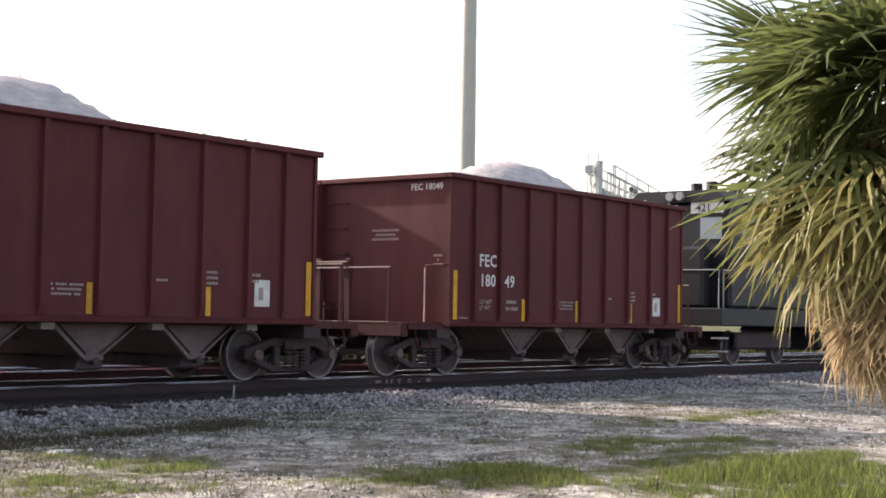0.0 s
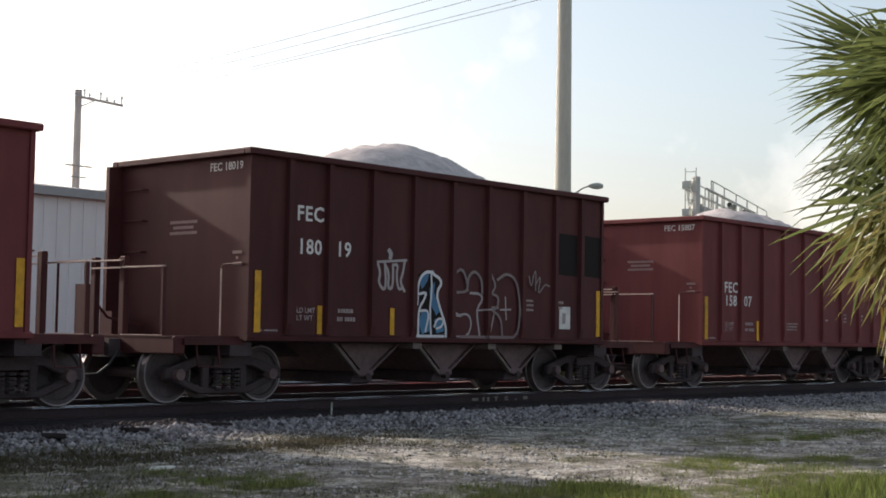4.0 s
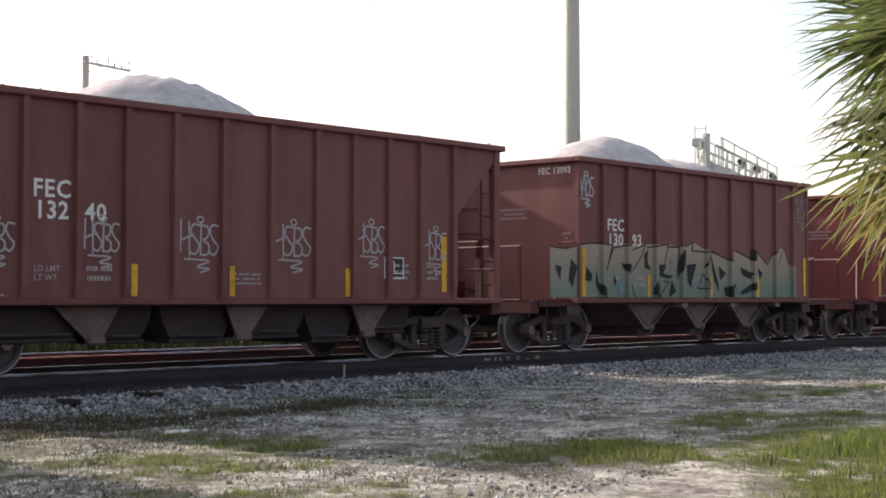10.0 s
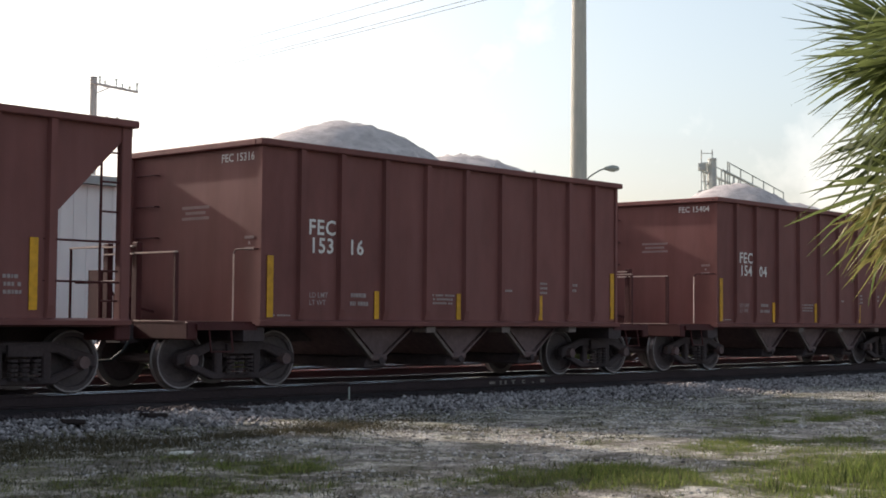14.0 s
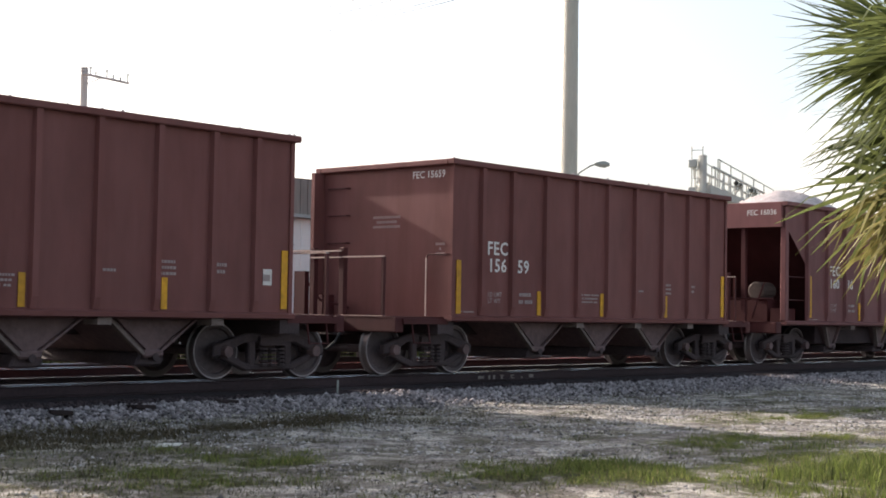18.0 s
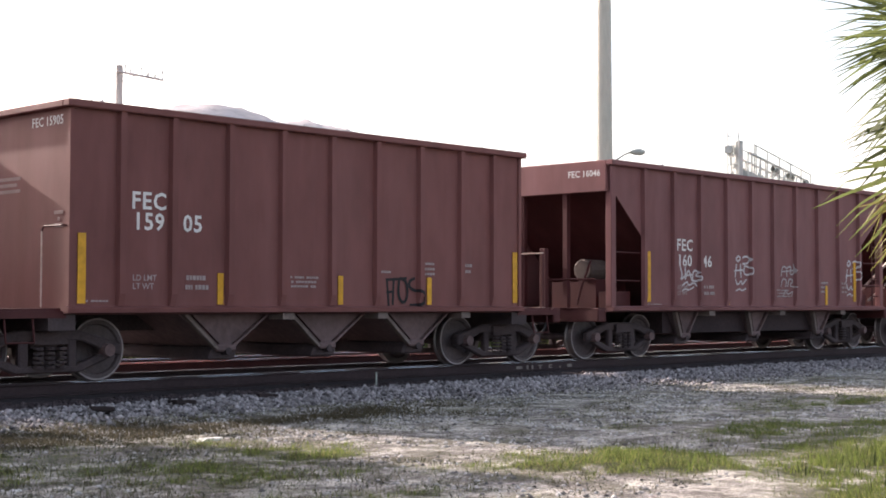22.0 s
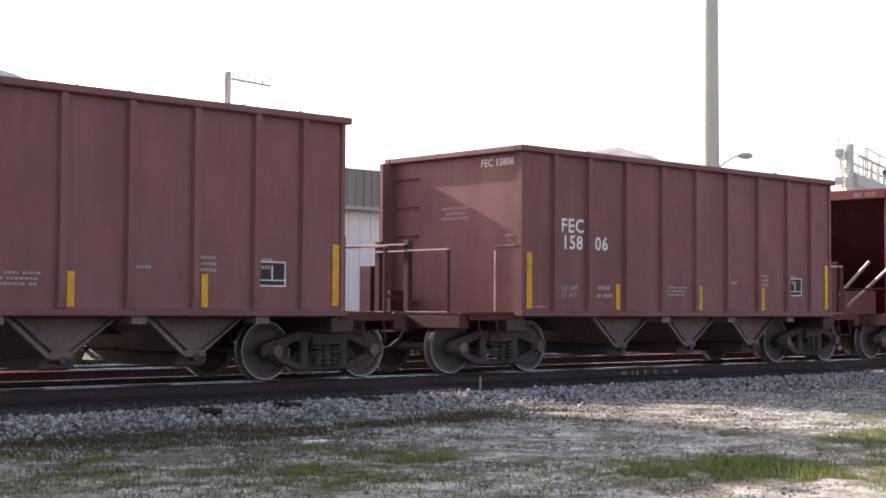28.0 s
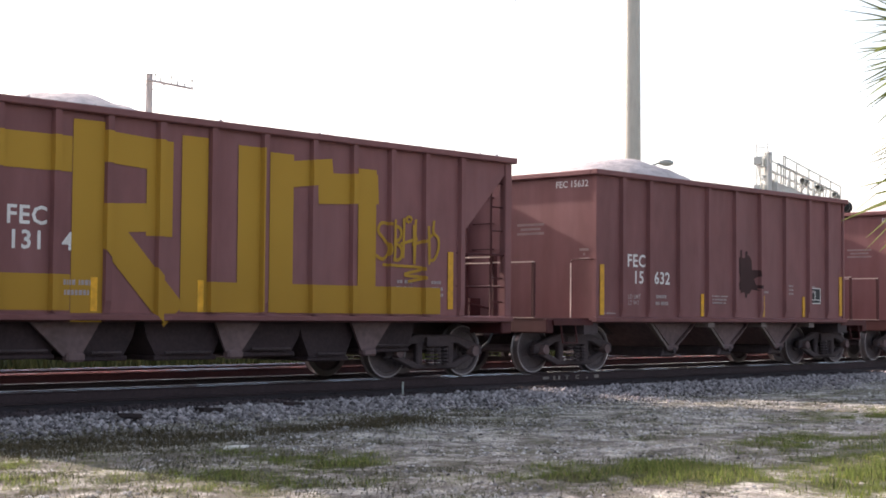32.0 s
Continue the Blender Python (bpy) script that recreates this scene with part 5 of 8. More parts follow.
def tag(car, rib_x, box, seed, mat=None, w=0.035, strokes=5):
    """A scribbled signature: loops, zigzags and an underline."""
    x0, z1, x1, z0 = box
    r = random.Random(seed)
    W, H = x1 - x0, z1 - z0
    polys = []
    n = strokes + 1
    w = w * 0.85
    zb, h = z0 + H * 0.34, H * 0.62
    for i in range(n):
        cx = x0 + W * (i + 0.5) / n
        cw = W / n * 1.15
        k = r.randrange(6)
        u = lambda a_, c_: (cx + cw * (a_ - 0.5), zb + h * c_)
        j = r.uniform(-0.08, 0.08)
        if k == 0:
            lines = [[u(.9, .8), u(.5, 1.0), u(.1, .8 + j), u(.0, .3), u(.3, .0), u(.8, .1), u(1.0, .45)]]
        elif k == 1:
            lines = [[u(.2, 1.05), u(.15, .0)], [u(.2, .95), u(.9, .9 + j), u(.8, .55), u(.2, .5), u(.95, .35), u(.8, .0), u(.1, .02)]]
        elif k == 2:
            lines = [[u(.9, .95), u(.3, 1.0), u(.05, .75), u(.5, .5 + j), u(.95, .3), u(.5, -.02), u(.0, .1)]]
        elif k == 3:
            lines = [[u(.15, 1.1), u(.1, .1)], [u(.85, 1.0 + j), u(.9, -.05)], [u(-.05, .45), u(1.05, .6)]]
        elif k == 4:
            lines = [[u(.0, .05), u(.45, 1.1), u(.6, 1.0), u(.95, .0)], [u(.15, .4), u(.9, .38 + j)]]
        else:
            lines = [[u(.5, .75), u(.1, .6), u(.1, .1), u(.55, .0), u(.95, .35), u(.9, .7), u(.5, .75), u(.6, 1.1)]]
        for q in lines:
            polys += ribbon(smooth(q) if len(q) > 2 else q, w)
    polys += ribbon(smooth([(x0 + W * 0.1, z0 + H * 0.26), (x0 + W * 0.9, z0 + H * 0.24), (x0 + W * 0.3, z0 + H * 0.10), (x0 + W * 0.85, z0 + H * 0.08), (x0 + W * 0.5, z0)]), w * 0.9)
    if r.random() < 0.5:
        polys += ribbon(arc(x0 + W * 0.5, z1 + 0.03, 0.06, 0.045, 0, 360, 8), w * 0.8)
    drape(car, "tag", flat(polys), rib_x, 0.006, mat or TAGW, "sprayed tag")


STROKES = {
    "R": [[(.18, 0), (.18, 1)], [(.18, .9), (.78, .86), (.8, .6), (.2, .5)], [(.42, .5), (.88, 0)]],
    "A": [[(.12, 0), (.34, .95)], [(.2, .92), (.8, .92)], [(.68, .95), (.86, 0)], [(.26, .4), (.75, .4)]],
    "G": [[(.86, .82), (.5, .93), (.2, .75), (.16, .3), (.45, .08), (.82, .2), (.82, .46), (.52, .46)]],
    "U": [[(.15, 1), (.17, .3), (.4, .09), (.65, .1), (.84, .3), (.86, 1)]],
    "E": [[(.86, .9), (.3, .93), (.17, .7), (.18, .25), (.35, .08), (.88, .12)], [(.2, .52), (.74, .54)]],
    "M": [[(.05, 0), (.3, .98)], [(.3, .95), (.5, .25)], [(.5, .25), (.74, .95)], [(.74, .98), (.95, 0)]],
    "O": [[(.5, .92), (.24, .74), (.18, .4), (.32, .1), (.55, .05), (.8, .3), (.82, .66), (.66, .9), (.5, .92)]],
    "L": [[(.3, 1), (.16, .12)], [(.1, .12), (.9, .14)], [(.8, .4), (.95, .1)]],
    "S": [[(.84, .84), (.5, .94), (.2, .74), (.5, .52), (.82, .3), (.5, .06), (.14, .18)]],
    "W": [[(.1, 1), (.25, .05), (.5, .7), (.74, .05), (.92, 1)]],
    "8": [[(.5, .95), (.22, .76), (.5, .54), (.78, .76), (.5, .95)], [(.5, .52), (.14, .28), (.5, .04), (.86, .28), (.5, .52)]],
}


def piece(car, rib_x, lines, fill, edge, edge_w, lift=0.005):
    """Broad painted strokes over wider strokes of the outline colour."""
    for extra, up, mat, nm in ((edge_w, lift, edge, "piece_outline"), (0.0, lift + 0.016, fill, "piece_fill")):
        polys = []
        for pts, w in lines:
            polys += ribbon(pts, w + extra)
        drape(car, nm, flat(polys), rib_x, up, mat, "large sprayed letters")


def letters(car, rib_x, body, box, fill, edge, edge_w=0.07, bold=0.26):
    """Large outlined stroke letters in a box."""
    x0, z1, x1, z0 = box
    W = (x1 - x0) / len(body)
    lines = []
    for i, ch in enumerate(body):
        for st in STROKES[ch]:
            pts = [(x0 + W * (i + 0.02 + 0.96 * a), z0 + 0.07 + (z1 - z0 - 0.14) * b) for a, b in st]
            lines.append((smooth(pts, 1) if len(pts) > 4 else pts, min(W * bold, 0.42)))
    piece(car, rib_x, lines, fill, edge, edge_w)


def wild(car, rib_x, box, n, seed, fill, edge, inner=None, arch=0.0, slant=0.15, edge_w=0.05):
    """Interlocking angular shapes of a piece that cannot be read."""
    x0, z1, x1, z0 = box
    r = random.Random(seed)
    W = (x1 - x0) / n
    lines = []
    for i in range(n):
        a, c = x0 + W * i, x0 + W * (i + 1)
        u = (i + 0.5) / n * 2 - 1
        zt = z0 + (z1 - z0) * (1 - arch * u * u) * r.uniform(0.88, 1.0)
        h = zt - z0
        s = slant * h * r.uniform(-1, 1)
        lines.append(([(a + W * 0.2 + s, zt), (a + W * 0.24, z0 + 0.04)], W * 0.34))
        k = r.randrange(4)
        if k == 0:
            lines.append(([(a + W * 0.2, zt - 0.12), (c + W * 0.05, zt - 0.10)], 0.22))
            lines.append(([(c - W * 0.2, zt - 0.1), (c - W * 0.15 - s, z0 + 0.05)], W * 0.3))
        elif k == 1:
            lines.append(([(a + W * 0.25, zt - 0.10), (c - W * 0.08, z0 + h * 0.72), (a + W * 0.3, z0 + h * 0.45), (c, z0 + 0.05)], W * 0.27))
        elif k == 2:
            lines.append((arc((a + c) / 2 + W * 0.08, z0 + h * 0.45, W * 0.33, h * 0.36, 150, -170, 10), W * 0.27))
        else:
            for q in (0.12, 0.5, 0.88):
                lines.append(([(a + W * 0.2, z0 + h * q), (c - W * 0.05, z0 + h * min(0.95, q + r.uniform(0, 0.12)))], 0.19))
    piece(car, rib_x, [(smooth(q, 1) if len(q) > 2 else q, w_) for q, w_ in lines], fill, edge, edge_w)
    if inner:
        polys = []
        for i in range(n):
            a = x0 + W * (i + r.uniform(0.2, 0.6))
            q = z0 + (z1 - z0) * r.uniform(0.15, 0.6)
            polys += ribbon([(a, q + 0.3), (a + 0.05, q), (a + W * 0.35, q - 0.1)], 0.09)
        drape(car, "piece_accent", flat(polys), rib_x, 0.036, inner, "sprayed accents")


def cloud(car, rib_x, box, seed, mat, lift=0.003, n=26, rough=0.25):
    x0, z1, x1, z0 = box
    r = random.Random(seed)
    pts = []
    for i in range(n):
        a = 2 * math.pi * i / n
        k = 1 + r.uniform(-rough, rough)
        pts.append(((x0 + x1) / 2 + (x1 - x0) / 2 * k * math.cos(a), max(1.03, (z0 + z1) / 2 + (z1 - z0) / 2 * k * math.sin(a))))
    c = ((x0 + x1) / 2, (z0 + z1) / 2)
    drape(car, "overspray", flat([[c, pts[i], pts[(i + 1) % n]] for i in range(n)]), rib_x, lift, mat, "patch of sprayed paint")


ARTWORK = []


def art(how, mat, width, pts):
    """Notes one filled shape, or one line of a width, of a painted piece."""
    ARTWORK.append((how, mat, width, pts))


def spray(car, rib_x):
    """Lays the noted shapes on a car side, one sheet for each colour in the order of painting."""
    order = []
    for how, mat, width, pts in ARTWORK:
        if (how, mat) not in order:
            order.append((how, mat))
    for k, key in enumerate(order):
        bm = bmesh.new()
        i = 0
        for how, mat, width, pts in ARTWORK:
            if (how, mat) != key:
                continue
            if how == "round":
                pts = smooth(pts, 2)
            for poly in (ribbon(pts, width) if width else [pts]):
                corners = [bm.verts.new((x, -0.0002 * (i % 20), z)) for x, z in poly]
                for tri in tessellate_polygon([[(x, z, 0) for x, z in poly]]):
                    bm.faces.new([corners[q] for q in tri])
                i += 1
        me = bpy.data.meshes.new("paint")
        bm.to_mesh(me)
        bm.free()
        drape(car, "piece_line" if key[0] in ("line", "round") else "piece_fill", me, rib_x, 0.002 + 0.005 * k, key[1], "sprayed colours of a large painted piece")
    ARTWORK.clear()


A_, B_, C_ = RIBS_A, RIBS_B, RIBS_C
c = cars[2]
for i, b in enumerate(((-1.95, 3.48, -1.15, 2.9), (-0.93, 3.48, -0.12, 2.88), (0.03, 3.50, 0.85, 2.9), (1.0, 3.50, 1.8, 2.9), (1.97, 3.50, 2.76, 2.91))):
    x0, z1, x1, z0 = b
    W, H = x1 - x0, z1 - z0
    P = ribbon([(x0 + W * .35, z1), (x0 + W * .05, z1 - H * .12), (x0 + W * .35, z1 - H * .35), (x0, z1 - H * .5)], 0.035)
    P += ribbon([(x0 + W * .65, z1 - H * .02), (x0 + W * .42, z1 - H * .05), (x0 + W * .42, z1 - H * .55), (x0 + W * .68, z1 - H * .58)], 0.035) + ribbon([(x0 + W * .42, z1 - H * .3), (x0 + W * .62, z1 - H * .28)], 0.035)
    P += ribbon(arc(x0 + W * .84, z1 - H * .33, W * .16, H * .32, 0, 360, 12), 0.035) + ribbon(arc(x0 + W * .84, z1 - H * .33, W * .07, H * .14, 40, 320, 8), 0.03)
    P += ribbon([(x0 + W * .25, z0 + H * .18), (x0 + W * .6, z0 + H * .16), (x0 + W * .4, z0 + H * .06), (x0 + W * .7, z0)], 0.03)
    drape(c, "tag", flat(P), A_, 0.006, TAGW, "white sprayed tag")
letters(c, A_, "O", (-1.90, 2.15, -1.12, 1.05), GREYP, GREYP, 0.02, 0.27)
letters(c, A_, "A", (-0.93, 2.08, -0.15, 1.05), GREYP, GREYP, 0.02, 0.30)
letters(c, A_, "M", (0.03, 2.02, 0.82, 1.05), GREYP, GREYP, 0.02, 0.30)
for i, p in enumerate(([(-1.8, 1.9), (-1.7, 2.08)], [(-1.55, 1.95), (-1.4, 1.75), (-1.38, 1.45), (-1.45, 1.3)], [(-0.85, 1.55), (-0.78, 2.05), (-0.7, 2.06)], [(-0.5, 1.6), (-0.35, 1.1)], [(0.5, 1.75), (0.58, 1.95)], [(0.62, 1.55), (0.66, 1.1)])):
    drape(c, "highlight", flat(ribbon(p, 0.03)), A_, 0.037, TAGW, "white sprayed line")
tag(c, A_, (2.93, 2.27, 3.6, 1.67), 5, TAGW, 0.04, 3)
tag(c, A_, (3.85, 1.62, 4.35, 1.2), 8, TAGW, 0.05, 3)
cloud(c, A_, (0.98, 2.12, 1.6, 1.08), 44, GREYP, 0.0015, 16, 0.1)
for k, (y, z, ry, rz) in enumerate(((0.68, 2.66, 0.24, 0.25), (0.30, 2.68, 0.22, 0.25), (-0.08, 2.66, 0.22, 0.24), (0.72, 2.20, 0.27, 0.28), (0.22, 2.20, 0.27, 0.29), (-0.22, 2.18, 0.24, 0.28), (-0.86, 2.10, 0.24, 0.18))):
    for grow, mat, up in ((1.1, GREYP, 0.0), (1.0, TAGM, 0.0015)):
        pts = [(y + ry * grow * math.copysign(abs(math.cos(a)) ** 0.7, math.cos(a)), z + rz * grow * math.copysign(abs(math.sin(a)) ** 0.7, math.sin(a))) for a in [2 * math.pi * i / 16 for i in range(16)]]
        xo = -END_A - 0.003 - 0.003 * k - up
        part("bubble_letter", Mesh().prism_x(pts, xo - 0.001, xo), mat, c, "pale sprayed bubble letter")
c = cars[5]
art("round", TAGM, 0.05, [(-1.77, 2.22), (-1.69, 2.05), (-1.74, 1.9), (-1.63, 1.77), (-1.56, 1.83), (-1.59, 2.2)])
art("round", TAGM, 0.05, [(-1.59, 2.19), (-1.49, 2.05), (-1.52, 1.8), (-1.4, 1.8), (-1.4, 2.19)])
art("round", TAGM, 0.045, [(-1.4, 2.19), (-1.28, 2.2), (-1.32, 2.02), (-1.27, 1.79), (-1.18, 1.81)])
art("round", TAGM, 0.05, [(-1.12, 2.26), (-1.16, 2.07), (-1.23, 1.92), (-1.12, 1.77)])
art("line", TAGM, 0.04, [(-1.78, 2.22), (-1.08, 2.28)])
art("round", TAGM, 0.08, [(-1.5, 2.42), (-1.45, 2.37), (-1.47, 2.3)])
art("fill", BURNT, 0, [(-0.83, 2.05), (-0.64, 2.13), (-0.44, 2.11), (-0.17, 1.96), (-0.35, 1.76), (-0.1, 1.27), (-0.05, 1.06), (-0.8, 1.03), (-0.84, 1.56)])
art("ink", SKYBLUE, 0, [(-0.77, 1.94), (-0.65, 2.08), (-0.52, 2.09), (-0.58, 1.94), (-0.71, 1.81)])
art("ink", SKYBLUE, 0, [(-0.52, 1.83), (-0.38, 1.95), (-0.4, 1.76), (-0.25, 1.46), (-0.34, 1.38), (-0.48, 1.57)])
art("ink", SKYBLUE, 0, [(-0.78, 1.26), (-0.68, 1.49), (-0.53, 1.42), (-0.5, 1.12), (-0.69, 1.06)])
art("ink", SKYBLUE, 0, [(-0.39, 1.31), (-0.22, 1.35), (-0.13, 1.12), (-0.33, 1.08)])
art("round", OUTW, 0.05, [(-0.82, 1.56), (-0.81, 1.93), (-0.65, 2.11), (-0.44, 2.11)])
art("round", OUTW, 0.05, [(-0.45, 2.09), (-0.18, 1.96), (-0.36, 1.76), (-0.25, 1.5), (-0.09, 1.2), (-0.1, 1.03)])
art("round", OUTW, 0.04, [(-0.49, 2.09), (-0.46, 1.83), (-0.51, 1.49), (-0.47, 1.03)])
art("round", OUTW, 0.045, [(-0.79, 1.73), (-0.6, 1.77), (-0.65, 1.64), (-0.79, 1.49), (-0.79, 1.07)])
art("round", OUTW, 0.04, [(-0.79, 1.45), (-0.51, 1.47), (-0.61, 1.11)])
art("round", OUTW, 0.04, [(-0.39, 1.19), (-0.32, 1.33), (-0.16, 1.33), (-0.19, 1.2), (-0.33, 1.16)])
art("line", OUTW, 0.05, [(-0.82, 1.03), (-0.16, 1.03)])
art("round", TAGF, 0.045, [(0.15, 2.14), (0.31, 2.21), (0.44, 1.98), (0.44, 1.81), (0.17, 1.79)])
art("round", TAGF, 0.05, [(0.44, 1.83), (0.46, 2.08), (0.64, 2.19), (0.83, 2.04), (0.84, 1.8)])
art("round", TAGM, 0.045, [(0.56, 1.79), (0.83, 1.79), (0.9, 1.68), (0.72, 1.52), (0.82, 1.07)])
art("round", TAGM, 0.04, [(0.21, 1.39), (0.51, 1.44), (0.61, 1.25), (0.49, 1.03), (0.22, 1.03)])
art("line", TAGM, 0.04, [(0.15, 1.45), (0.3, 1.38)])
art("round", TAGF, 0.045, [(1.08, 2.15), (1.23, 1.93), (1.08, 1.79), (1.3, 1.76), (1.27, 1.54), (1.07, 1.51), (1.37, 1.4), (1.41, 1.06)])
art("round", TAGF, 0.05, [(1.26, 2.05), (1.51, 2.18), (1.8, 2.07), (1.92, 1.63), (1.88, 1.15), (1.72, 1.03)])
art("line", TAGF, 0.05, [(0.25, 1.03), (1.72, 1.03)])
art("line", TAGM, 0.03, [(1.38, 1.52), (1.68, 1.53)])
art("line", TAGM, 0.03, [(1.52, 1.75), (1.55, 1.35)])
art("line", TAGM, 0.03, [(0.72, 1.49), (1.08, 1.52)])
art("line", TAGM, 0.035, [(1.21, 1.45), (1.12, 1.14)])
art("round", TAGF, 0.03, [(2.16, 2.15), (2.23, 1.93), (2.3, 2.18), (2.37, 2.28), (2.36, 1.89)])
art("round", TAGF, 0.03, [(2.36, 2.01), (2.52, 2.19), (2.43, 1.87), (2.5, 1.87), (2.63, 2.02), (2.78, 1.99)])
spray(c, A_)
for k, (x0_, x1_) in enumerate(((3.0, 3.68), (3.82, 4.48))):
    drape(c, "overspray", flat([[(x0_, 2.22), (x1_, 2.20), (x1_ + 0.01, 2.98), (x0_ + 0.01, 3.0)]]), A_, 0.002, BURNT, "dark painted-out rectangle")
c = cars[8]
art("patch", VIOLET, 0, [(-2.51, 1.97), (-2.35, 2.35), (-2.15, 2.05), (-1.65, 2.52), (-1.48, 2.18), (-1.13, 2.4), (-0.84, 2.23), (-0.6, 2.49), (-0.42, 2.25), (-0.17, 2.37), (0.14, 2.23), (0.23, 2.44), (0.39, 2.24), (0.77, 2.51), (0.97, 2.26), (1.2, 2.49), (1.36, 2.27), (1.77, 2.55), (2.05, 2.49), (1.84, 2.21)])
art("patch", VIOLET, 0, [(-2.48, 1.66), (-2.29, 1.98), (-2.29, 1.15), (-2.75, 1.03), (-2.75, 1.11)])
art("fill", LIME, 0, [(-2.35, 2.01), (-1.19, 2.06), (-0.6, 2.28), (-0.18, 2.16), (0.26, 2.22), (0.71, 2.17), (1.36, 2.21), (1.91, 2.31), (1.7, 2.13), (1.36, 1.91), (1.49, 1.59), (1.9, 1.52), (2.31, 1.03), (-2.75, 1.03), (-2.32, 1.15)])
art("ink", VIOLET, 0, [(1.36, 1.85), (1.91, 2.1), (2.39, 1.95), (2.18, 1.64), (1.77, 1.59)])
art("ink", VIOLET, 0, [(1.97, 1.48), (2.39, 1.6), (2.35, 1.17), (2.11, 1.25)])
art("ink", VIOLET, 0, [(-0.66, 2.18), (-0.27, 2.18), (-0.24, 1.78), (-0.42, 1.92)])
art("ink", VIOLET, 0, [(-0.63, 1.52), (-0.27, 1.51), (-0.36, 1.03)])
art("ink", VIOLET, 0, [(0.32, 1.64), (0.67, 1.65), (0.64, 1.03), (0.48, 1.13)])
art("ink", TEAL, 0, [(-1.88, 1.74), (-1.71, 1.57), (-1.42, 1.03), (-1.6, 1.12)])
art("ink", TEAL, 0, [(-1.77, 2.03), (-1.42, 1.68), (-1.6, 1.82)])
art("ink", TEAL, 0, [(-1.08, 2.08), (-1.02, 1.51), (-1.13, 1.8)])
art("ink", TEAL, 0, [(-0.18, 1.78), (0.13, 1.57), (0.26, 1.31), (-0.12, 1.64)])
art("ink", TEAL, 0, [(0.97, 2.14), (1.08, 1.81), (0.91, 1.69)])
art("ink", TEAL, 0, [(2.18, 1.83), (2.43, 1.99), (2.35, 1.68)])
art("ink", TEAL, 0, [(-1.62, 2.35), (-1.42, 2.39), (-1.54, 2.1), (-1.79, 2.03)])
art("line", TAGK, 0.022, [(-2.26, 2.01), (-1.19, 2.08), (-0.57, 2.28), (-0.27, 1.82)])
art("line", TAGK, 0.022, [(-0.18, 2.16), (0.32, 2.22), (0.71, 2.16), (1.84, 2.27)])
art("line", TAGK, 0.022, [(0.97, 2.14), (1.06, 1.83), (1.53, 1.8)])
art("line", TAGK, 0.02, [(-1.88, 1.78), (-1.48, 1.12)])
art("line", TAGK, 0.02, [(-0.84, 1.95), (-0.75, 1.73)])
art("line", TAGK, 0.02, [(1.43, 1.91), (1.84, 2.09), (2.32, 2.05)])
art("line", TAGK, 0.02, [(1.94, 1.48), (2.11, 1.17), (2.39, 1.17)])
spray(c, B_)
tag(c, B_, (2.75, 2.2, 3.3, 1.7), 77, MUSTARD, 0.06, 2)
tag(c, B_, (3.2, 1.8, 4.3, 1.1), 78, MUSTARD, 0.06, 3)
c = cars[9]
art("ink", BUBBLE, 0, [(0.31, 1.36), (0.36, 1.73), (0.55, 1.86), (0.59, 1.14), (0.46, 1.07)])
art("ink", BUBBLE, 0, [(0.65, 1.92), (0.93, 1.93), (0.96, 1.71), (0.81, 1.59), (1.02, 1.45), (1.01, 1.15), (0.69, 1.07)])
art("ink", BUBBLE, 0, [(1.06, 1.98), (1.33, 2.01), (1.43, 1.76), (1.41, 1.26), (1.21, 1.1), (1.05, 1.18)])
art("ink", BUBBLE, 0, [(1.6, 1.92), (1.88, 1.95), (1.98, 1.66), (1.79, 1.53), (1.85, 1.11), (1.61, 1.07)])
art("ink", BUBBLE, 0, [(2.07, 1.92), (2.35, 1.93), (2.42, 1.59), (2.17, 1.54), (2.38, 1.11), (2.13, 1.11)])
art("ink", BUBBLE, 0, [(2.55, 1.88), (2.73, 1.68), (2.77, 1.12), (2.59, 1.11)])
art("round", TAGK, 0.05, [(0.44, 1.03), (0.27, 1.29), (0.28, 1.65), (0.5, 1.96), (0.97, 2.01)])
art("round", TAGK, 0.045, [(0.61, 1.92), (0.62, 1.59), (0.6, 1.07)])
art("round", TAGK, 0.045, [(0.68, 1.57), (0.89, 1.63), (0.99, 1.79), (1.0, 1.99), (1.33, 2.05), (1.49, 1.84), (1.45, 1.3), (1.25, 1.07)])
art("round", TAGK, 0.04, [(0.85, 1.59), (1.05, 1.41), (1.03, 1.07)])
art("round", TAGK, 0.035, [(1.18, 1.75), (1.25, 1.57), (1.18, 1.22)])
art("round", TAGK, 0.045, [(1.53, 1.92), (1.78, 1.99), (2.0, 1.9), (2.02, 1.66), (1.79, 1.51)])
art("round", TAGK, 0.04, [(1.75, 1.31), (1.82, 1.05)])
art("round", TAGK, 0.045, [(2.02, 1.9), (2.26, 1.99), (2.45, 1.83), (2.43, 1.59), (2.17, 1.53)])
art("round", TAGK, 0.04, [(2.05, 1.51), (2.12, 1.27), (2.25, 1.06)])
art("round", TAGK, 0.035, [(2.55, 1.92), (2.75, 1.68), (2.79, 1.08)])
spray(c, C_)
tag(c, C_, (2.6, 2.4, 3.05, 1.8), 14, TAGK, 0.025, 2)
tag(c, C_, (2.68, 1.6, 3.0, 1.1), 15, TAGM, 0.04, 1)
tag(c, C_, (-1.6, 2.0, -0.4, 1.15), 16, TAGF, 0.05, 3)
c = cars[11]
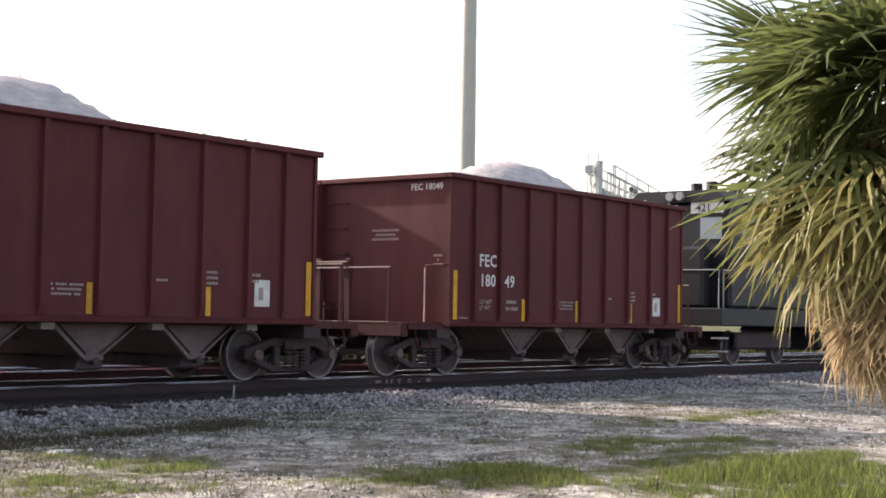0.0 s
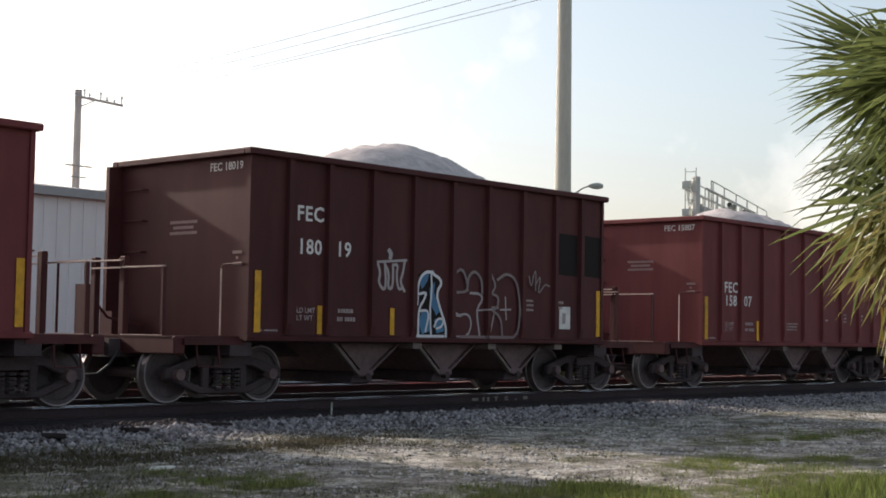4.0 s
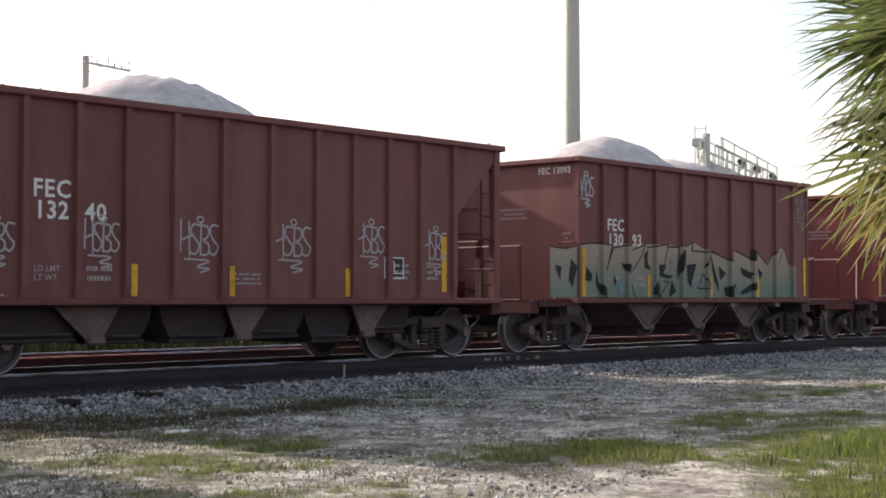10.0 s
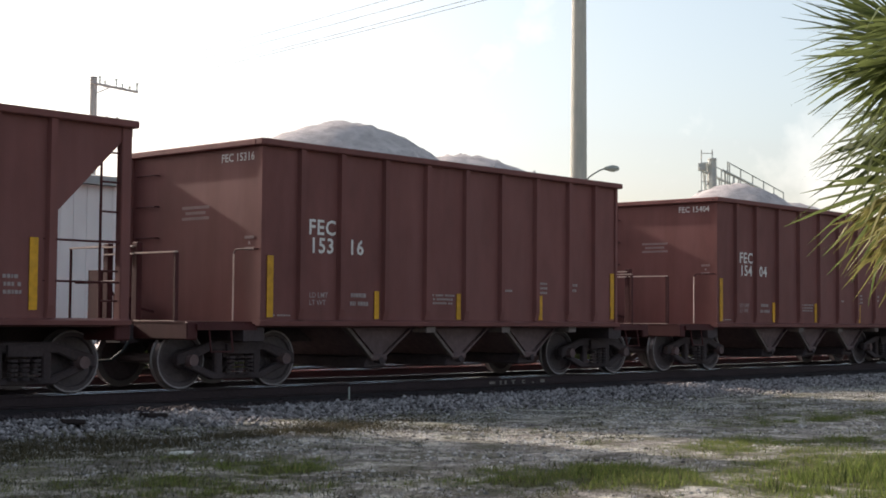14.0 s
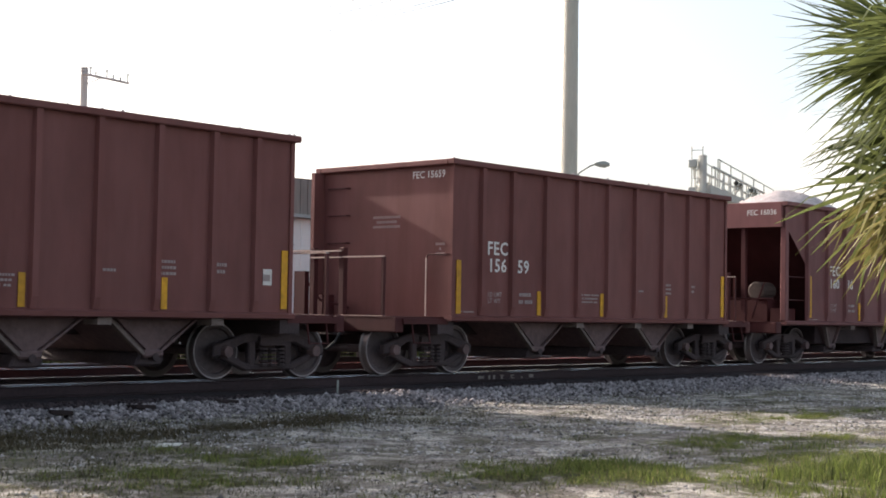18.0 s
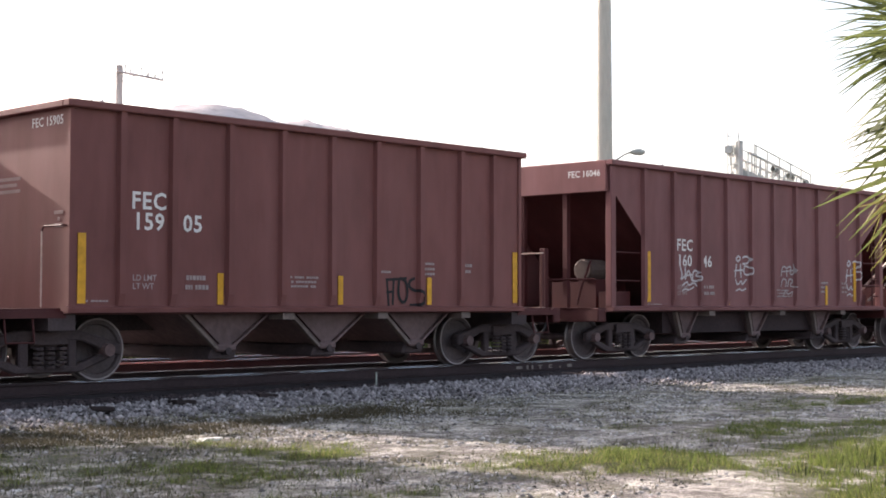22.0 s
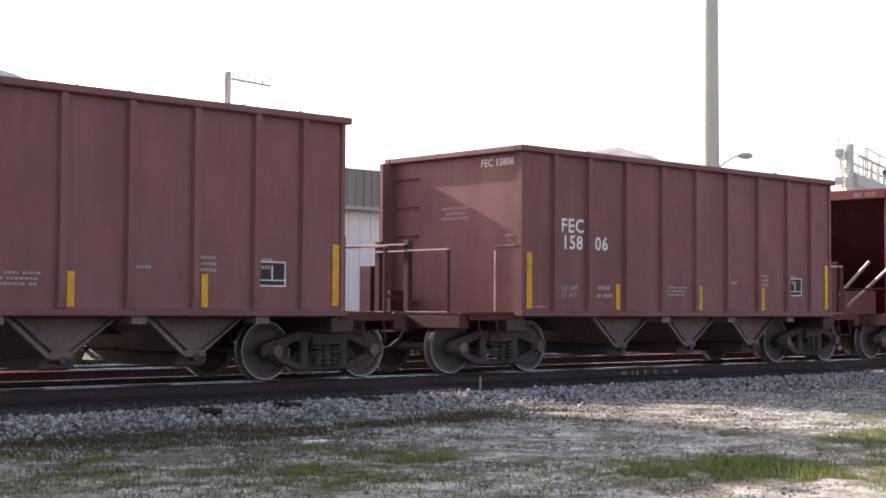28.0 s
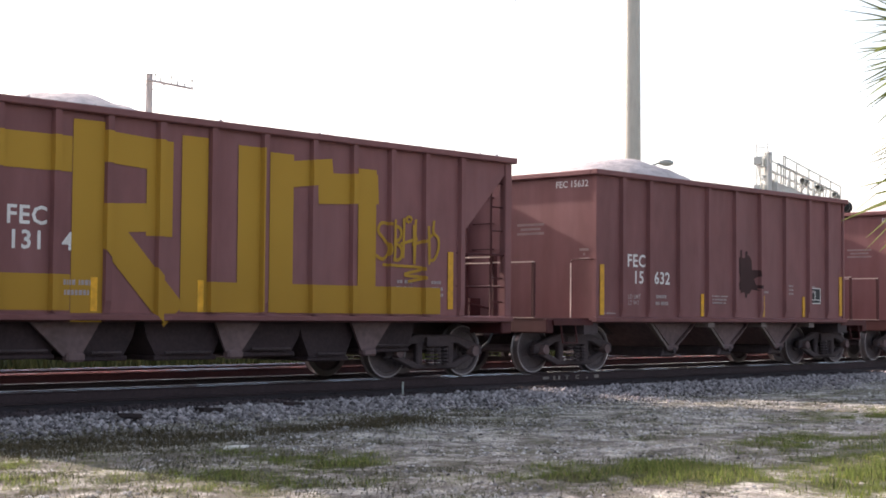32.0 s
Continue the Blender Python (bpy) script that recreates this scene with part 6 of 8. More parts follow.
art("fill", CREAM, 0, [(-5.36, 1.97), (-4.88, 1.94), (-4.34, 2.04), (-4.1, 2.07), (-3.35, 2.05), (-2.8, 2.09), (-2.28, 2.09), (-1.41, 2.12), (-1.0, 2.07), (-0.46, 2.18), (0.12, 2.01), (1.1, 1.82), (1.19, 2.06), (1.89, 1.88), (2.11, 2.09), (2.6, 1.78), (3.07, 2.1), (3.37, 2.18), (3.62, 1.78), (3.83, 1.74), (3.83, 1.03), (-5.34, 1.03)])
art("line", TAGK, 0.028, [(-5.36, 1.97), (-4.88, 1.94), (-4.34, 2.04), (-4.04, 2.07), (-3.39, 2.05)])
art("line", TAGK, 0.03, [(-3.37, 2.05), (-3.56, 1.56)])
art("line", TAGK, 0.03, [(-2.8, 2.07), (-3.35, 1.99), (-3.6, 1.52)])
art("line", TAGK, 0.028, [(-2.78, 1.95), (-2.25, 2.08), (-2.37, 1.87), (-2.68, 1.57)])
art("line", TAGK, 0.028, [(-2.18, 2.03), (-1.41, 2.12), (-1.53, 1.75)])
art("line", TAGK, 0.028, [(-1.41, 2.06), (-1.0, 2.07), (-1.1, 1.48)])
art("line", TAGK, 0.03, [(-0.9, 2.06), (-0.46, 2.18), (-0.53, 2.01), (0.12, 1.99), (-0.02, 1.66)])
art("line", TAGK, 0.028, [(0.2, 2.03), (1.1, 1.8)])
art("line", TAGK, 0.028, [(1.19, 2.06), (1.89, 1.88)])
art("line", TAGK, 0.028, [(2.11, 2.07), (2.63, 1.76), (2.86, 2.02), (3.1, 2.1)])
art("line", TAGK, 0.028, [(3.17, 1.82), (3.37, 2.18), (3.62, 1.78)])
art("line", TAGK, 0.025, [(-1.74, 1.03), (-1.4, 1.35), (-1.79, 1.37)])
art("line", TAGK, 0.028, [(-2.77, 1.32), (-2.59, 1.03)])
art("line", TAGK, 0.025, [(-0.29, 1.22), (0.18, 1.21), (-0.1, 1.54), (-0.29, 1.22)])
art("ink", TAGK, 0, [(-3.09, 1.7), (-2.82, 1.68), (-2.88, 1.49)])
art("ink", TAGK, 0, [(-3.34, 1.48), (-3.25, 1.34), (-3.32, 1.22)])
art("ink", TAGK, 0, [(-2.3, 1.89), (-2.16, 1.99), (-2.18, 1.74), (-2.04, 1.58), (-2.27, 1.62)])
art("ink", TAGK, 0, [(-1.89, 1.67), (-1.5, 1.71), (-1.6, 1.51), (-1.2, 1.47), (-1.4, 1.41), (-1.8, 1.47)])
art("ink", TAGK, 0, [(-0.95, 2.01), (-0.82, 2.02), (-0.9, 1.69), (-1.05, 1.4), (-1.05, 1.68)])
art("ink", TAGK, 0, [(-0.72, 1.71), (-0.35, 1.74), (-0.58, 1.24), (-0.69, 1.36)])
art("ink", TAGK, 0, [(0.17, 2.03), (0.52, 1.33), (0.55, 1.14), (0.35, 1.41)])
art("ink", TAGK, 0, [(0.54, 1.7), (0.83, 1.55), (0.6, 1.39)])
art("ink", TAGK, 0, [(0.75, 1.24), (1.28, 1.33), (1.04, 1.03), (0.81, 1.07)])
art("ink", TAGK, 0, [(1.43, 1.69), (1.95, 1.57), (1.89, 1.43), (1.52, 1.52)])
art("ink", TAGK, 0, [(1.89, 2.09), (2.11, 2.09), (2.11, 1.84), (1.89, 1.84)])
art("ink", TAGK, 0, [(2.21, 1.68), (2.4, 1.57), (2.27, 1.41)])
art("ink", TAGK, 0, [(1.4, 1.14), (2.11, 1.41), (2.08, 1.21), (1.52, 1.09)])
art("ink", TAGK, 0, [(-3.91, 1.55), (-3.86, 1.33), (-3.61, 1.17), (-3.61, 1.03), (-3.74, 1.03), (-3.93, 1.29)])
art("ink", TAGK, 0, [(-1.94, 1.35), (-1.74, 1.19), (-1.89, 1.03), (-1.98, 1.11)])
art("ink", TAGK, 0, [(-1.3, 1.4), (-1.15, 1.15), (-1.4, 1.03)])
art("ink", TAGK, 0, [(-4.25, 1.61), (-4.05, 1.47), (-4.09, 1.33), (-4.29, 1.36)])
art("ink", TAGK, 0, [(-4.72, 1.75), (-4.53, 1.61), (-4.68, 1.22), (-4.79, 1.36)])
art("ink", TAGK, 0, [(-5.21, 1.63), (-5.02, 1.6), (-5.06, 1.35)])
art("over", PALEBLUE, 0, [(-3.19, 1.3), (-3.02, 1.32), (-3.03, 1.11), (-3.17, 1.11)])
art("over", PALEBLUE, 0, [(-2.41, 1.27), (-2.27, 1.25), (-2.31, 1.11)])
art("over", PALEBLUE, 0, [(-1.77, 1.43), (-1.6, 1.41), (-1.67, 1.27)])
art("over", PALEBLUE, 0, [(-1.36, 1.86), (-1.23, 1.84), (-1.25, 1.62), (-1.36, 1.64)])
art("over", PALEBLUE, 0, [(-0.53, 1.36), (-0.37, 1.34), (-0.42, 1.13)])
art("over", PALEBLUE, 0, [(1.31, 1.25), (1.49, 1.23), (1.4, 1.11)])
spray(c, A_)
tag(c, A_, (-4.5, 3.35, -4.0, 2.75), 30, TAGM, 0.045, 3)
tag(c, A_, (3.9, 3.35, 4.5, 2.6), 33, TAGF, 0.035, 3)
c = cars[12]
for i, b in enumerate(((-4.3, 2.0, -3.75, 1.4), (-2.72, 2.05, -2.16, 1.42), (-1.15, 2.1, -0.46, 1.38), (0.6, 2.13, 1.34, 1.4), (2.32, 2.2, 2.95, 1.5), (3.88, 2.15, 4.45, 1.4))):
    tag(c, B_, b, 50, TAGM, 0.035, 3)
c = cars[13]
art("round", TAGB, 0.055, [(-1.76, 2.09), (-1.71, 1.86), (-1.57, 1.79), (-1.59, 2.06), (-1.48, 1.82)])
art("round", TAGB, 0.05, [(-1.48, 2.02), (-1.38, 2.04), (-1.45, 1.89), (-1.31, 1.8)])
art("round", TAGB, 0.05, [(-1.29, 1.78), (-1.32, 2.02), (-1.15, 2.01), (-1.17, 1.87), (-1.29, 1.91)])
art("line", TAGB, 0.06, [(-1.73, 1.94), (-1.17, 1.92)])
art("round", TAGB, 0.035, [(-1.63, 1.7), (-1.32, 1.74), (-1.51, 1.65), (-1.38, 1.58)])
art("line", TAGF, 0.05, [(-1.46, 2.41), (-1.44, 2.22)])
art("line", TAGB, 0.04, [(-1.44, 2.22), (-1.44, 2.11)])
art("round", TAGB, 0.055, [(-0.82, 2.02), (-0.78, 1.77), (-0.69, 1.71), (-0.7, 1.98), (-0.63, 1.73)])
art("round", TAGB, 0.05, [(-0.63, 1.93), (-0.56, 1.96), (-0.61, 1.8), (-0.51, 1.71)])
art("round", TAGB, 0.05, [(-0.5, 1.69), (-0.51, 1.94), (-0.4, 1.92), (-0.41, 1.78), (-0.5, 1.83)])
art("line", TAGB, 0.06, [(-0.8, 1.86), (-0.41, 1.83)])
art("round", TAGB, 0.035, [(-0.73, 1.62), (-0.52, 1.64), (-0.64, 1.56), (-0.56, 1.48)])
art("line", TAGF, 0.05, [(-0.61, 2.34), (-0.6, 2.14)])
art("line", TAGB, 0.04, [(-0.6, 2.14), (-0.6, 2.03)])
art("round", TAGB, 0.055, [(0.17, 2.08), (0.22, 1.82), (0.37, 1.76), (0.35, 2.04), (0.47, 1.78)])
art("round", TAGB, 0.05, [(0.46, 1.99), (0.58, 2.02), (0.5, 1.86), (0.65, 1.77)])
art("round", TAGB, 0.05, [(0.67, 1.74), (0.64, 2.0), (0.82, 1.98), (0.8, 1.84), (0.67, 1.88)])
art("line", TAGB, 0.06, [(0.2, 1.92), (0.8, 1.89)])
art("round", TAGB, 0.035, [(0.3, 1.66), (0.63, 1.69), (0.43, 1.61), (0.57, 1.53)])
art("line", TAGF, 0.05, [(0.49, 2.42), (0.51, 2.21)])
art("line", TAGB, 0.04, [(0.51, 2.21), (0.51, 2.09)])
art("fill", TAGK, 0, [(1.14, 2.09), (1.21, 2.26), (1.54, 2.31), (1.84, 2.29), (1.86, 2.02), (1.88, 1.43), (1.66, 1.34), (1.33, 1.35), (1.14, 1.47)])
art("ink", STONE_P, 0, [(1.21, 1.95), (1.23, 2.2), (1.41, 2.23), (1.51, 2.1), (1.54, 2.25), (1.78, 2.22), (1.8, 2.06), (1.66, 2.0), (1.4, 1.93)])
art("ink", STONE_P, 0, [(1.16, 1.66), (1.21, 1.83), (1.43, 1.88), (1.62, 1.82), (1.66, 1.94), (1.8, 1.92), (1.85, 1.68), (1.81, 1.43), (1.62, 1.38), (1.51, 1.45), (1.44, 1.36), (1.25, 1.38), (1.16, 1.52)])
art("round", TAGK, 0.025, [(1.45, 2.24), (1.56, 2.03), (1.43, 1.86), (1.47, 1.69)])
art("round", TAGK, 0.025, [(1.62, 1.96), (1.64, 1.79), (1.55, 1.38)])
art("round", TAGK, 0.022, [(1.18, 1.61), (1.31, 1.69)])
art("round", TAGK, 0.022, [(1.21, 1.7), (1.27, 1.59)])
art("round", TAGK, 0.022, [(1.7, 1.79), (1.65, 1.62), (1.71, 1.45)])
spray(c, A_)
c = cars[17]
cloud(c, B_, (-4.0, 2.2, -2.8, 0.95), 1, VIOLET, 0.002, 18, 0.1)
cloud(c, B_, (1.9, 2.15, 3.3, 0.95), 1, VIOLET, 0.002, 18, 0.1)
wild(c, B_, (-2.95, 2.32, 2.1, 1.0), 6, 41, TEAL, TAGK, None, 0.0, 0.1)
tag(c, B_, (-4.36, 2.38, -3.75, 1.75), 70, TAGW, 0.05, 2)
tag(c, B_, (2.3, 2.1, 3.2, 1.2), 71, TAGW, 0.05, 2)
tag(c, B_, (-3.9, 1.9, -3.1, 1.1), 72, PINKP, 0.06, 2)
c = cars[18]
art("patch", VIOLET, 0, [(-1.53, 2.17), (-1.39, 2.2), (-1.35, 2.07), (-0.89, 2.26), (-0.3, 2.35), (0.25, 2.23), (0.57, 2.34), (0.57, 2.16), (1.06, 2.16), (1.31, 2.32), (1.57, 2.37), (1.53, 2.15), (1.67, 1.86), (0.83, 1.76), (-1.3, 1.69), (-1.49, 1.95)])
art("patch", VIOLET, 0, [(-2.57, 1.17), (-2.25, 1.28), (-2.24, 1.03), (-2.56, 1.03)])
art("patch", VIOLET, 0, [(2.21, 1.23), (2.58, 1.21), (2.54, 1.03), (2.22, 1.03)])
art("fill", BURNT, 0, [(-2.3, 1.03), (-2.18, 1.28), (-1.79, 1.61), (-1.09, 1.78), (-1.1, 2.11), (-0.82, 2.23), (-0.59, 2.13), (-0.29, 2.21), (0.02, 2.14), (0.49, 2.1), (0.82, 2.0), (1.2, 1.84), (1.67, 1.83), (2.12, 1.57), (2.3, 1.2), (2.47, 1.03)])
art("ink", TEAL, 0, [(-2.24, 1.03), (-2.11, 1.28), (-1.82, 1.51), (-1.61, 1.4), (-1.16, 1.69), (-1.01, 1.59), (-1.43, 1.19), (-1.7, 1.03)])
art("ink", TEAL, 0, [(-1.03, 2.08), (-0.81, 2.15), (-0.73, 1.87), (-0.79, 1.26), (-0.63, 1.09), (-0.85, 1.06), (-1.08, 1.25), (-0.87, 1.48)])
art("ink", TEAL, 0, [(-0.66, 1.88), (-0.21, 1.95), (-0.16, 1.67), (-0.43, 1.63), (-0.37, 1.04), (-0.56, 1.1), (-0.68, 1.48)])
art("ink", TEAL, 0, [(-0.33, 1.59), (-0.05, 1.66), (0.05, 1.11), (-0.18, 1.04)])
art("ink", TEAL, 0, [(0.02, 1.96), (0.41, 2.04), (0.51, 1.69), (0.27, 1.51), (0.68, 1.41), (0.37, 1.05), (0.11, 1.11)])
art("ink", TEAL, 0, [(0.59, 1.98), (1.07, 1.83), (1.08, 1.65), (0.83, 1.59), (0.89, 1.06), (0.72, 1.06)])
art("ink", TEAL, 0, [(1.17, 1.54), (1.5, 1.79), (1.67, 1.67), (1.55, 1.37), (2.03, 1.56), (2.13, 1.14), (1.69, 1.19), (1.26, 1.06)])
art("line", TAGM, 0.022, [(-1.72, 1.56), (-1.51, 1.49), (-1.16, 1.69)])
art("line", TAGM, 0.022, [(-0.45, 1.27), (-0.41, 1.04)])
art("line", TAGM, 0.022, [(0.43, 1.52), (0.66, 1.41)])
art("line", TAGM, 0.022, [(1.56, 1.13), (1.73, 1.22), (1.82, 1.07)])
art("line", TAGM, 0.022, [(-2.11, 1.28), (-1.82, 1.52)])
art("patch", BURNT, 0, [(-2.81, 2.15), (-2.7, 2.29), (-2.35, 2.28), (-2.01, 2.17), (-1.94, 1.98), (-1.99, 1.74), (-2.29, 1.68), (-2.48, 1.54), (-2.59, 1.69), (-2.78, 1.71)])
art("line", TAGM, 0.03, [(-2.8, 1.99), (-2.81, 1.79)])
art("line", TAGM, 0.03, [(-2.78, 1.68), (-2.59, 1.69), (-2.48, 1.53), (-2.29, 1.66), (-2.03, 1.72)])
art("line", TAGM, 0.04, [(-2.35, 2.29), (-2.15, 2.29), (-2.08, 2.18)])
art("line", TAGM, 0.03, [(-1.94, 2.04), (-1.94, 1.8)])
art("patch", MAUVE, 0, [(-2.84, 3.02), (-2.17, 3.05), (-2.16, 2.77), (-2.83, 2.73)])
spray(c, A_)
splash = [(-0.43, 2.68), (-0.58, 2.71), (-0.84, 2.78), (-1.11, 2.75), (-1.25, 2.63), (-1.33, 2.58), (-1.28, 2.4), (-1.32, 2.07), (-1.23, 1.8), (-1.17, 1.35), (-1.1, 1.35), (-1.06, 1.81), (-0.91, 2.08), (-0.73, 2.12), (-0.54, 2.04), (-0.49, 2.27), (-0.54, 2.46)]
for grow, up, mat in ((1.09, 0.003, TAGM), (1.0, 0.006, BURNT)):
    eb = Mesh().prism_x([(-0.94 + (y - -0.94) * grow, 2.23 + (z - 2.23) * grow) for y, z in splash][::-1], -END_A - 0.002 - up, -END_A - 0.001 - up)
    part("overspray", eb, mat, c, "black sprayed burst with a pale rim")
c = cars[22]
art("patch", SKYBLUE, 0, [(-3.14, 1.03), (-2.92, 1.45), (-2.7, 1.62), (-2.15, 1.74), (-1.6, 1.03)])
art("patch", SKYBLUE, 0, [(4.0, 2.08), (4.28, 2.03), (4.72, 1.55), (4.73, 1.08), (4.16, 1.07)])
art("patch", SKYBLUE, 0, [(-0.6, 2.37), (-0.26, 2.32), (-0.05, 2.2), (0.52, 2.27), (1.12, 2.39), (1.74, 2.28), (2.56, 2.18), (2.98, 2.28), (2.99, 1.98), (-0.6, 2.09)])
art("fill", BURNT, 0, [(-2.16, 2.21), (-2.07, 2.31), (-0.87, 2.29), (-0.6, 2.32), (-0.46, 2.15), (0.52, 2.23), (1.12, 2.35), (1.43, 2.28), (1.74, 2.13), (2.06, 2.23), (2.48, 2.07), (2.98, 2.22), (3.41, 2.3), (4.0, 2.14), (4.21, 1.07), (-1.48, 1.03), (-1.67, 1.28), (-2.13, 1.3)])
art("ink", DEEPGREEN, 0, [(-1.95, 2.25), (-1.79, 2.2), (-0.6, 2.25), (-0.58, 1.62), (-0.91, 1.51), (-0.5, 1.07), (-0.83, 1.07), (-1.04, 1.35), (-1.19, 1.06), (-1.48, 1.06), (-1.69, 1.79), (-1.96, 1.58)])
art("ink", DEEPGREEN, 0, [(-0.43, 2.13), (0.56, 2.15), (0.64, 1.03), (0.27, 1.03), (0.15, 1.38), (0.05, 1.05), (-0.57, 1.04)])
art("ink", DEEPGREEN, 0, [(0.75, 1.89), (0.97, 2.23), (1.27, 2.27), (1.75, 2.04), (1.71, 1.84), (1.36, 1.88), (1.14, 1.68), (1.15, 1.29), (1.37, 1.35), (1.33, 1.52), (1.8, 1.56), (1.77, 1.03), (0.85, 1.03), (0.66, 1.33)])
art("ink", DEEPGREEN, 0, [(1.9, 2.11), (2.15, 2.15), (2.31, 1.95), (2.33, 1.37), (2.58, 1.38), (2.65, 1.91), (2.9, 2.09), (3.0, 1.27), (2.67, 1.11), (2.17, 1.11), (1.96, 1.36)])
art("ink", DEEPGREEN, 0, [(3.07, 2.04), (3.41, 2.25), (3.82, 2.13), (4.12, 1.1), (3.09, 1.09)])
art("over", BURNT, 0, [(-1.34, 1.78), (-1.02, 1.84), (-1.21, 1.63)])
art("over", BURNT, 0, [(-0.05, 1.83), (0.28, 1.84), (0.29, 1.6), (-0.04, 1.59)])
art("over", BURNT, 0, [(3.25, 1.78), (3.56, 1.82), (3.65, 1.63), (3.25, 1.6)])
art("over", BURNT, 0, [(3.35, 1.33), (3.7, 1.4), (3.71, 1.25), (3.27, 1.15)])
art("line", TAGW, 0.028, [(-1.82, 2.23), (-1.73, 2.16), (-0.63, 2.21), (-0.82, 1.61)])
art("line", TAGW, 0.022, [(-1.69, 1.84), (-1.25, 1.86), (-1.37, 1.54), (-1.19, 1.06)])
art("line", TAGW, 0.025, [(-0.74, 1.46), (-0.53, 1.1)])
art("line", TAGW, 0.025, [(0.56, 2.15), (0.64, 1.06)])
art("line", TAGW, 0.025, [(-0.39, 2.11), (-0.18, 2.1)])
art("line", TAGW, 0.025, [(0.28, 2.07), (0.55, 2.13)])
art("line", TAGW, 0.022, [(-0.07, 1.64), (-0.07, 1.05)])
art("line", TAGW, 0.025, [(0.83, 1.95), (1.01, 2.19), (1.27, 2.22)])
art("line", TAGW, 0.022, [(1.32, 2.11), (1.43, 1.97), (1.71, 2.04)])
art("line", TAGW, 0.028, [(1.17, 1.61), (1.77, 1.63), (1.8, 1.03)])
art("line", TAGW, 0.022, [(2.15, 2.0), (2.32, 1.78), (2.37, 1.37)])
art("line", TAGW, 0.025, [(2.08, 1.54), (2.42, 1.2), (2.66, 1.38)])
art("line", TAGW, 0.022, [(2.6, 1.93), (2.94, 2.07)])
art("line", TAGW, 0.025, [(3.16, 2.02), (3.41, 2.21), (3.64, 2.11)])
art("line", TAGW, 0.025, [(3.12, 1.6), (3.61, 1.59), (3.61, 1.4)])
art("line", TAGW, 0.025, [(3.22, 1.18), (3.44, 1.32), (3.71, 1.25)])
art("line", TAGW, 0.028, [(3.97, 2.11), (4.16, 1.1)])
art("line", TAGM, 0.02, [(-2.16, 2.2), (-2.07, 2.31), (-0.87, 2.3), (-0.6, 2.34)])
spray(c, A_)
c = cars[23]
cloud(c, B_, (1.3, 1.75, 2.3, 1.0), 14, TAGK, 0.002, 30, 0.15)
art("fill", MOLBASE, 0, [(-2.17, 1.03), (-1.92, 1.53), (-1.93, 2.17), (-1.51, 2.42), (-1.11, 2.28), (-1.0, 1.57), (-0.8, 2.31), (-0.26, 2.42), (-0.2, 1.03)])
art("fill", MOLBASE, 0, [(-0.22, 2.19), (-0.08, 2.35), (0.34, 2.22), (0.67, 2.36), (0.77, 1.03), (-0.04, 1.03), (-0.21, 1.51)])
art("fill", MOLBASE, 0, [(0.77, 2.15), (1.05, 2.39), (1.45, 2.18), (1.08, 1.4), (1.62, 1.59), (1.85, 1.82), (2.13, 1.24), (1.89, 1.03), (0.77, 1.03)])
art("patch", MOLYELLOW, 0, [(-1.74, 1.92), (-1.52, 2.07), (-1.47, 1.76), (-1.79, 1.43)])
art("patch", MOLYELLOW, 0, [(-0.89, 2.14), (-0.49, 2.12), (-0.62, 1.97), (-0.88, 1.89)])
art("patch", MOLYELLOW, 0, [(-0.13, 2.11), (0.29, 2.16), (0.06, 1.81), (-0.14, 1.62)])
art("patch", MOLYELLOW, 0, [(1.64, 1.51), (1.85, 1.48), (2.04, 1.24), (1.67, 1.28)])
art("patch", MOLYELLOW, 0, [(-0.91, 1.45), (-0.7, 1.6), (-0.6, 1.09), (-0.86, 1.09)])
art("patch", MOLRED, 0, [(-0.08, 1.85), (0.11, 1.89), (0.05, 1.25), (-0.11, 1.43)])
art("patch", MOLRED, 0, [(0.15, 1.85), (0.44, 1.9), (0.45, 1.45), (0.31, 1.29), (0.19, 1.44)])
art("patch", MOLRED, 0, [(1.66, 1.71), (1.82, 1.76), (1.91, 1.48), (1.7, 1.52)])
art("patch", MOLRED, 0, [(-1.13, 1.48), (-1.02, 1.41), (-0.99, 1.16), (-1.1, 1.12)])
art("patch", MOLBLUE, 0, [(0.84, 1.19), (1.13, 1.4), (1.59, 1.51), (1.6, 1.04), (0.84, 1.03)])
art("patch", MOLBLUE, 0, [(-1.47, 1.72), (-1.24, 1.91), (-1.17, 1.07), (-1.41, 1.07)])
art("patch", MOLBLUE, 0, [(-1.87, 1.39), (-1.63, 1.43), (-1.64, 1.05), (-1.84, 1.11)])
art("patch", MOLBLUE, 0, [(1.05, 1.97), (1.27, 2.04), (1.13, 1.7)])
art("line", OUTW, 0.06, [(-2.17, 1.03), (-1.92, 1.53), (-1.93, 2.17), (-1.51, 2.42), (-1.11, 2.28), (-1.08, 2.02), (-1.0, 1.57)])
art("line", OUTW, 0.06, [(-1.04, 2.06), (-0.8, 2.3), (-0.26, 2.42), (-0.22, 1.51)])
art("line", OUTW, 0.055, [(-1.56, 2.35), (-1.9, 1.22), (-1.62, 1.03)])
art("line", OUTW, 0.055, [(-1.56, 1.03), (-1.23, 2.05), (-1.14, 1.03)])
art("line", OUTW, 0.055, [(-0.97, 1.03), (-0.74, 1.78), (-0.51, 1.03)])
art("line", OUTW, 0.055, [(-0.81, 2.27), (-1.0, 1.56)])
art("line", OUTW, 0.055, [(-0.22, 1.51), (-0.23, 2.17), (-0.08, 2.35), (0.34, 2.22), (0.69, 2.37), (0.8, 1.03)])
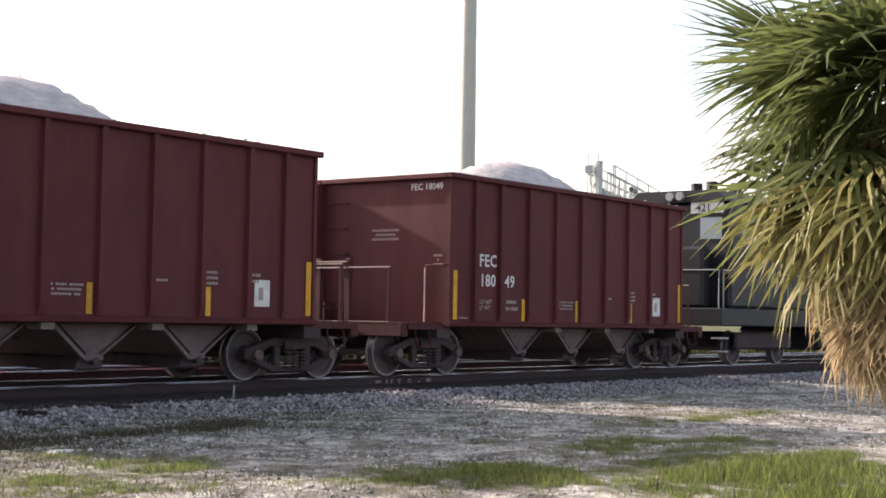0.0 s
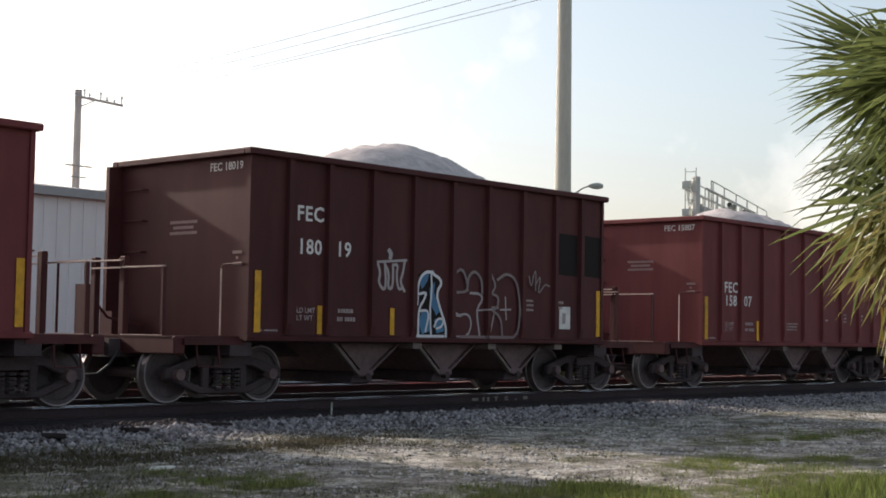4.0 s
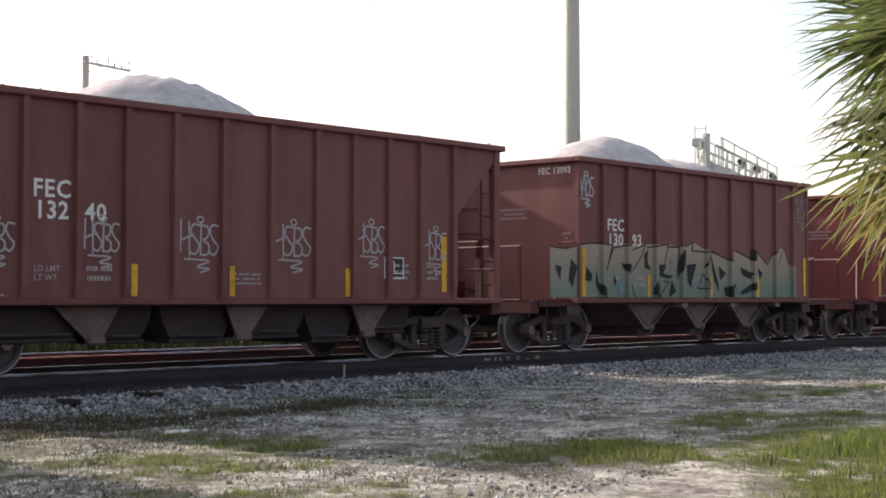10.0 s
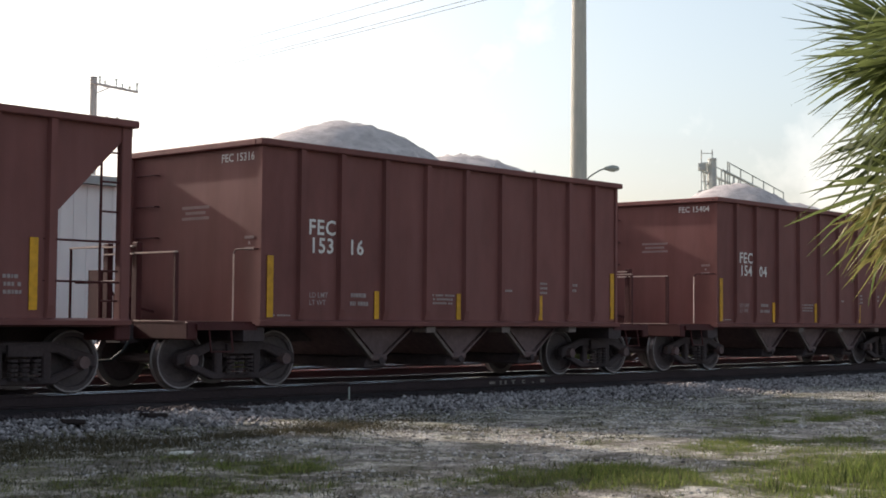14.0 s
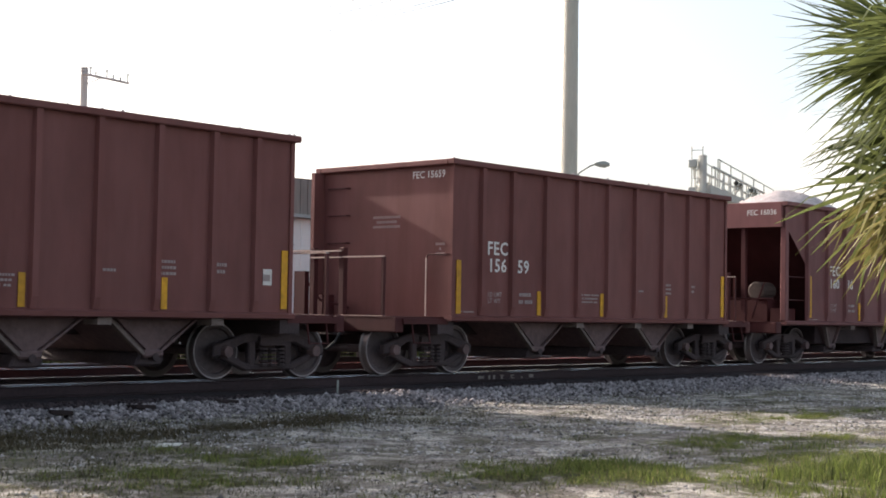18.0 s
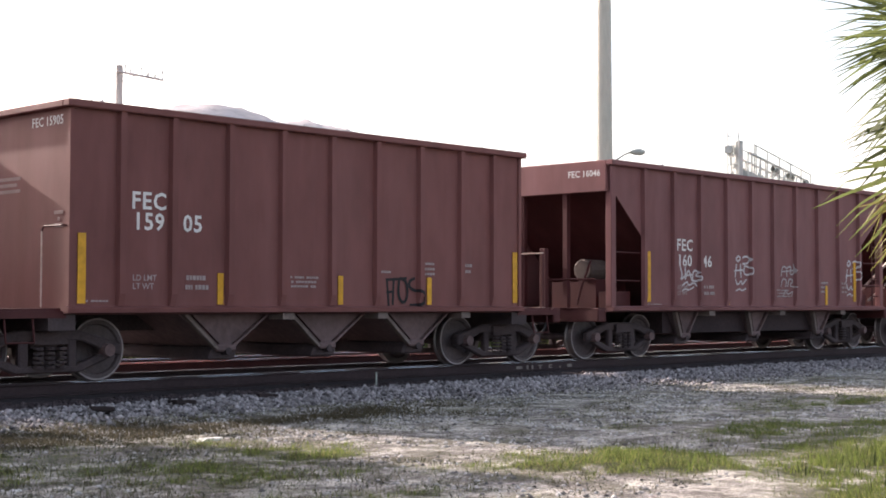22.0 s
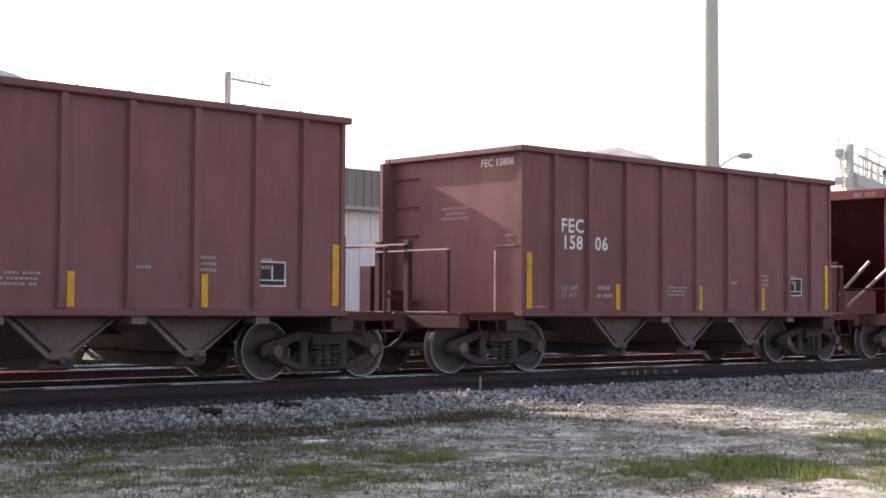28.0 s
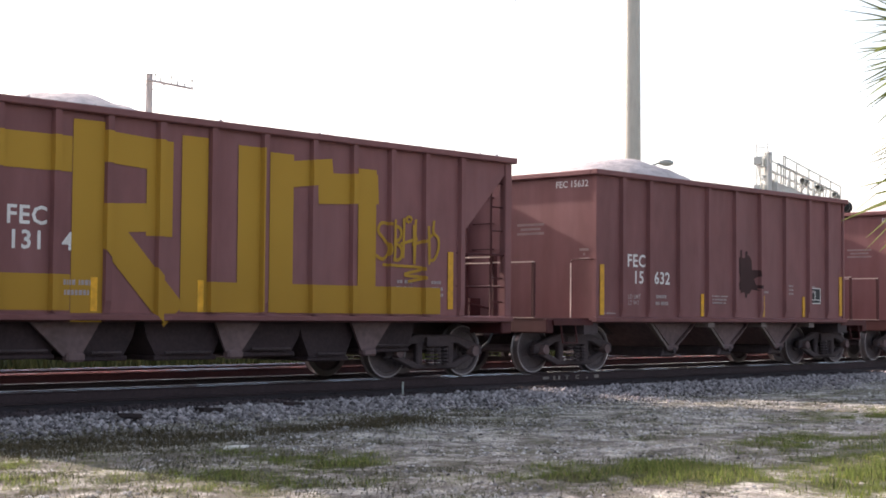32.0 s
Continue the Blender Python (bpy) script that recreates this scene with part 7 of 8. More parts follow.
art("line", OUTW, 0.05, [(0.34, 2.22), (0.15, 1.82), (0.14, 1.4), (0.31, 1.23), (0.47, 1.45), (0.49, 1.87), (0.34, 2.22)])
art("line", OUTW, 0.045, [(0.13, 1.82), (0.06, 1.59), (0.14, 1.36)])
art("line", OUTW, 0.05, [(-0.16, 1.21), (-0.04, 1.03)])
art("line", OUTW, 0.06, [(0.77, 2.19), (1.05, 2.39), (1.45, 2.18), (1.08, 1.4), (1.62, 1.59), (1.85, 1.82), (2.13, 1.24), (1.89, 1.03)])
art("line", OUTW, 0.05, [(1.61, 1.63), (1.6, 1.03)])
art("line", OUTW, 0.05, [(1.05, 2.39), (0.82, 2.0)])
art("line", OUTW, 0.05, [(-2.17, 1.03), (0.08, 1.03), (1.89, 1.03)])
spray(c, B_)
for x, z, lines in ((2.28, 2.14, ("O", "NOT", "NEW TO", "THIS")), (3.12, 2.20, ("O,", "WERE", "TRUE", "2 THIS"))):
    for k, words in enumerate(lines):
        m = text_mesh(words, 0.23, "tag_words", TAGW, bold=0.0)
        m.transform(Matrix.Translation((x + 0.03 * k, 0, z - 0.19 * k)))
        drape(c, "tag", m, B_, 0.006, TAGW, "white hand-lettered words")
    drape(c, "tag", flat(ribbon([(x + 0.15, z - 0.66), (x + 0.45, z - 0.70), (x + 0.5, z - 0.75), (x + 0.75, z - 0.64)], 0.03)), B_, 0.006, TAGW, "white underline")
tag(c, B_, (-3.58, 1.8, -2.9, 1.3), 92, TAGF, 0.035, 4)
c = cars[24]
art("round", TAGW, 0.04, [(-3.19, 1.8), (-3.12, 1.62), (-3.2, 1.54), (-3.01, 1.62), (-3.03, 1.79)])
art("round", TAGW, 0.04, [(-3.02, 1.56), (-2.9, 1.78), (-2.79, 1.54)])
art("line", TAGW, 0.035, [(-2.98, 1.63), (-2.79, 1.65)])
art("round", TAGW, 0.04, [(-2.76, 1.54), (-2.74, 1.75), (-2.53, 1.71), (-2.67, 1.63), (-2.49, 1.61), (-2.57, 1.52), (-2.76, 1.53)])
art("round", TAGW, 0.035, [(-3.13, 1.43), (-2.94, 1.52), (-2.91, 1.42), (-2.72, 1.5), (-2.6, 1.42)])
art("round", TAGW, 0.03, [(-3.14, 1.32), (-3.02, 1.37), (-2.91, 1.33), (-2.72, 1.4)])
art("round", TAGW, 0.04, [(-1.11, 2.02), (-1.04, 2.08), (-0.93, 2.03), (-1.03, 1.95), (-1.11, 2.0)])
art("round", TAGW, 0.04, [(-0.85, 2.04), (-0.72, 2.08), (-0.57, 2.03), (-0.65, 1.92), (-0.85, 1.91)])
art("line", TAGW, 0.038, [(-1.11, 1.89), (-1.16, 1.63)])
art("line", TAGW, 0.038, [(-0.95, 1.9), (-0.93, 1.63)])
art("line", TAGW, 0.036, [(-1.18, 1.76), (-0.85, 1.78)])
art("round", TAGW, 0.04, [(-0.79, 1.87), (-0.82, 1.68), (-0.56, 1.68), (-0.52, 1.83), (-0.79, 1.87)])
art("round", TAGW, 0.036, [(-1.14, 1.57), (-1.06, 1.44), (-0.92, 1.57), (-0.89, 1.45), (-0.72, 1.58)])
art("round", TAGW, 0.032, [(-1.12, 1.34), (-0.96, 1.39), (-0.92, 1.33), (-0.73, 1.39)])
art("round", TAGW, 0.04, [(3.77, 2.01), (3.82, 2.09), (3.94, 2.03), (3.83, 1.94), (3.76, 1.99)])
art("round", TAGW, 0.04, [(4.02, 2.04), (4.16, 2.09), (4.31, 2.03), (4.22, 1.9), (4.02, 1.9)])
art("line", TAGW, 0.038, [(3.75, 1.87), (3.69, 1.58)])
art("line", TAGW, 0.038, [(3.92, 1.89), (3.93, 1.58)])
art("line", TAGW, 0.036, [(3.68, 1.72), (4.02, 1.75)])
art("round", TAGW, 0.04, [(4.09, 1.85), (4.05, 1.63), (4.32, 1.64), (4.36, 1.81), (4.09, 1.85)])
art("round", TAGW, 0.036, [(3.73, 1.52), (3.83, 1.36), (3.95, 1.51), (3.98, 1.37), (4.15, 1.52)])
art("round", TAGW, 0.032, [(3.74, 1.26), (3.91, 1.32), (3.94, 1.24), (4.14, 1.32)])
art("round", TAGM, 0.038, [(0.71, 1.68), (0.75, 1.88), (0.93, 1.89), (0.95, 1.68)])
art("round", TAGM, 0.038, [(0.96, 1.86), (1.15, 1.91), (1.08, 1.71), (1.28, 1.73), (1.24, 1.94)])
art("line", TAGM, 0.03, [(0.71, 1.77), (1.29, 1.81)])
art("round", TAGM, 0.036, [(0.7, 1.45), (0.75, 1.62), (0.95, 1.6), (0.9, 1.45)])
art("round", TAGM, 0.036, [(0.99, 1.45), (1.04, 1.63), (1.24, 1.59), (1.06, 1.46), (1.29, 1.44)])
art("round", TAGM, 0.03, [(0.79, 1.23), (0.9, 1.39), (0.98, 1.25), (1.23, 1.36), (1.14, 1.23)])
spray(c, C_)
c = cars[25]
art("line", TAGK, 0.045, [(1.29, 1.03), (1.25, 1.44)])
art("line", TAGK, 0.045, [(1.24, 1.43), (1.68, 1.46)])
art("line", TAGK, 0.04, [(1.25, 1.24), (1.4, 1.24)])
art("line", TAGK, 0.045, [(1.4, 1.44), (1.38, 1.05)])
art("round", TAGK, 0.05, [(1.52, 1.45), (1.49, 1.19), (1.6, 1.05), (1.71, 1.15), (1.69, 1.41), (1.55, 1.46)])
art("round", TAGK, 0.05, [(1.86, 1.46), (1.73, 1.41), (1.77, 1.28), (2.04, 1.25), (2.07, 1.1), (1.94, 1.03), (1.77, 1.03)])
spray(c, A_)
c = cars[26]
art("round", TAGW, 0.045, [(0.62, 2.02), (0.72, 2.0), (0.71, 1.81), (0.68, 1.64)])
art("round", TAGW, 0.045, [(0.71, 1.83), (0.81, 1.85), (0.72, 1.75), (0.82, 1.64)])
art("round", TAGW, 0.05, [(0.86, 1.94), (0.94, 2.03), (1.01, 1.95), (0.94, 1.88), (0.86, 1.94)])
art("round", TAGW, 0.045, [(0.85, 1.8), (0.88, 1.64), (0.94, 1.8), (0.97, 1.64), (1.04, 1.8)])
art("round", TAGW, 0.045, [(1.06, 1.65), (1.05, 1.8), (1.21, 1.84), (1.23, 1.74), (1.07, 1.73), (1.27, 1.66)])
art("line", TAGW, 0.05, [(0.81, 1.69), (1.2, 1.73)])
art("round", TAGW, 0.03, [(0.81, 1.54), (0.91, 1.57), (1.02, 1.55)])
art("round", TAGW, 0.045, [(1.54, 2.02), (1.64, 2.01), (1.62, 1.81), (1.6, 1.63)])
art("round", TAGW, 0.045, [(1.62, 1.83), (1.72, 1.85), (1.64, 1.75), (1.73, 1.63)])
art("round", TAGW, 0.05, [(1.77, 1.94), (1.84, 2.03), (1.91, 1.96), (1.84, 1.88), (1.77, 1.94)])
art("round", TAGW, 0.045, [(1.76, 1.8), (1.78, 1.63), (1.84, 1.8), (1.87, 1.63), (1.93, 1.8)])
art("round", TAGW, 0.045, [(1.95, 1.64), (1.95, 1.8), (2.1, 1.84), (2.12, 1.73), (1.96, 1.73), (2.15, 1.65)])
art("line", TAGW, 0.05, [(1.72, 1.69), (2.09, 1.72)])
art("round", TAGW, 0.03, [(1.72, 1.53), (1.81, 1.57), (1.92, 1.54)])
art("round", TAGW, 0.045, [(-0.24, 2.01), (-0.14, 1.99), (-0.15, 1.8), (-0.18, 1.63)])
art("round", TAGW, 0.045, [(-0.15, 1.82), (-0.05, 1.84), (-0.14, 1.74), (-0.04, 1.63)])
art("round", TAGW, 0.05, [(0.0, 1.93), (0.08, 2.02), (0.15, 1.94), (0.08, 1.87), (0.0, 1.93)])
art("round", TAGW, 0.045, [(-0.01, 1.79), (0.02, 1.63), (0.08, 1.79), (0.11, 1.63), (0.18, 1.79)])
art("round", TAGW, 0.045, [(0.2, 1.64), (0.19, 1.79), (0.35, 1.83), (0.37, 1.73), (0.21, 1.72), (0.41, 1.65)])
art("line", TAGW, 0.05, [(-0.05, 1.68), (0.34, 1.72)])
art("round", TAGW, 0.03, [(-0.05, 1.53), (0.05, 1.56), (0.16, 1.54)])
art("round", TAGW, 0.045, [(-1.1, 1.99), (-1.0, 1.97), (-1.01, 1.78), (-1.04, 1.61)])
art("round", TAGW, 0.045, [(-1.01, 1.8), (-0.91, 1.82), (-1.0, 1.72), (-0.9, 1.61)])
art("round", TAGW, 0.05, [(-0.86, 1.91), (-0.78, 2.0), (-0.71, 1.92), (-0.78, 1.85), (-0.86, 1.91)])
art("round", TAGW, 0.045, [(-0.87, 1.77), (-0.84, 1.61), (-0.78, 1.77), (-0.75, 1.61), (-0.68, 1.77)])
art("round", TAGW, 0.045, [(-0.66, 1.62), (-0.67, 1.77), (-0.51, 1.81), (-0.49, 1.71), (-0.65, 1.7), (-0.45, 1.63)])
art("line", TAGW, 0.05, [(-0.91, 1.66), (-0.52, 1.7)])
art("round", TAGW, 0.03, [(-0.91, 1.51), (-0.81, 1.54), (-0.7, 1.52)])
spray(c, B_)
c = cars[28]
wild(c, A_, (-3.6, 1.92, 3.5, 1.03), 8, 131, PINKP, PAINTS["dark"], None, 0.1, 0.2)
c = cars[29]
art("fill", TAGW, 0, [(-1.7, 1.7), (-1.48, 1.8), (-1.17, 1.82), (-1.14, 1.68), (-1.46, 1.52), (-1.13, 1.42), (-1.1, 1.2), (-1.25, 1.03), (-1.61, 1.03), (-1.72, 1.2), (-1.47, 1.24), (-1.38, 1.34), (-1.69, 1.45)])
spray(c, A_)
for i, x in enumerate((0.25, 1.25, 2.15)):
    tag(c, A_, (x, 1.5, x + 0.5, 1.1), 140, TAGW, 0.04, 3)
c = cars[34]
art("round", TAGP, 0.07, [(-1.76, 1.52), (-1.6, 1.7), (-1.34, 1.71), (-1.24, 1.57), (-1.39, 1.48), (-1.65, 1.48), (-1.7, 1.29), (-1.55, 1.13), (-1.65, 1.03)])
art("line", TAGM, 0.06, [(-1.6, 1.25), (-0.91, 1.32)])
art("line", TAGM, 0.05, [(-1.29, 1.38), (-1.28, 1.17)])
art("round", TAGP, 0.06, [(-1.16, 1.03), (-1.13, 1.63), (-0.92, 1.72)])
art("round", TAGP, 0.06, [(-0.7, 1.7), (-0.48, 1.45), (-0.42, 1.17), (-0.62, 1.03)])
art("round", TAGP, 0.06, [(-0.53, 1.58), (-0.2, 1.74), (0.14, 1.63), (0.25, 1.46)])
art("round", TAGM, 0.06, [(0.27, 1.67), (0.37, 1.52), (0.54, 1.76), (0.66, 1.43)])
art("round", TAGP, 0.06, [(0.34, 1.04), (0.37, 1.39), (0.66, 1.26), (0.66, 1.04)])
spray(c, A_)
c = cars[35]
art("fill", CHAR, 0, [(0.22, 2.26), (0.4, 2.24), (0.6, 2.31), (0.7, 2.21), (0.72, 2.01), (0.96, 2.01), (0.98, 1.88), (0.79, 1.82), (0.96, 1.58), (0.7, 1.60), (0.6, 1.5), (0.42, 1.53), (0.23, 1.6), (0.27, 1.82), (0.21, 2.02)])
art("line", CHAR, 0.07, [(0.3, 2.38), (0.32, 1.55)])
art("line", CHAR, 0.08, [(0.5, 2.36), (0.48, 1.46)])
art("line", CHAR, 0.06, [(0.15, 1.95), (0.92, 1.93)])
art("line", CHAR, 0.07, [(0.2, 1.70), (1.0, 1.66)])
spray(c, A_)
c = cars[36]
P = []
P += ribbon([(-2.75, 3.05), (-4.6, 3.05)], 0.46) + ribbon([(-4.75, 3.2), (-4.75, 1.1)], 0.44) + ribbon([(-4.6, 1.28), (-2.75, 1.28)], 0.46)
P += ribbon([(-2.35, 3.35), (-2.35, 1.06)], 0.46) + ribbon([(-2.2, 3.2), (-1.3, 3.15)], 0.42) + ribbon([(-1.25, 3.2), (-1.25, 2.2)], 0.42) + ribbon([(-1.4, 2.3), (-2.2, 2.25)], 0.38) + ribbon([(-2.1, 2.15), (-1.1, 1.1)], 0.44)
P += ribbon([(-0.68, 3.3), (-0.68, 1.2)], 0.44) + ribbon([(0.28, 3.25), (0.28, 1.2)], 0.44) + ribbon([(-0.7, 1.25), (0.3, 1.25)], 0.42)
P += ribbon([(0.85, 3.2), (0.85, 1.2)], 0.44) + ribbon([(2.5, 3.1), (2.5, 1.2)], 0.44) + ribbon([(0.9, 3.05), (1.7, 3.15)], 0.38) + ribbon([(1.7, 2.9), (2.6, 2.95)], 0.46) + ribbon([(0.9, 1.25), (4.0, 1.25)], 0.42)
drape(c, "letter_fill", flat(P), B_, 0.005, MUSTARD, "huge faded mustard block letters")
tag(c, B_, (2.75, 2.5, 4.1, 1.55), 150, MUSTARD, 0.06, 4)
for k, (x0, z1, x1, z0) in enumerate(((-1.3, 2.6, 0.2, 1.1), (0.8, 2.3, 2.2, 1.05))):
    cloud(cars[3], B_, (x0, z1, x1, z0), 5 + k, SMEAR, 0.0015, 24, 0.15)


# ---- cars to their full width ----
GEAR = ("side_frame", "spring", "bolster_end", "bearing_cap", "bolster.", "wheel", "centre_sill", "coupler", "air_hose")
WIDE, ASIDE = 1.08, 0.065
widened = set()
for car in cars:
    for o in car.children_recursive:
        if o.name.startswith(GEAR) or o.name == "bolster":
            continue
        if o.matrix_basis != Matrix.Identity(4):
            o.location.y = o.location.y * WIDE + ASIDE
        elif o.data.name not in widened:
            widened.add(o.data.name)
            o.data.transform(Matrix.Translation((0, ASIDE, 0)) @ Matrix.Diagonal((1, WIDE, 1, 1)))


# ---- locomotive at the head ----
def locomotive():
    lo = tagged(new("locomotive"), "dark blue diesel locomotive with grey cab and number boards", "locomotive")
    bevel(part("frame", Mesh().box(-9.0, 9.0, -1.5, 1.5, 1.0, 1.45), LOCO, lo), 0.03)
    bevel(part("hood", Mesh().box(-6.0, 8.0, -0.95, 0.95, 1.45, 4.1), LOCO, lo), 0.08)
    cab = bevel(part("cab", Mesh().box(-8.5, -6.0, -1.5, 1.5, 1.45, 4.15), LOCO, lo), 0.08)
    part("cab_roof", Mesh().prism_x([(-1.5, 4.15), (1.5, 4.15), (1.1, 4.45), (-1.1, 4.45)], -8.6, -5.9), LOCO, cab)
    for y in (-0.95, 0.95):
        part("cab_window", Mesh().box(-8.52, -8.5, y - 0.3, y + 0.3, 3.2, 3.75), GLASS, cab)
    part("side_window", Mesh().box(-7.9, -6.9, -1.52, -1.5, 3.2, 3.75), GLASS, cab)
    bevel(part("nose", Mesh().box(-8.95, -8.5, -0.95, 0.95, 1.45, 3.0), LOCO, lo), 0.08)
    for y in (-0.85, 0.85):
        nb = part("number_board", Mesh().box(-8.56, -8.50, y - 0.45, y + 0.45, 3.86, 4.14), WHITE, cab)
        t = part("numerals", text_mesh("421", 0.28, "numerals", BLACK), None, nb)
        t.matrix_local = pose(-8.565, y + 0.3, 3.9, 0, 0, -90)
    for y in (-0.14, 0.14):
        part("headlight", Mesh().tube((-8.72, y, 4.3), (-8.5, y, 4.3), 0.11, seg=14), LOCOL, cab)
    for k, (x, y) in enumerate(((-7.6, -0.5), (-7.3, 0.1), (-7.0, -0.9))):
        part("roof_horn", Mesh().tube((x, y, 4.4), (x, y, 4.75), 0.14, 0.16, seg=10), BLACK, cab)
    hr = Mesh()
    for i in range(10):
        hr.tube((-8.8 + i * 1.9, -1.45, 1.45), (-8.8 + i * 1.9, -1.45, 2.4), 0.018)
    hr.tube((-8.8, -1.45, 2.4), (8.3, -1.45, 2.4), 0.018)
    part("handrail", hr, LOCOL, lo)
    part("end_handrail", Mesh().path([(-8.95, -1.4, 1.45), (-8.95, -1.4, 2.4), (-8.95, 1.4, 2.4), (-8.95, 1.4, 1.45)], 0.018), LOCOL, lo)
    for s in (-1, 1):
        st = Mesh()
        for i in range(3):
            st.box(s * 8.75 - 0.2, s * 8.75 + 0.2, -1.48, -1.2, 0.35 + i * 0.33, 0.39 + i * 0.33)
        part("step", st, LOCOL, lo)
    bevel(part("fuel_tank", Mesh().box(-2.4, 2.4, -1.3, 1.3, 0.35, 1.0), LOCO, lo), 0.1)
    for cx in (-5.6, 5.6):
        for y in (-1, 1):
            bevel(part("side_frame", Mesh().box(cx - 1.7, cx + 1.7, min(y * 0.95, y * 1.08), max(y * 0.95, y * 1.08), 0.4, 0.85), STEEL, lo), 0.05)
        for ax in (-1.35, 1.35):
            wheelset(lo, cx + ax)
    part("coupler", Mesh().box(-9.35, -9.0, -0.12, 0.12, 0.72, 0.95), STEEL, lo)
    return lo


loco = locomotive()


# ---- palm ----
def fan_mesh(name, mat, seed, radius, droop, folded, stalk):
    """A fan leaf: petiole and long narrow leaflets with split, drooping tips."""
    r = random.Random(seed)
    m = Mesh()
    pl = stalk * r.uniform(0.85, 1.1)
    pts = [Vector((pl * k / 4, 0, 0.06 * math.sin(k / 4 * 3.1) - droop * 0.10 * (k / 4) ** 2)) for k in range(5)]
    for a, b in zip(pts[:-1], pts[1:]):
        m.tube(a, b, 0.018, 0.014, seg=5, cap=False)
    hub = pts[-1]
    n = 28
    for i in range(n):
        f = i / (n - 1) * 2 - 1
        ang = f * (2.35 if not folded else 1.0) + r.uniform(-0.03, 0.03)
        L = radius * (1.0 - 0.35 * abs(f) ** 2) * r.uniform(0.86, 1.05)
        d = Vector((math.cos(ang), math.sin(ang), 0.10 - 0.25 * abs(f)))
        side = Vector((-math.sin(ang), math.cos(ang), 0))
        w = 0.022 if not folded else 0.016
        prev = None
        tw = r.uniform(-0.5, 0.5)
        for k in range(5):
            s = k / 4
            p = hub + d * (L * s) + Vector((0, 0, -droop * L * s ** 2.2 * r.uniform(0.75, 1.25)))
            ww = w * (0.35 + 1.1 * s if s < 0.5 else 1.8 * (1 - s)) + 0.0015
            sd = side * ww + Vector((0, 0, tw * ww))
            a, b = len(m.v), len(m.v) + 1
            m.v += [tuple(p - sd), tuple(p + sd)]
            if prev is not None:
                m.face((prev[0], prev[1], b, a))
            prev = (a, b)
    return m.data(name, mat)


PALM_X, PALM_Y, PALM_Z = 9.16, 3.24, 2.72


def palm():
    p = tagged(new("fan_palm"), "fan palm with green crown and thick skirt of dry leaves", "palm")
    p.location = (PALM_X, PALM_Y, GROUND_Z)
    h = PALM_Z - GROUND_Z
    tr = Mesh()
    for k in range(14):
        z0, z1 = h * k / 14, h * (k + 1) / 14
        a, b = 1 - k / 14, 1 - (k + 1) / 14  # the trunk leans to its crown
        tr.tube((0.20 * a, -0.48 * a, z0 - 0.03), (0.20 * b, -0.48 * b, z1), 0.18 + 0.03 * (k % 2), 0.15 + 0.02 * (k % 3), seg=12)
    part("trunk", tr, BARK, p, "rough brown trunk")
    r = random.Random(11)
    greens = [fan_mesh("green_frond", FROND, i, r.uniform(0.80, 0.92), 0.15 + 0.07 * i, False, 0.78) for i in range(5)]
    yellows = [fan_mesh("yellowing_frond", YELFROND, 20 + i, 0.72, 0.5, False, 0.66) for i in range(3)]
    dries = [fan_mesh("dry_frond", DRYFROND, 40 + i, r.uniform(0.62, 0.78), 0.45, True, 0.55) for i in range(6)]
    top = h - 0.05
    for i in range(70):
        el = r.uniform(-40, 70) if i % 2 else r.uniform(-25, 30)
        m = part("green_frond", greens[i % 5], None, p)
        m.matrix_local = Matrix.Translation((0, 0, top - 0.05 + r.uniform(-0.25, 0.3))) @ pose(0, 0, 0, r.uniform(-40, 40), -el, i * 137.5 + r.uniform(-15, 15))
    for i in range(52):
        m = part("yellowing_frond", yellows[i % 3], None, p, "yellow drooping frond")
        m.matrix_local = Matrix.Translation((0, 0, top - 0.35 + r.uniform(-0.3, 0.1))) @ pose(0, 0, 0, r.uniform(-40, 40), r.uniform(8, 50), i * 137.5 + r.uniform(-15, 15))
    for i in range(210):
        f = i / 210
        m = part("dry_frond", dries[i % 6], None, p, "dry brown hanging frond")
        m.matrix_local = Matrix.Translation((0, 0, top - 0.2 - 0.78 * f)) @ pose(0, 0, 0, r.uniform(-40, 40), r.uniform(34, 58) + 18 * f, i * 137.5 + r.uniform(-15, 15))
    return p


palm()


# ---- poles, wires, signal cantilever, building ----
def dirn(yaw, dist):
    return dist * math.sin(radians(yaw)), dist * math.cos(radians(yaw))


px, py = dirn(53.13, 70)
cp = tagged(new("street_light_pole"), "tall tapered concrete power pole with a cobra-head street light", "pole")
cp.location = (px, py, GROUND_Z)
part("shaft", Mesh().tube((0, 0, 0), (0, 0, 24), 0.46, 0.31, seg=20), CONCRETE, cp, smooth=False)
ax, ay = 0.50, -0.42
arm = part("lamp_arm", Mesh().path([(0.2, -0.16, 8.1), (0.2 + ax * 0.5, -0.16 + ay * 0.5, 8.42), (0.2 + ax * 1.2, -0.16 + ay * 1.2, 8.72), (0.2 + ax * 1.8, -0.16 + ay * 1.8, 8.86)], 0.04, seg=8), GALV, cp)
lh = Mesh()
b0 = Vector((0.2 + ax * 1.6, -0.16 + ay * 1.6, 8.83))
dv = Vector((ax, ay, 0)).normalized()
for k, (a, r) in enumerate(((0.0, 0.07), (0.25, 0.15), (0.5, 0.17), (0.72, 0.09))):
    if k:
        lh.tube(b0 + dv * pa, b0 + dv * a + Vector((0, 0, 0)), pr_, r, seg=10)
    pa, pr_ = a, r
part("lamp_head", lh, GALV, cp, "grey cobra-head luminaire")

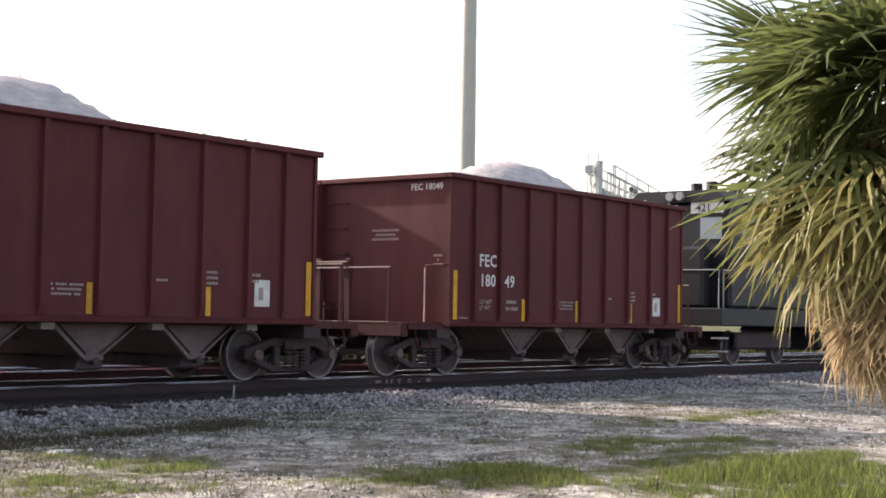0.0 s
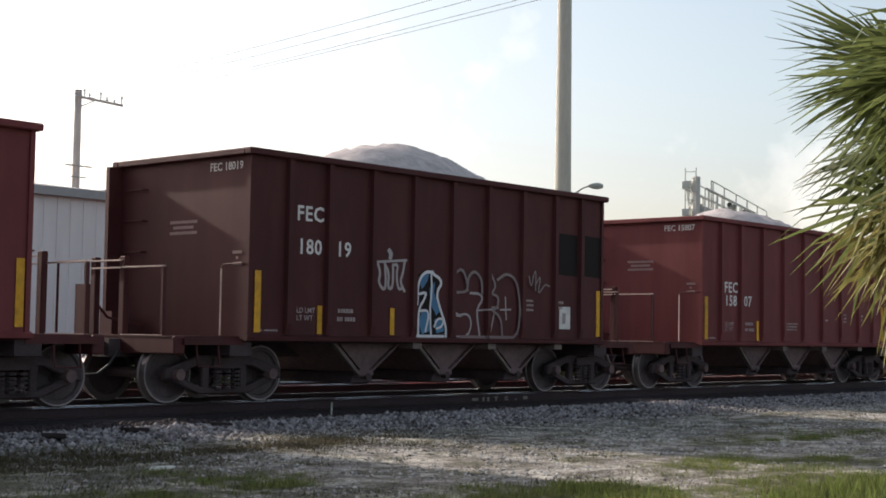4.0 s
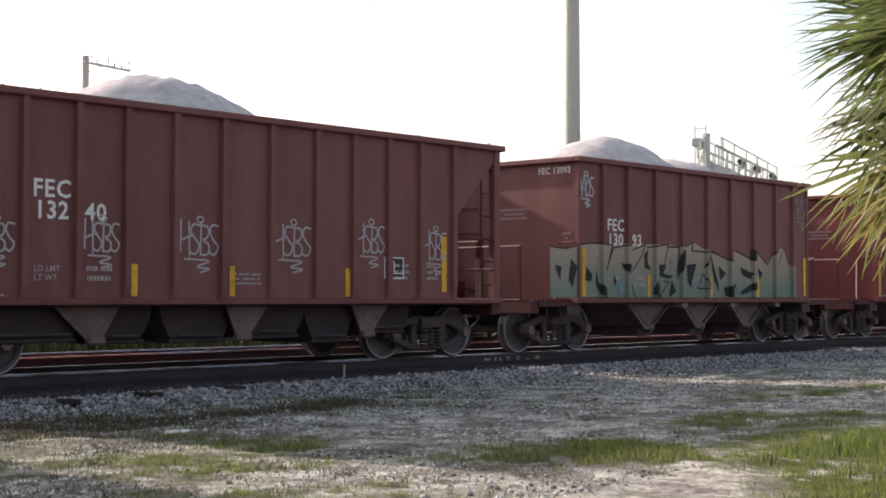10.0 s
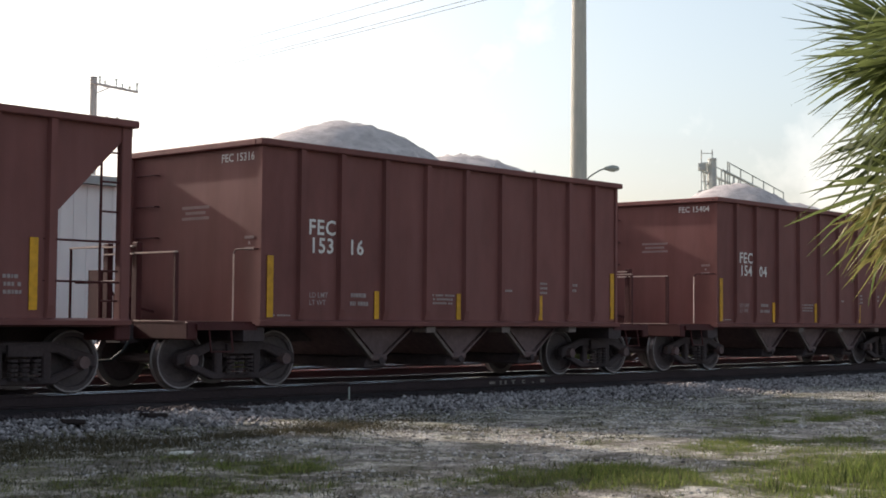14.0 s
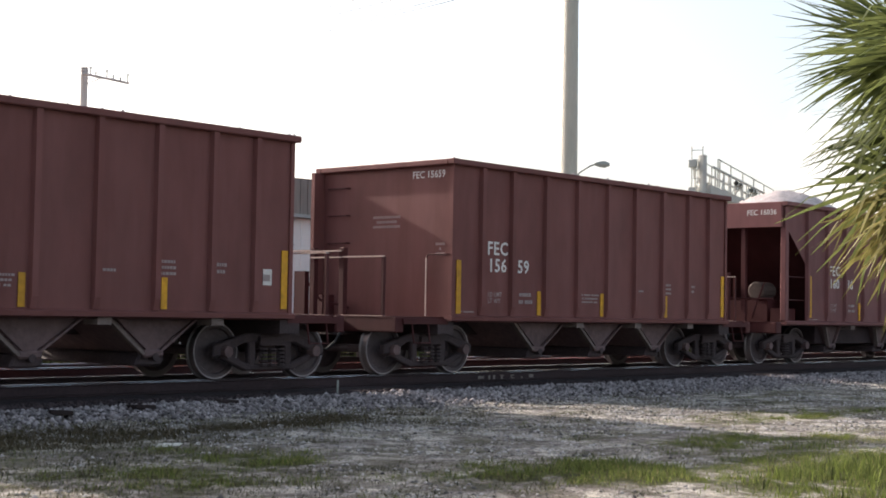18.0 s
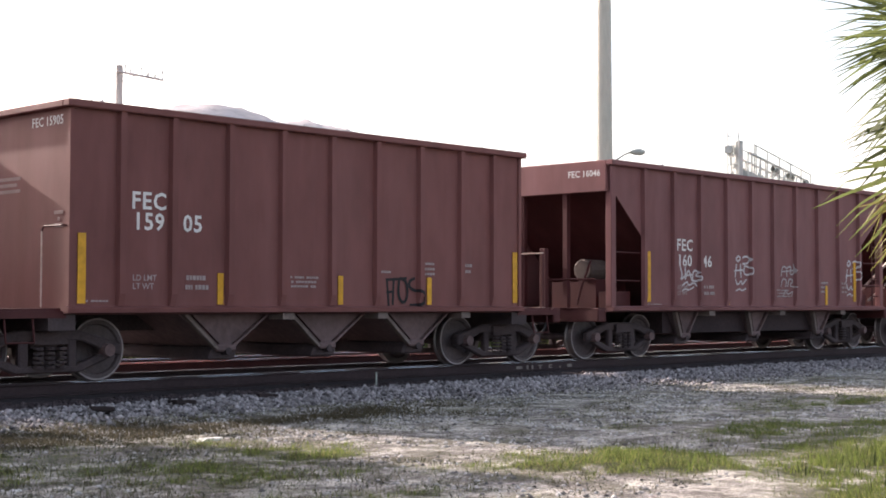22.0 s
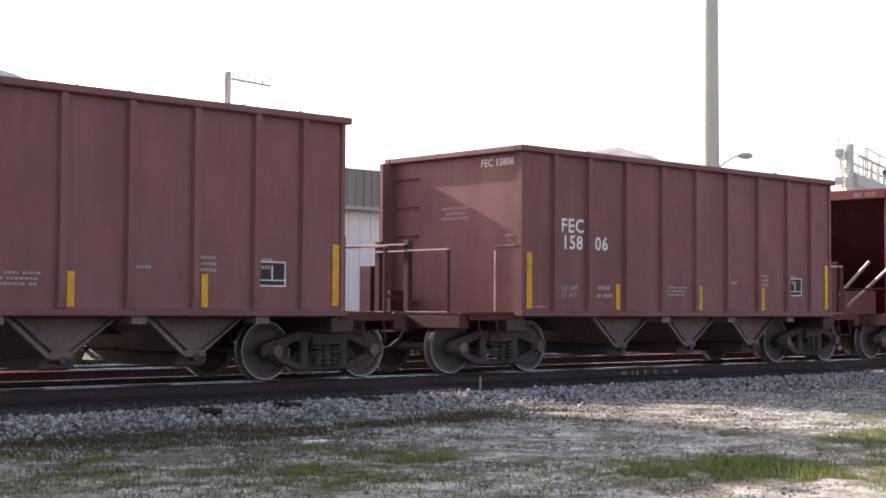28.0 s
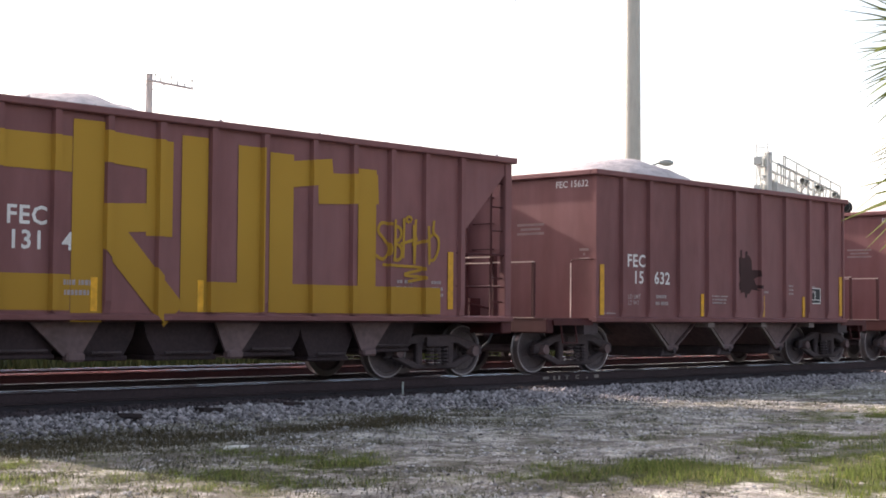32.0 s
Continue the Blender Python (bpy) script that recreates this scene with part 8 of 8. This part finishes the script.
ux, uy = dirn(33.84, 65)
up = tagged(new("utility_pole"), "weathered wooden utility pole with a one-sided crossarm and insulators", "pole")
up.location = (ux, uy, GROUND_Z)
UT = 12.0
part("shaft", Mesh().tube((0, 0, 0), (0, 0, UT), 0.21, 0.15, seg=12), WOODPOLE, up)
adir = Vector((1.0, -0.2, 0)).normalized()
part("crossarm", Mesh().tube(adir * -0.25 + Vector((0, -0.18, UT - 0.30)), adir * 2.0 + Vector((0, -0.18, UT - 0.50)), 0.06, seg=6), WOODPOLE, up)
part("arm_brace", Mesh().tube(Vector((0, -0.18, UT - 0.75)), adir * 0.75 + Vector((0, -0.2, UT - 0.38)), 0.025, seg=5), WOODPOLE, up)
part("lower_arm", Mesh().tube((-0.7, -0.2, UT - 3.4), (0.7, -0.2, UT - 3.4), 0.035, seg=6).tube((-0.4, -0.2, UT - 3.9), (0.4, -0.2, UT - 3.9), 0.03, seg=6), GALV, up)
ins = []
for k, h in ((0.18, 0.30), (0.42, 0.14), (0.95, 0.32), (1.25, 0.14), (1.95, 0.34), (1.60, 0.12)):
    q = adir * k + Vector((0, -0.18, UT - 0.28 - 0.09 * k))
    part("insulator", Mesh().tube(q, q + Vector((0, 0, h)), 0.028, seg=6).tube(q + Vector((0, 0, h - 0.06)), q + Vector((0, 0, h + 0.03)), 0.05, 0.035, seg=8), GALV, up)
    ins.append(Vector((ux, uy, GROUND_Z)) + q + Vector((0, 0, h)))
wires = tagged(new("overhead_wires"), "four thin overhead power wires sagging across the tracks", "cable")
for k, a in enumerate(ins[::2] + ins[5:]):
    b = Vector((26.0 + k * 0.9, -12.0 - 0.1 * k, 12.3))
    pts = [a.lerp(b, i / 16) - Vector((0, 0, 0.45 * 4 * (i / 16) * (1 - i / 16))) for i in range(17)]
    part("wire", Mesh().path([tuple(q) for q in pts], 0.009, seg=5), WIREM, wires)
    c = a + Vector((-22, 6, -0.2))
    pts = [a.lerp(c, i / 8) - Vector((0, 0, 0.7 * 4 * (i / 8) * (1 - i / 8))) for i in range(9)]
    part("wire", Mesh().path([tuple(q) for q in pts], 0.009, seg=5), WIREM, wires)
bp2 = tagged(new("utility_pole"), "weathered wooden utility pole carrying the wires beside the lane", "pole")
bp2.location = (27.3, -12.2, GROUND_Z)
part("shaft", Mesh().tube((0, 0, 0), (0, 0, 12.4), 0.21, 0.15, seg=12), WOODPOLE, bp2)
part("crossarm", Mesh().box(-1.6, 1.8, 0.1, 0.2, 12.15, 12.3), WOODPOLE, bp2)


def cantilever():
    """Crossing signal cantilever: slim mast with a ladder, walkway beam, railing, lamps."""
    c = tagged(new("signal_cantilever"), "grey steel crossing-signal cantilever with walkway, railing and lamps", "signal")
    c.location = (48.51, 29.84, GROUND_Z)
    c.rotation_euler = (0, 0, radians(19.3))
    part("mast", Mesh().tube((0, 0, 0), (0, 0, 7.72), 0.20, 0.165, seg=14), CANT, c)
    part("mast_cap", Mesh().tube((0, 0, 7.72), (0, 0, 7.78), 0.19, 0.15, seg=14), CANT, c)
    la = Mesh()
    for y in (-0.06, 0.37):
        la.tube((-0.27, y, 0.3), (-0.27, y, 8.10), 0.024, seg=6)
    for i in range(21):
        la.tube((-0.27, -0.06, 0.55 + i * 0.37), (-0.27, 0.37, 0.55 + i * 0.37), 0.016, seg=5)
    part("ladder", la, CANT, c)
    for z in (2.6, 5.2, 7.2):
        part("ladder_bracket", Mesh().box(-0.27, -0.1, -0.04, 0.0, z - 0.03, z + 0.03), CANT, c)
    bevel(part("junction_box", Mesh().box(-0.30, -0.02, 0.20, 0.50, 7.28, 7.58), CANT, c), 0.02)
    bevel(part("junction_box", Mesh().box(-0.30, -0.05, 0.22, 0.50, 6.22, 6.50), CANT, c), 0.02)
    part("conduit", Mesh().path([(-0.1, 0.34, 7.28), (-0.1, 0.30, 6.85), (-0.1, 0.20, 6.7), (-0.1, 0.10, 6.9), (-0.1, 0.05, 7.3)], 0.03, seg=6), CANT, c)
    bevel(part("beam", Mesh().prism([(0.1, 6.15), (14.0, 6.42), (14.0, 6.60), (0.1, 6.62)], -0.34, 0.34), CANT, c, "pale walkway beam"), 0.02)
    for y in (-0.40, 0.40):
        rail = part("mid_rail", Mesh().tube((0.1, y, 7.30), (13.2, y, 7.22), 0.055, seg=8), CANT, c)
        for i in range(10):
            a = 0.5 + i * 1.35
            part("post", Mesh().tube((a, y, 6.55), (a + (0.35 if i % 2 else 0.0), y, 7.28), 0.04, seg=6), CANT, rail)
        top = part("handrail", Mesh().tube((1.0, y, 7.72), (14.0, y, 7.60), 0.022, seg=6), GALV, c)
        for a in (1.0, 1.35, 3.6, 6.2, 8.8, 11.4, 14.0):
            part("post", Mesh().tube((a, y, 6.6), (a, y, 7.70 - 0.008 * a), 0.028, seg=6), GALV, top)
    for x in (4.2, 7.6, 11.6):
        for y, dx in ((-0.62, -0.38), (-0.62, 0.38), (0.62, 0.0)):
            lamp = part("signal_lamp", Mesh().tube((x + dx, y, 6.95), (x + dx + 0.12, y, 6.95), 0.13, 0.09, seg=12).tube((x + dx - 0.24, y, 6.98), (x + dx, y, 6.98), 0.10, seg=12, cap=False), CANT, c)
            part("lamp_bracket", Mesh().tube((x + dx + 0.1, y, 6.95), (x + dx + 0.1, y * 0.6, 6.60), 0.025, seg=5), CANT, lamp)
    for dx in (-0.4, 0.3):
        lamp = part("signal_head", Mesh().tube((13.9 + dx, -0.62, 6.62), (14.05 + dx, -0.62, 6.62), 0.30, seg=14).tube((13.5 + dx, -0.62, 6.66), (13.9 + dx, -0.62, 6.66), 0.15, seg=12, cap=False), BLACK, c, "black hooded lamp")
        part("lens", Mesh().tube((13.88 + dx, -0.62, 6.62), (13.9 + dx, -0.62, 6.62), 0.11, seg=12), SIGRED, lamp)
    return c


cantilever()


def building():
    b = tagged(new("warehouse"), "long white metal-clad warehouse with a grey-brown upper facade", "building")
    y0 = 32.0
    xs0, xm, xe = 2.0, y0 * math.tan(radians(36.8)), 36.0
    for i, (a, c, z) in enumerate(((xs0, xm, 4.5), (xm, xe, 3.85))):
        m = Mesh()
        m.box(a, c, y0 + 0.05, y0 + 14, GROUND_Z - 0.1, z)
        wall = part("wall", m, WALLM, b)
        k = Mesh()
        x = a + 0.15
        while x < c - 0.1:
            k.prism_x([(y0 + 0.05, GROUND_Z), (y0 + 0.05, z - 0.02), (y0 + 0.032, z - 0.02), (y0 + 0.032, GROUND_Z)], x, x + 0.06)
            x += 0.40
        part("cladding_ribs", k, WALLM, wall)
    part("eave", Mesh().box(xs0 - 0.2, xm, y0 - 0.2, y0 + 14.2, 4.5, 4.72), ROOFM, b, "pale metal eave")
    part("roof", Mesh().prism_x([(y0 - 0.2, 4.72), (y0 + 14.2, 4.72), (y0 + 7, 5.6)], xs0 - 0.2, xm), ROOFM, b)
    up_ = part("upper_facade", Mesh().box(xm, xe, y0 - 0.05, y0 + 14, 3.95, 5.05), WALLB, b, "weathered grey-brown upper cladding")
    k = Mesh()
    x = xm + 0.1
    while x < xe - 0.1:
        k.box(x, x + 0.05, y0 - 0.08, y0 - 0.05, 3.97, 5.03)
        x += 0.30
    part("cladding_ribs", k, WALLB, up_)
    part("ledge", Mesh().box(xm - 0.1, xe, y0 - 0.3, y0 + 0.05, 3.85, 3.95), ROOFM, b)
    part("roof_vent", Mesh().tube((11.5, y0 + 2, 4.8), (11.5, y0 + 2, 5.25), 0.12, seg=10), ROOFM, b)
    d = part("door_frame", Mesh().box(16.0, 17.4, y0 - 0.04, y0, GROUND_Z, 2.35), ROOFM, b)
    part("door_leaf", Mesh().box(16.12, 17.28, y0 - 0.07, y0 - 0.04, GROUND_Z + 0.02, 2.25), WALLM, d)


building()


def small_tree(x, y, h, seed):
    t = tagged(new("tree"), "slender tree with sparse small leaves behind the warehouse", "tree")
    t.location = (x, y, GROUND_Z)
    r = random.Random(seed)
    m = Mesh()
    m.tube((0, 0, 0), (0.1, 0, h * 0.6), 0.14, 0.07, seg=8)
    tips = []
    for i in range(14):
        z = h * r.uniform(0.45, 0.65)
        a = r.uniform(0, 6.28)
        e = Vector((math.cos(a) * r.uniform(0.3, 0.9), math.sin(a) * r.uniform(0.3, 0.9), z + h * r.uniform(0.1, 0.38)))
        m.tube((0.08, 0, z), e, 0.04, 0.012, seg=5)
        tips.append(e)
    part("trunk", m, BARK, t)
    rows = []
    for e in tips:
        for k in range(50):
            rows.append((e.x + r.gauss(0, 0.25), e.y + r.gauss(0, 0.25), e.z + r.gauss(0, 0.3), r.uniform(0.08, 0.16), r.uniform(0, 6.28), r.uniform(0.3, 1)))
    me = scatter_mesh("crown", rows, LEAFM, ([(0, 0, 0), (0.5, 0.25, 0.3), (1, 0, 0.2), (0.5, -0.25, 0.1)], [(0, 1, 2, 3)]))
    part("crown", me, None, t)


tx, ty = dirn(32.6, 52)
small_tree(tx, ty, 6.8, 3)
lt = Mesh().prism([(0, 0), (0.22, 0.01), (0.27, 0.03), (0.05, 0.035)], -0.06, 0.05)
litter = tagged(part("paper_litter", lt, PAPER), "crumpled pale paper scrap lying on the dirt", "litter")
litter.location = (8.75, 11.6, ground_height(8.75, 11.6) - 0.004)


# ---- movement ----
def train_x(t):
    """Where the centre of the first car stands at t seconds."""
    slack = np.interp(t, [0, 1, 4, 7, 8, 11, 12.5, 15.8, 17, 21, 22, 24, 28, 30, 31, 32],
                      [0.02, -0.11, -0.15, -0.18, 0.0, 0.0, 0.09, -0.22, -0.10, -0.13, 0.02, 0.0, 0.0, -0.12, -0.19, -0.38])
    return 25.521 + 14.1258 * t - 0.014879 * t * t + 0.00018646 * t ** 3 + float(slack)


def motions():
    steps = [i * 0.5 for i in range(65)]
    for n, car in enumerate(cars):
        walk(car, [(t, pose(train_x(t) - n * CAR_L, TRACK_Y, 0)) for t in steps])
        # wheels turn while the car is near the camera
        inside = [i for i in range(961) if -6 < train_x(i / 30) - n * CAR_L < 58]
        for w in [o for o in car.children if o.name.startswith("wheelset")]:
            x, y, z = w.location
            rows = []
            for i in inside:
                a = math.degrees((train_x(i / 30) - n * CAR_L) / 0.425)
                rows.append((i / 30, Matrix.Translation((x, y, z)) @ Matrix.Rotation(radians(a), 4, 'Y')))
            if not rows:
                continue
            if inside[0] > 0:
                rows.insert(0, (0, rows[0][1]))
            if inside[-1] < 960:
                rows.append((32.0, rows[-1][1]))
            walk(w, rows)
    walk(loco, [(t, pose(train_x(t) + CAR_L / 2 + 9.35, TRACK_Y, 0)) for t in steps])


motions()
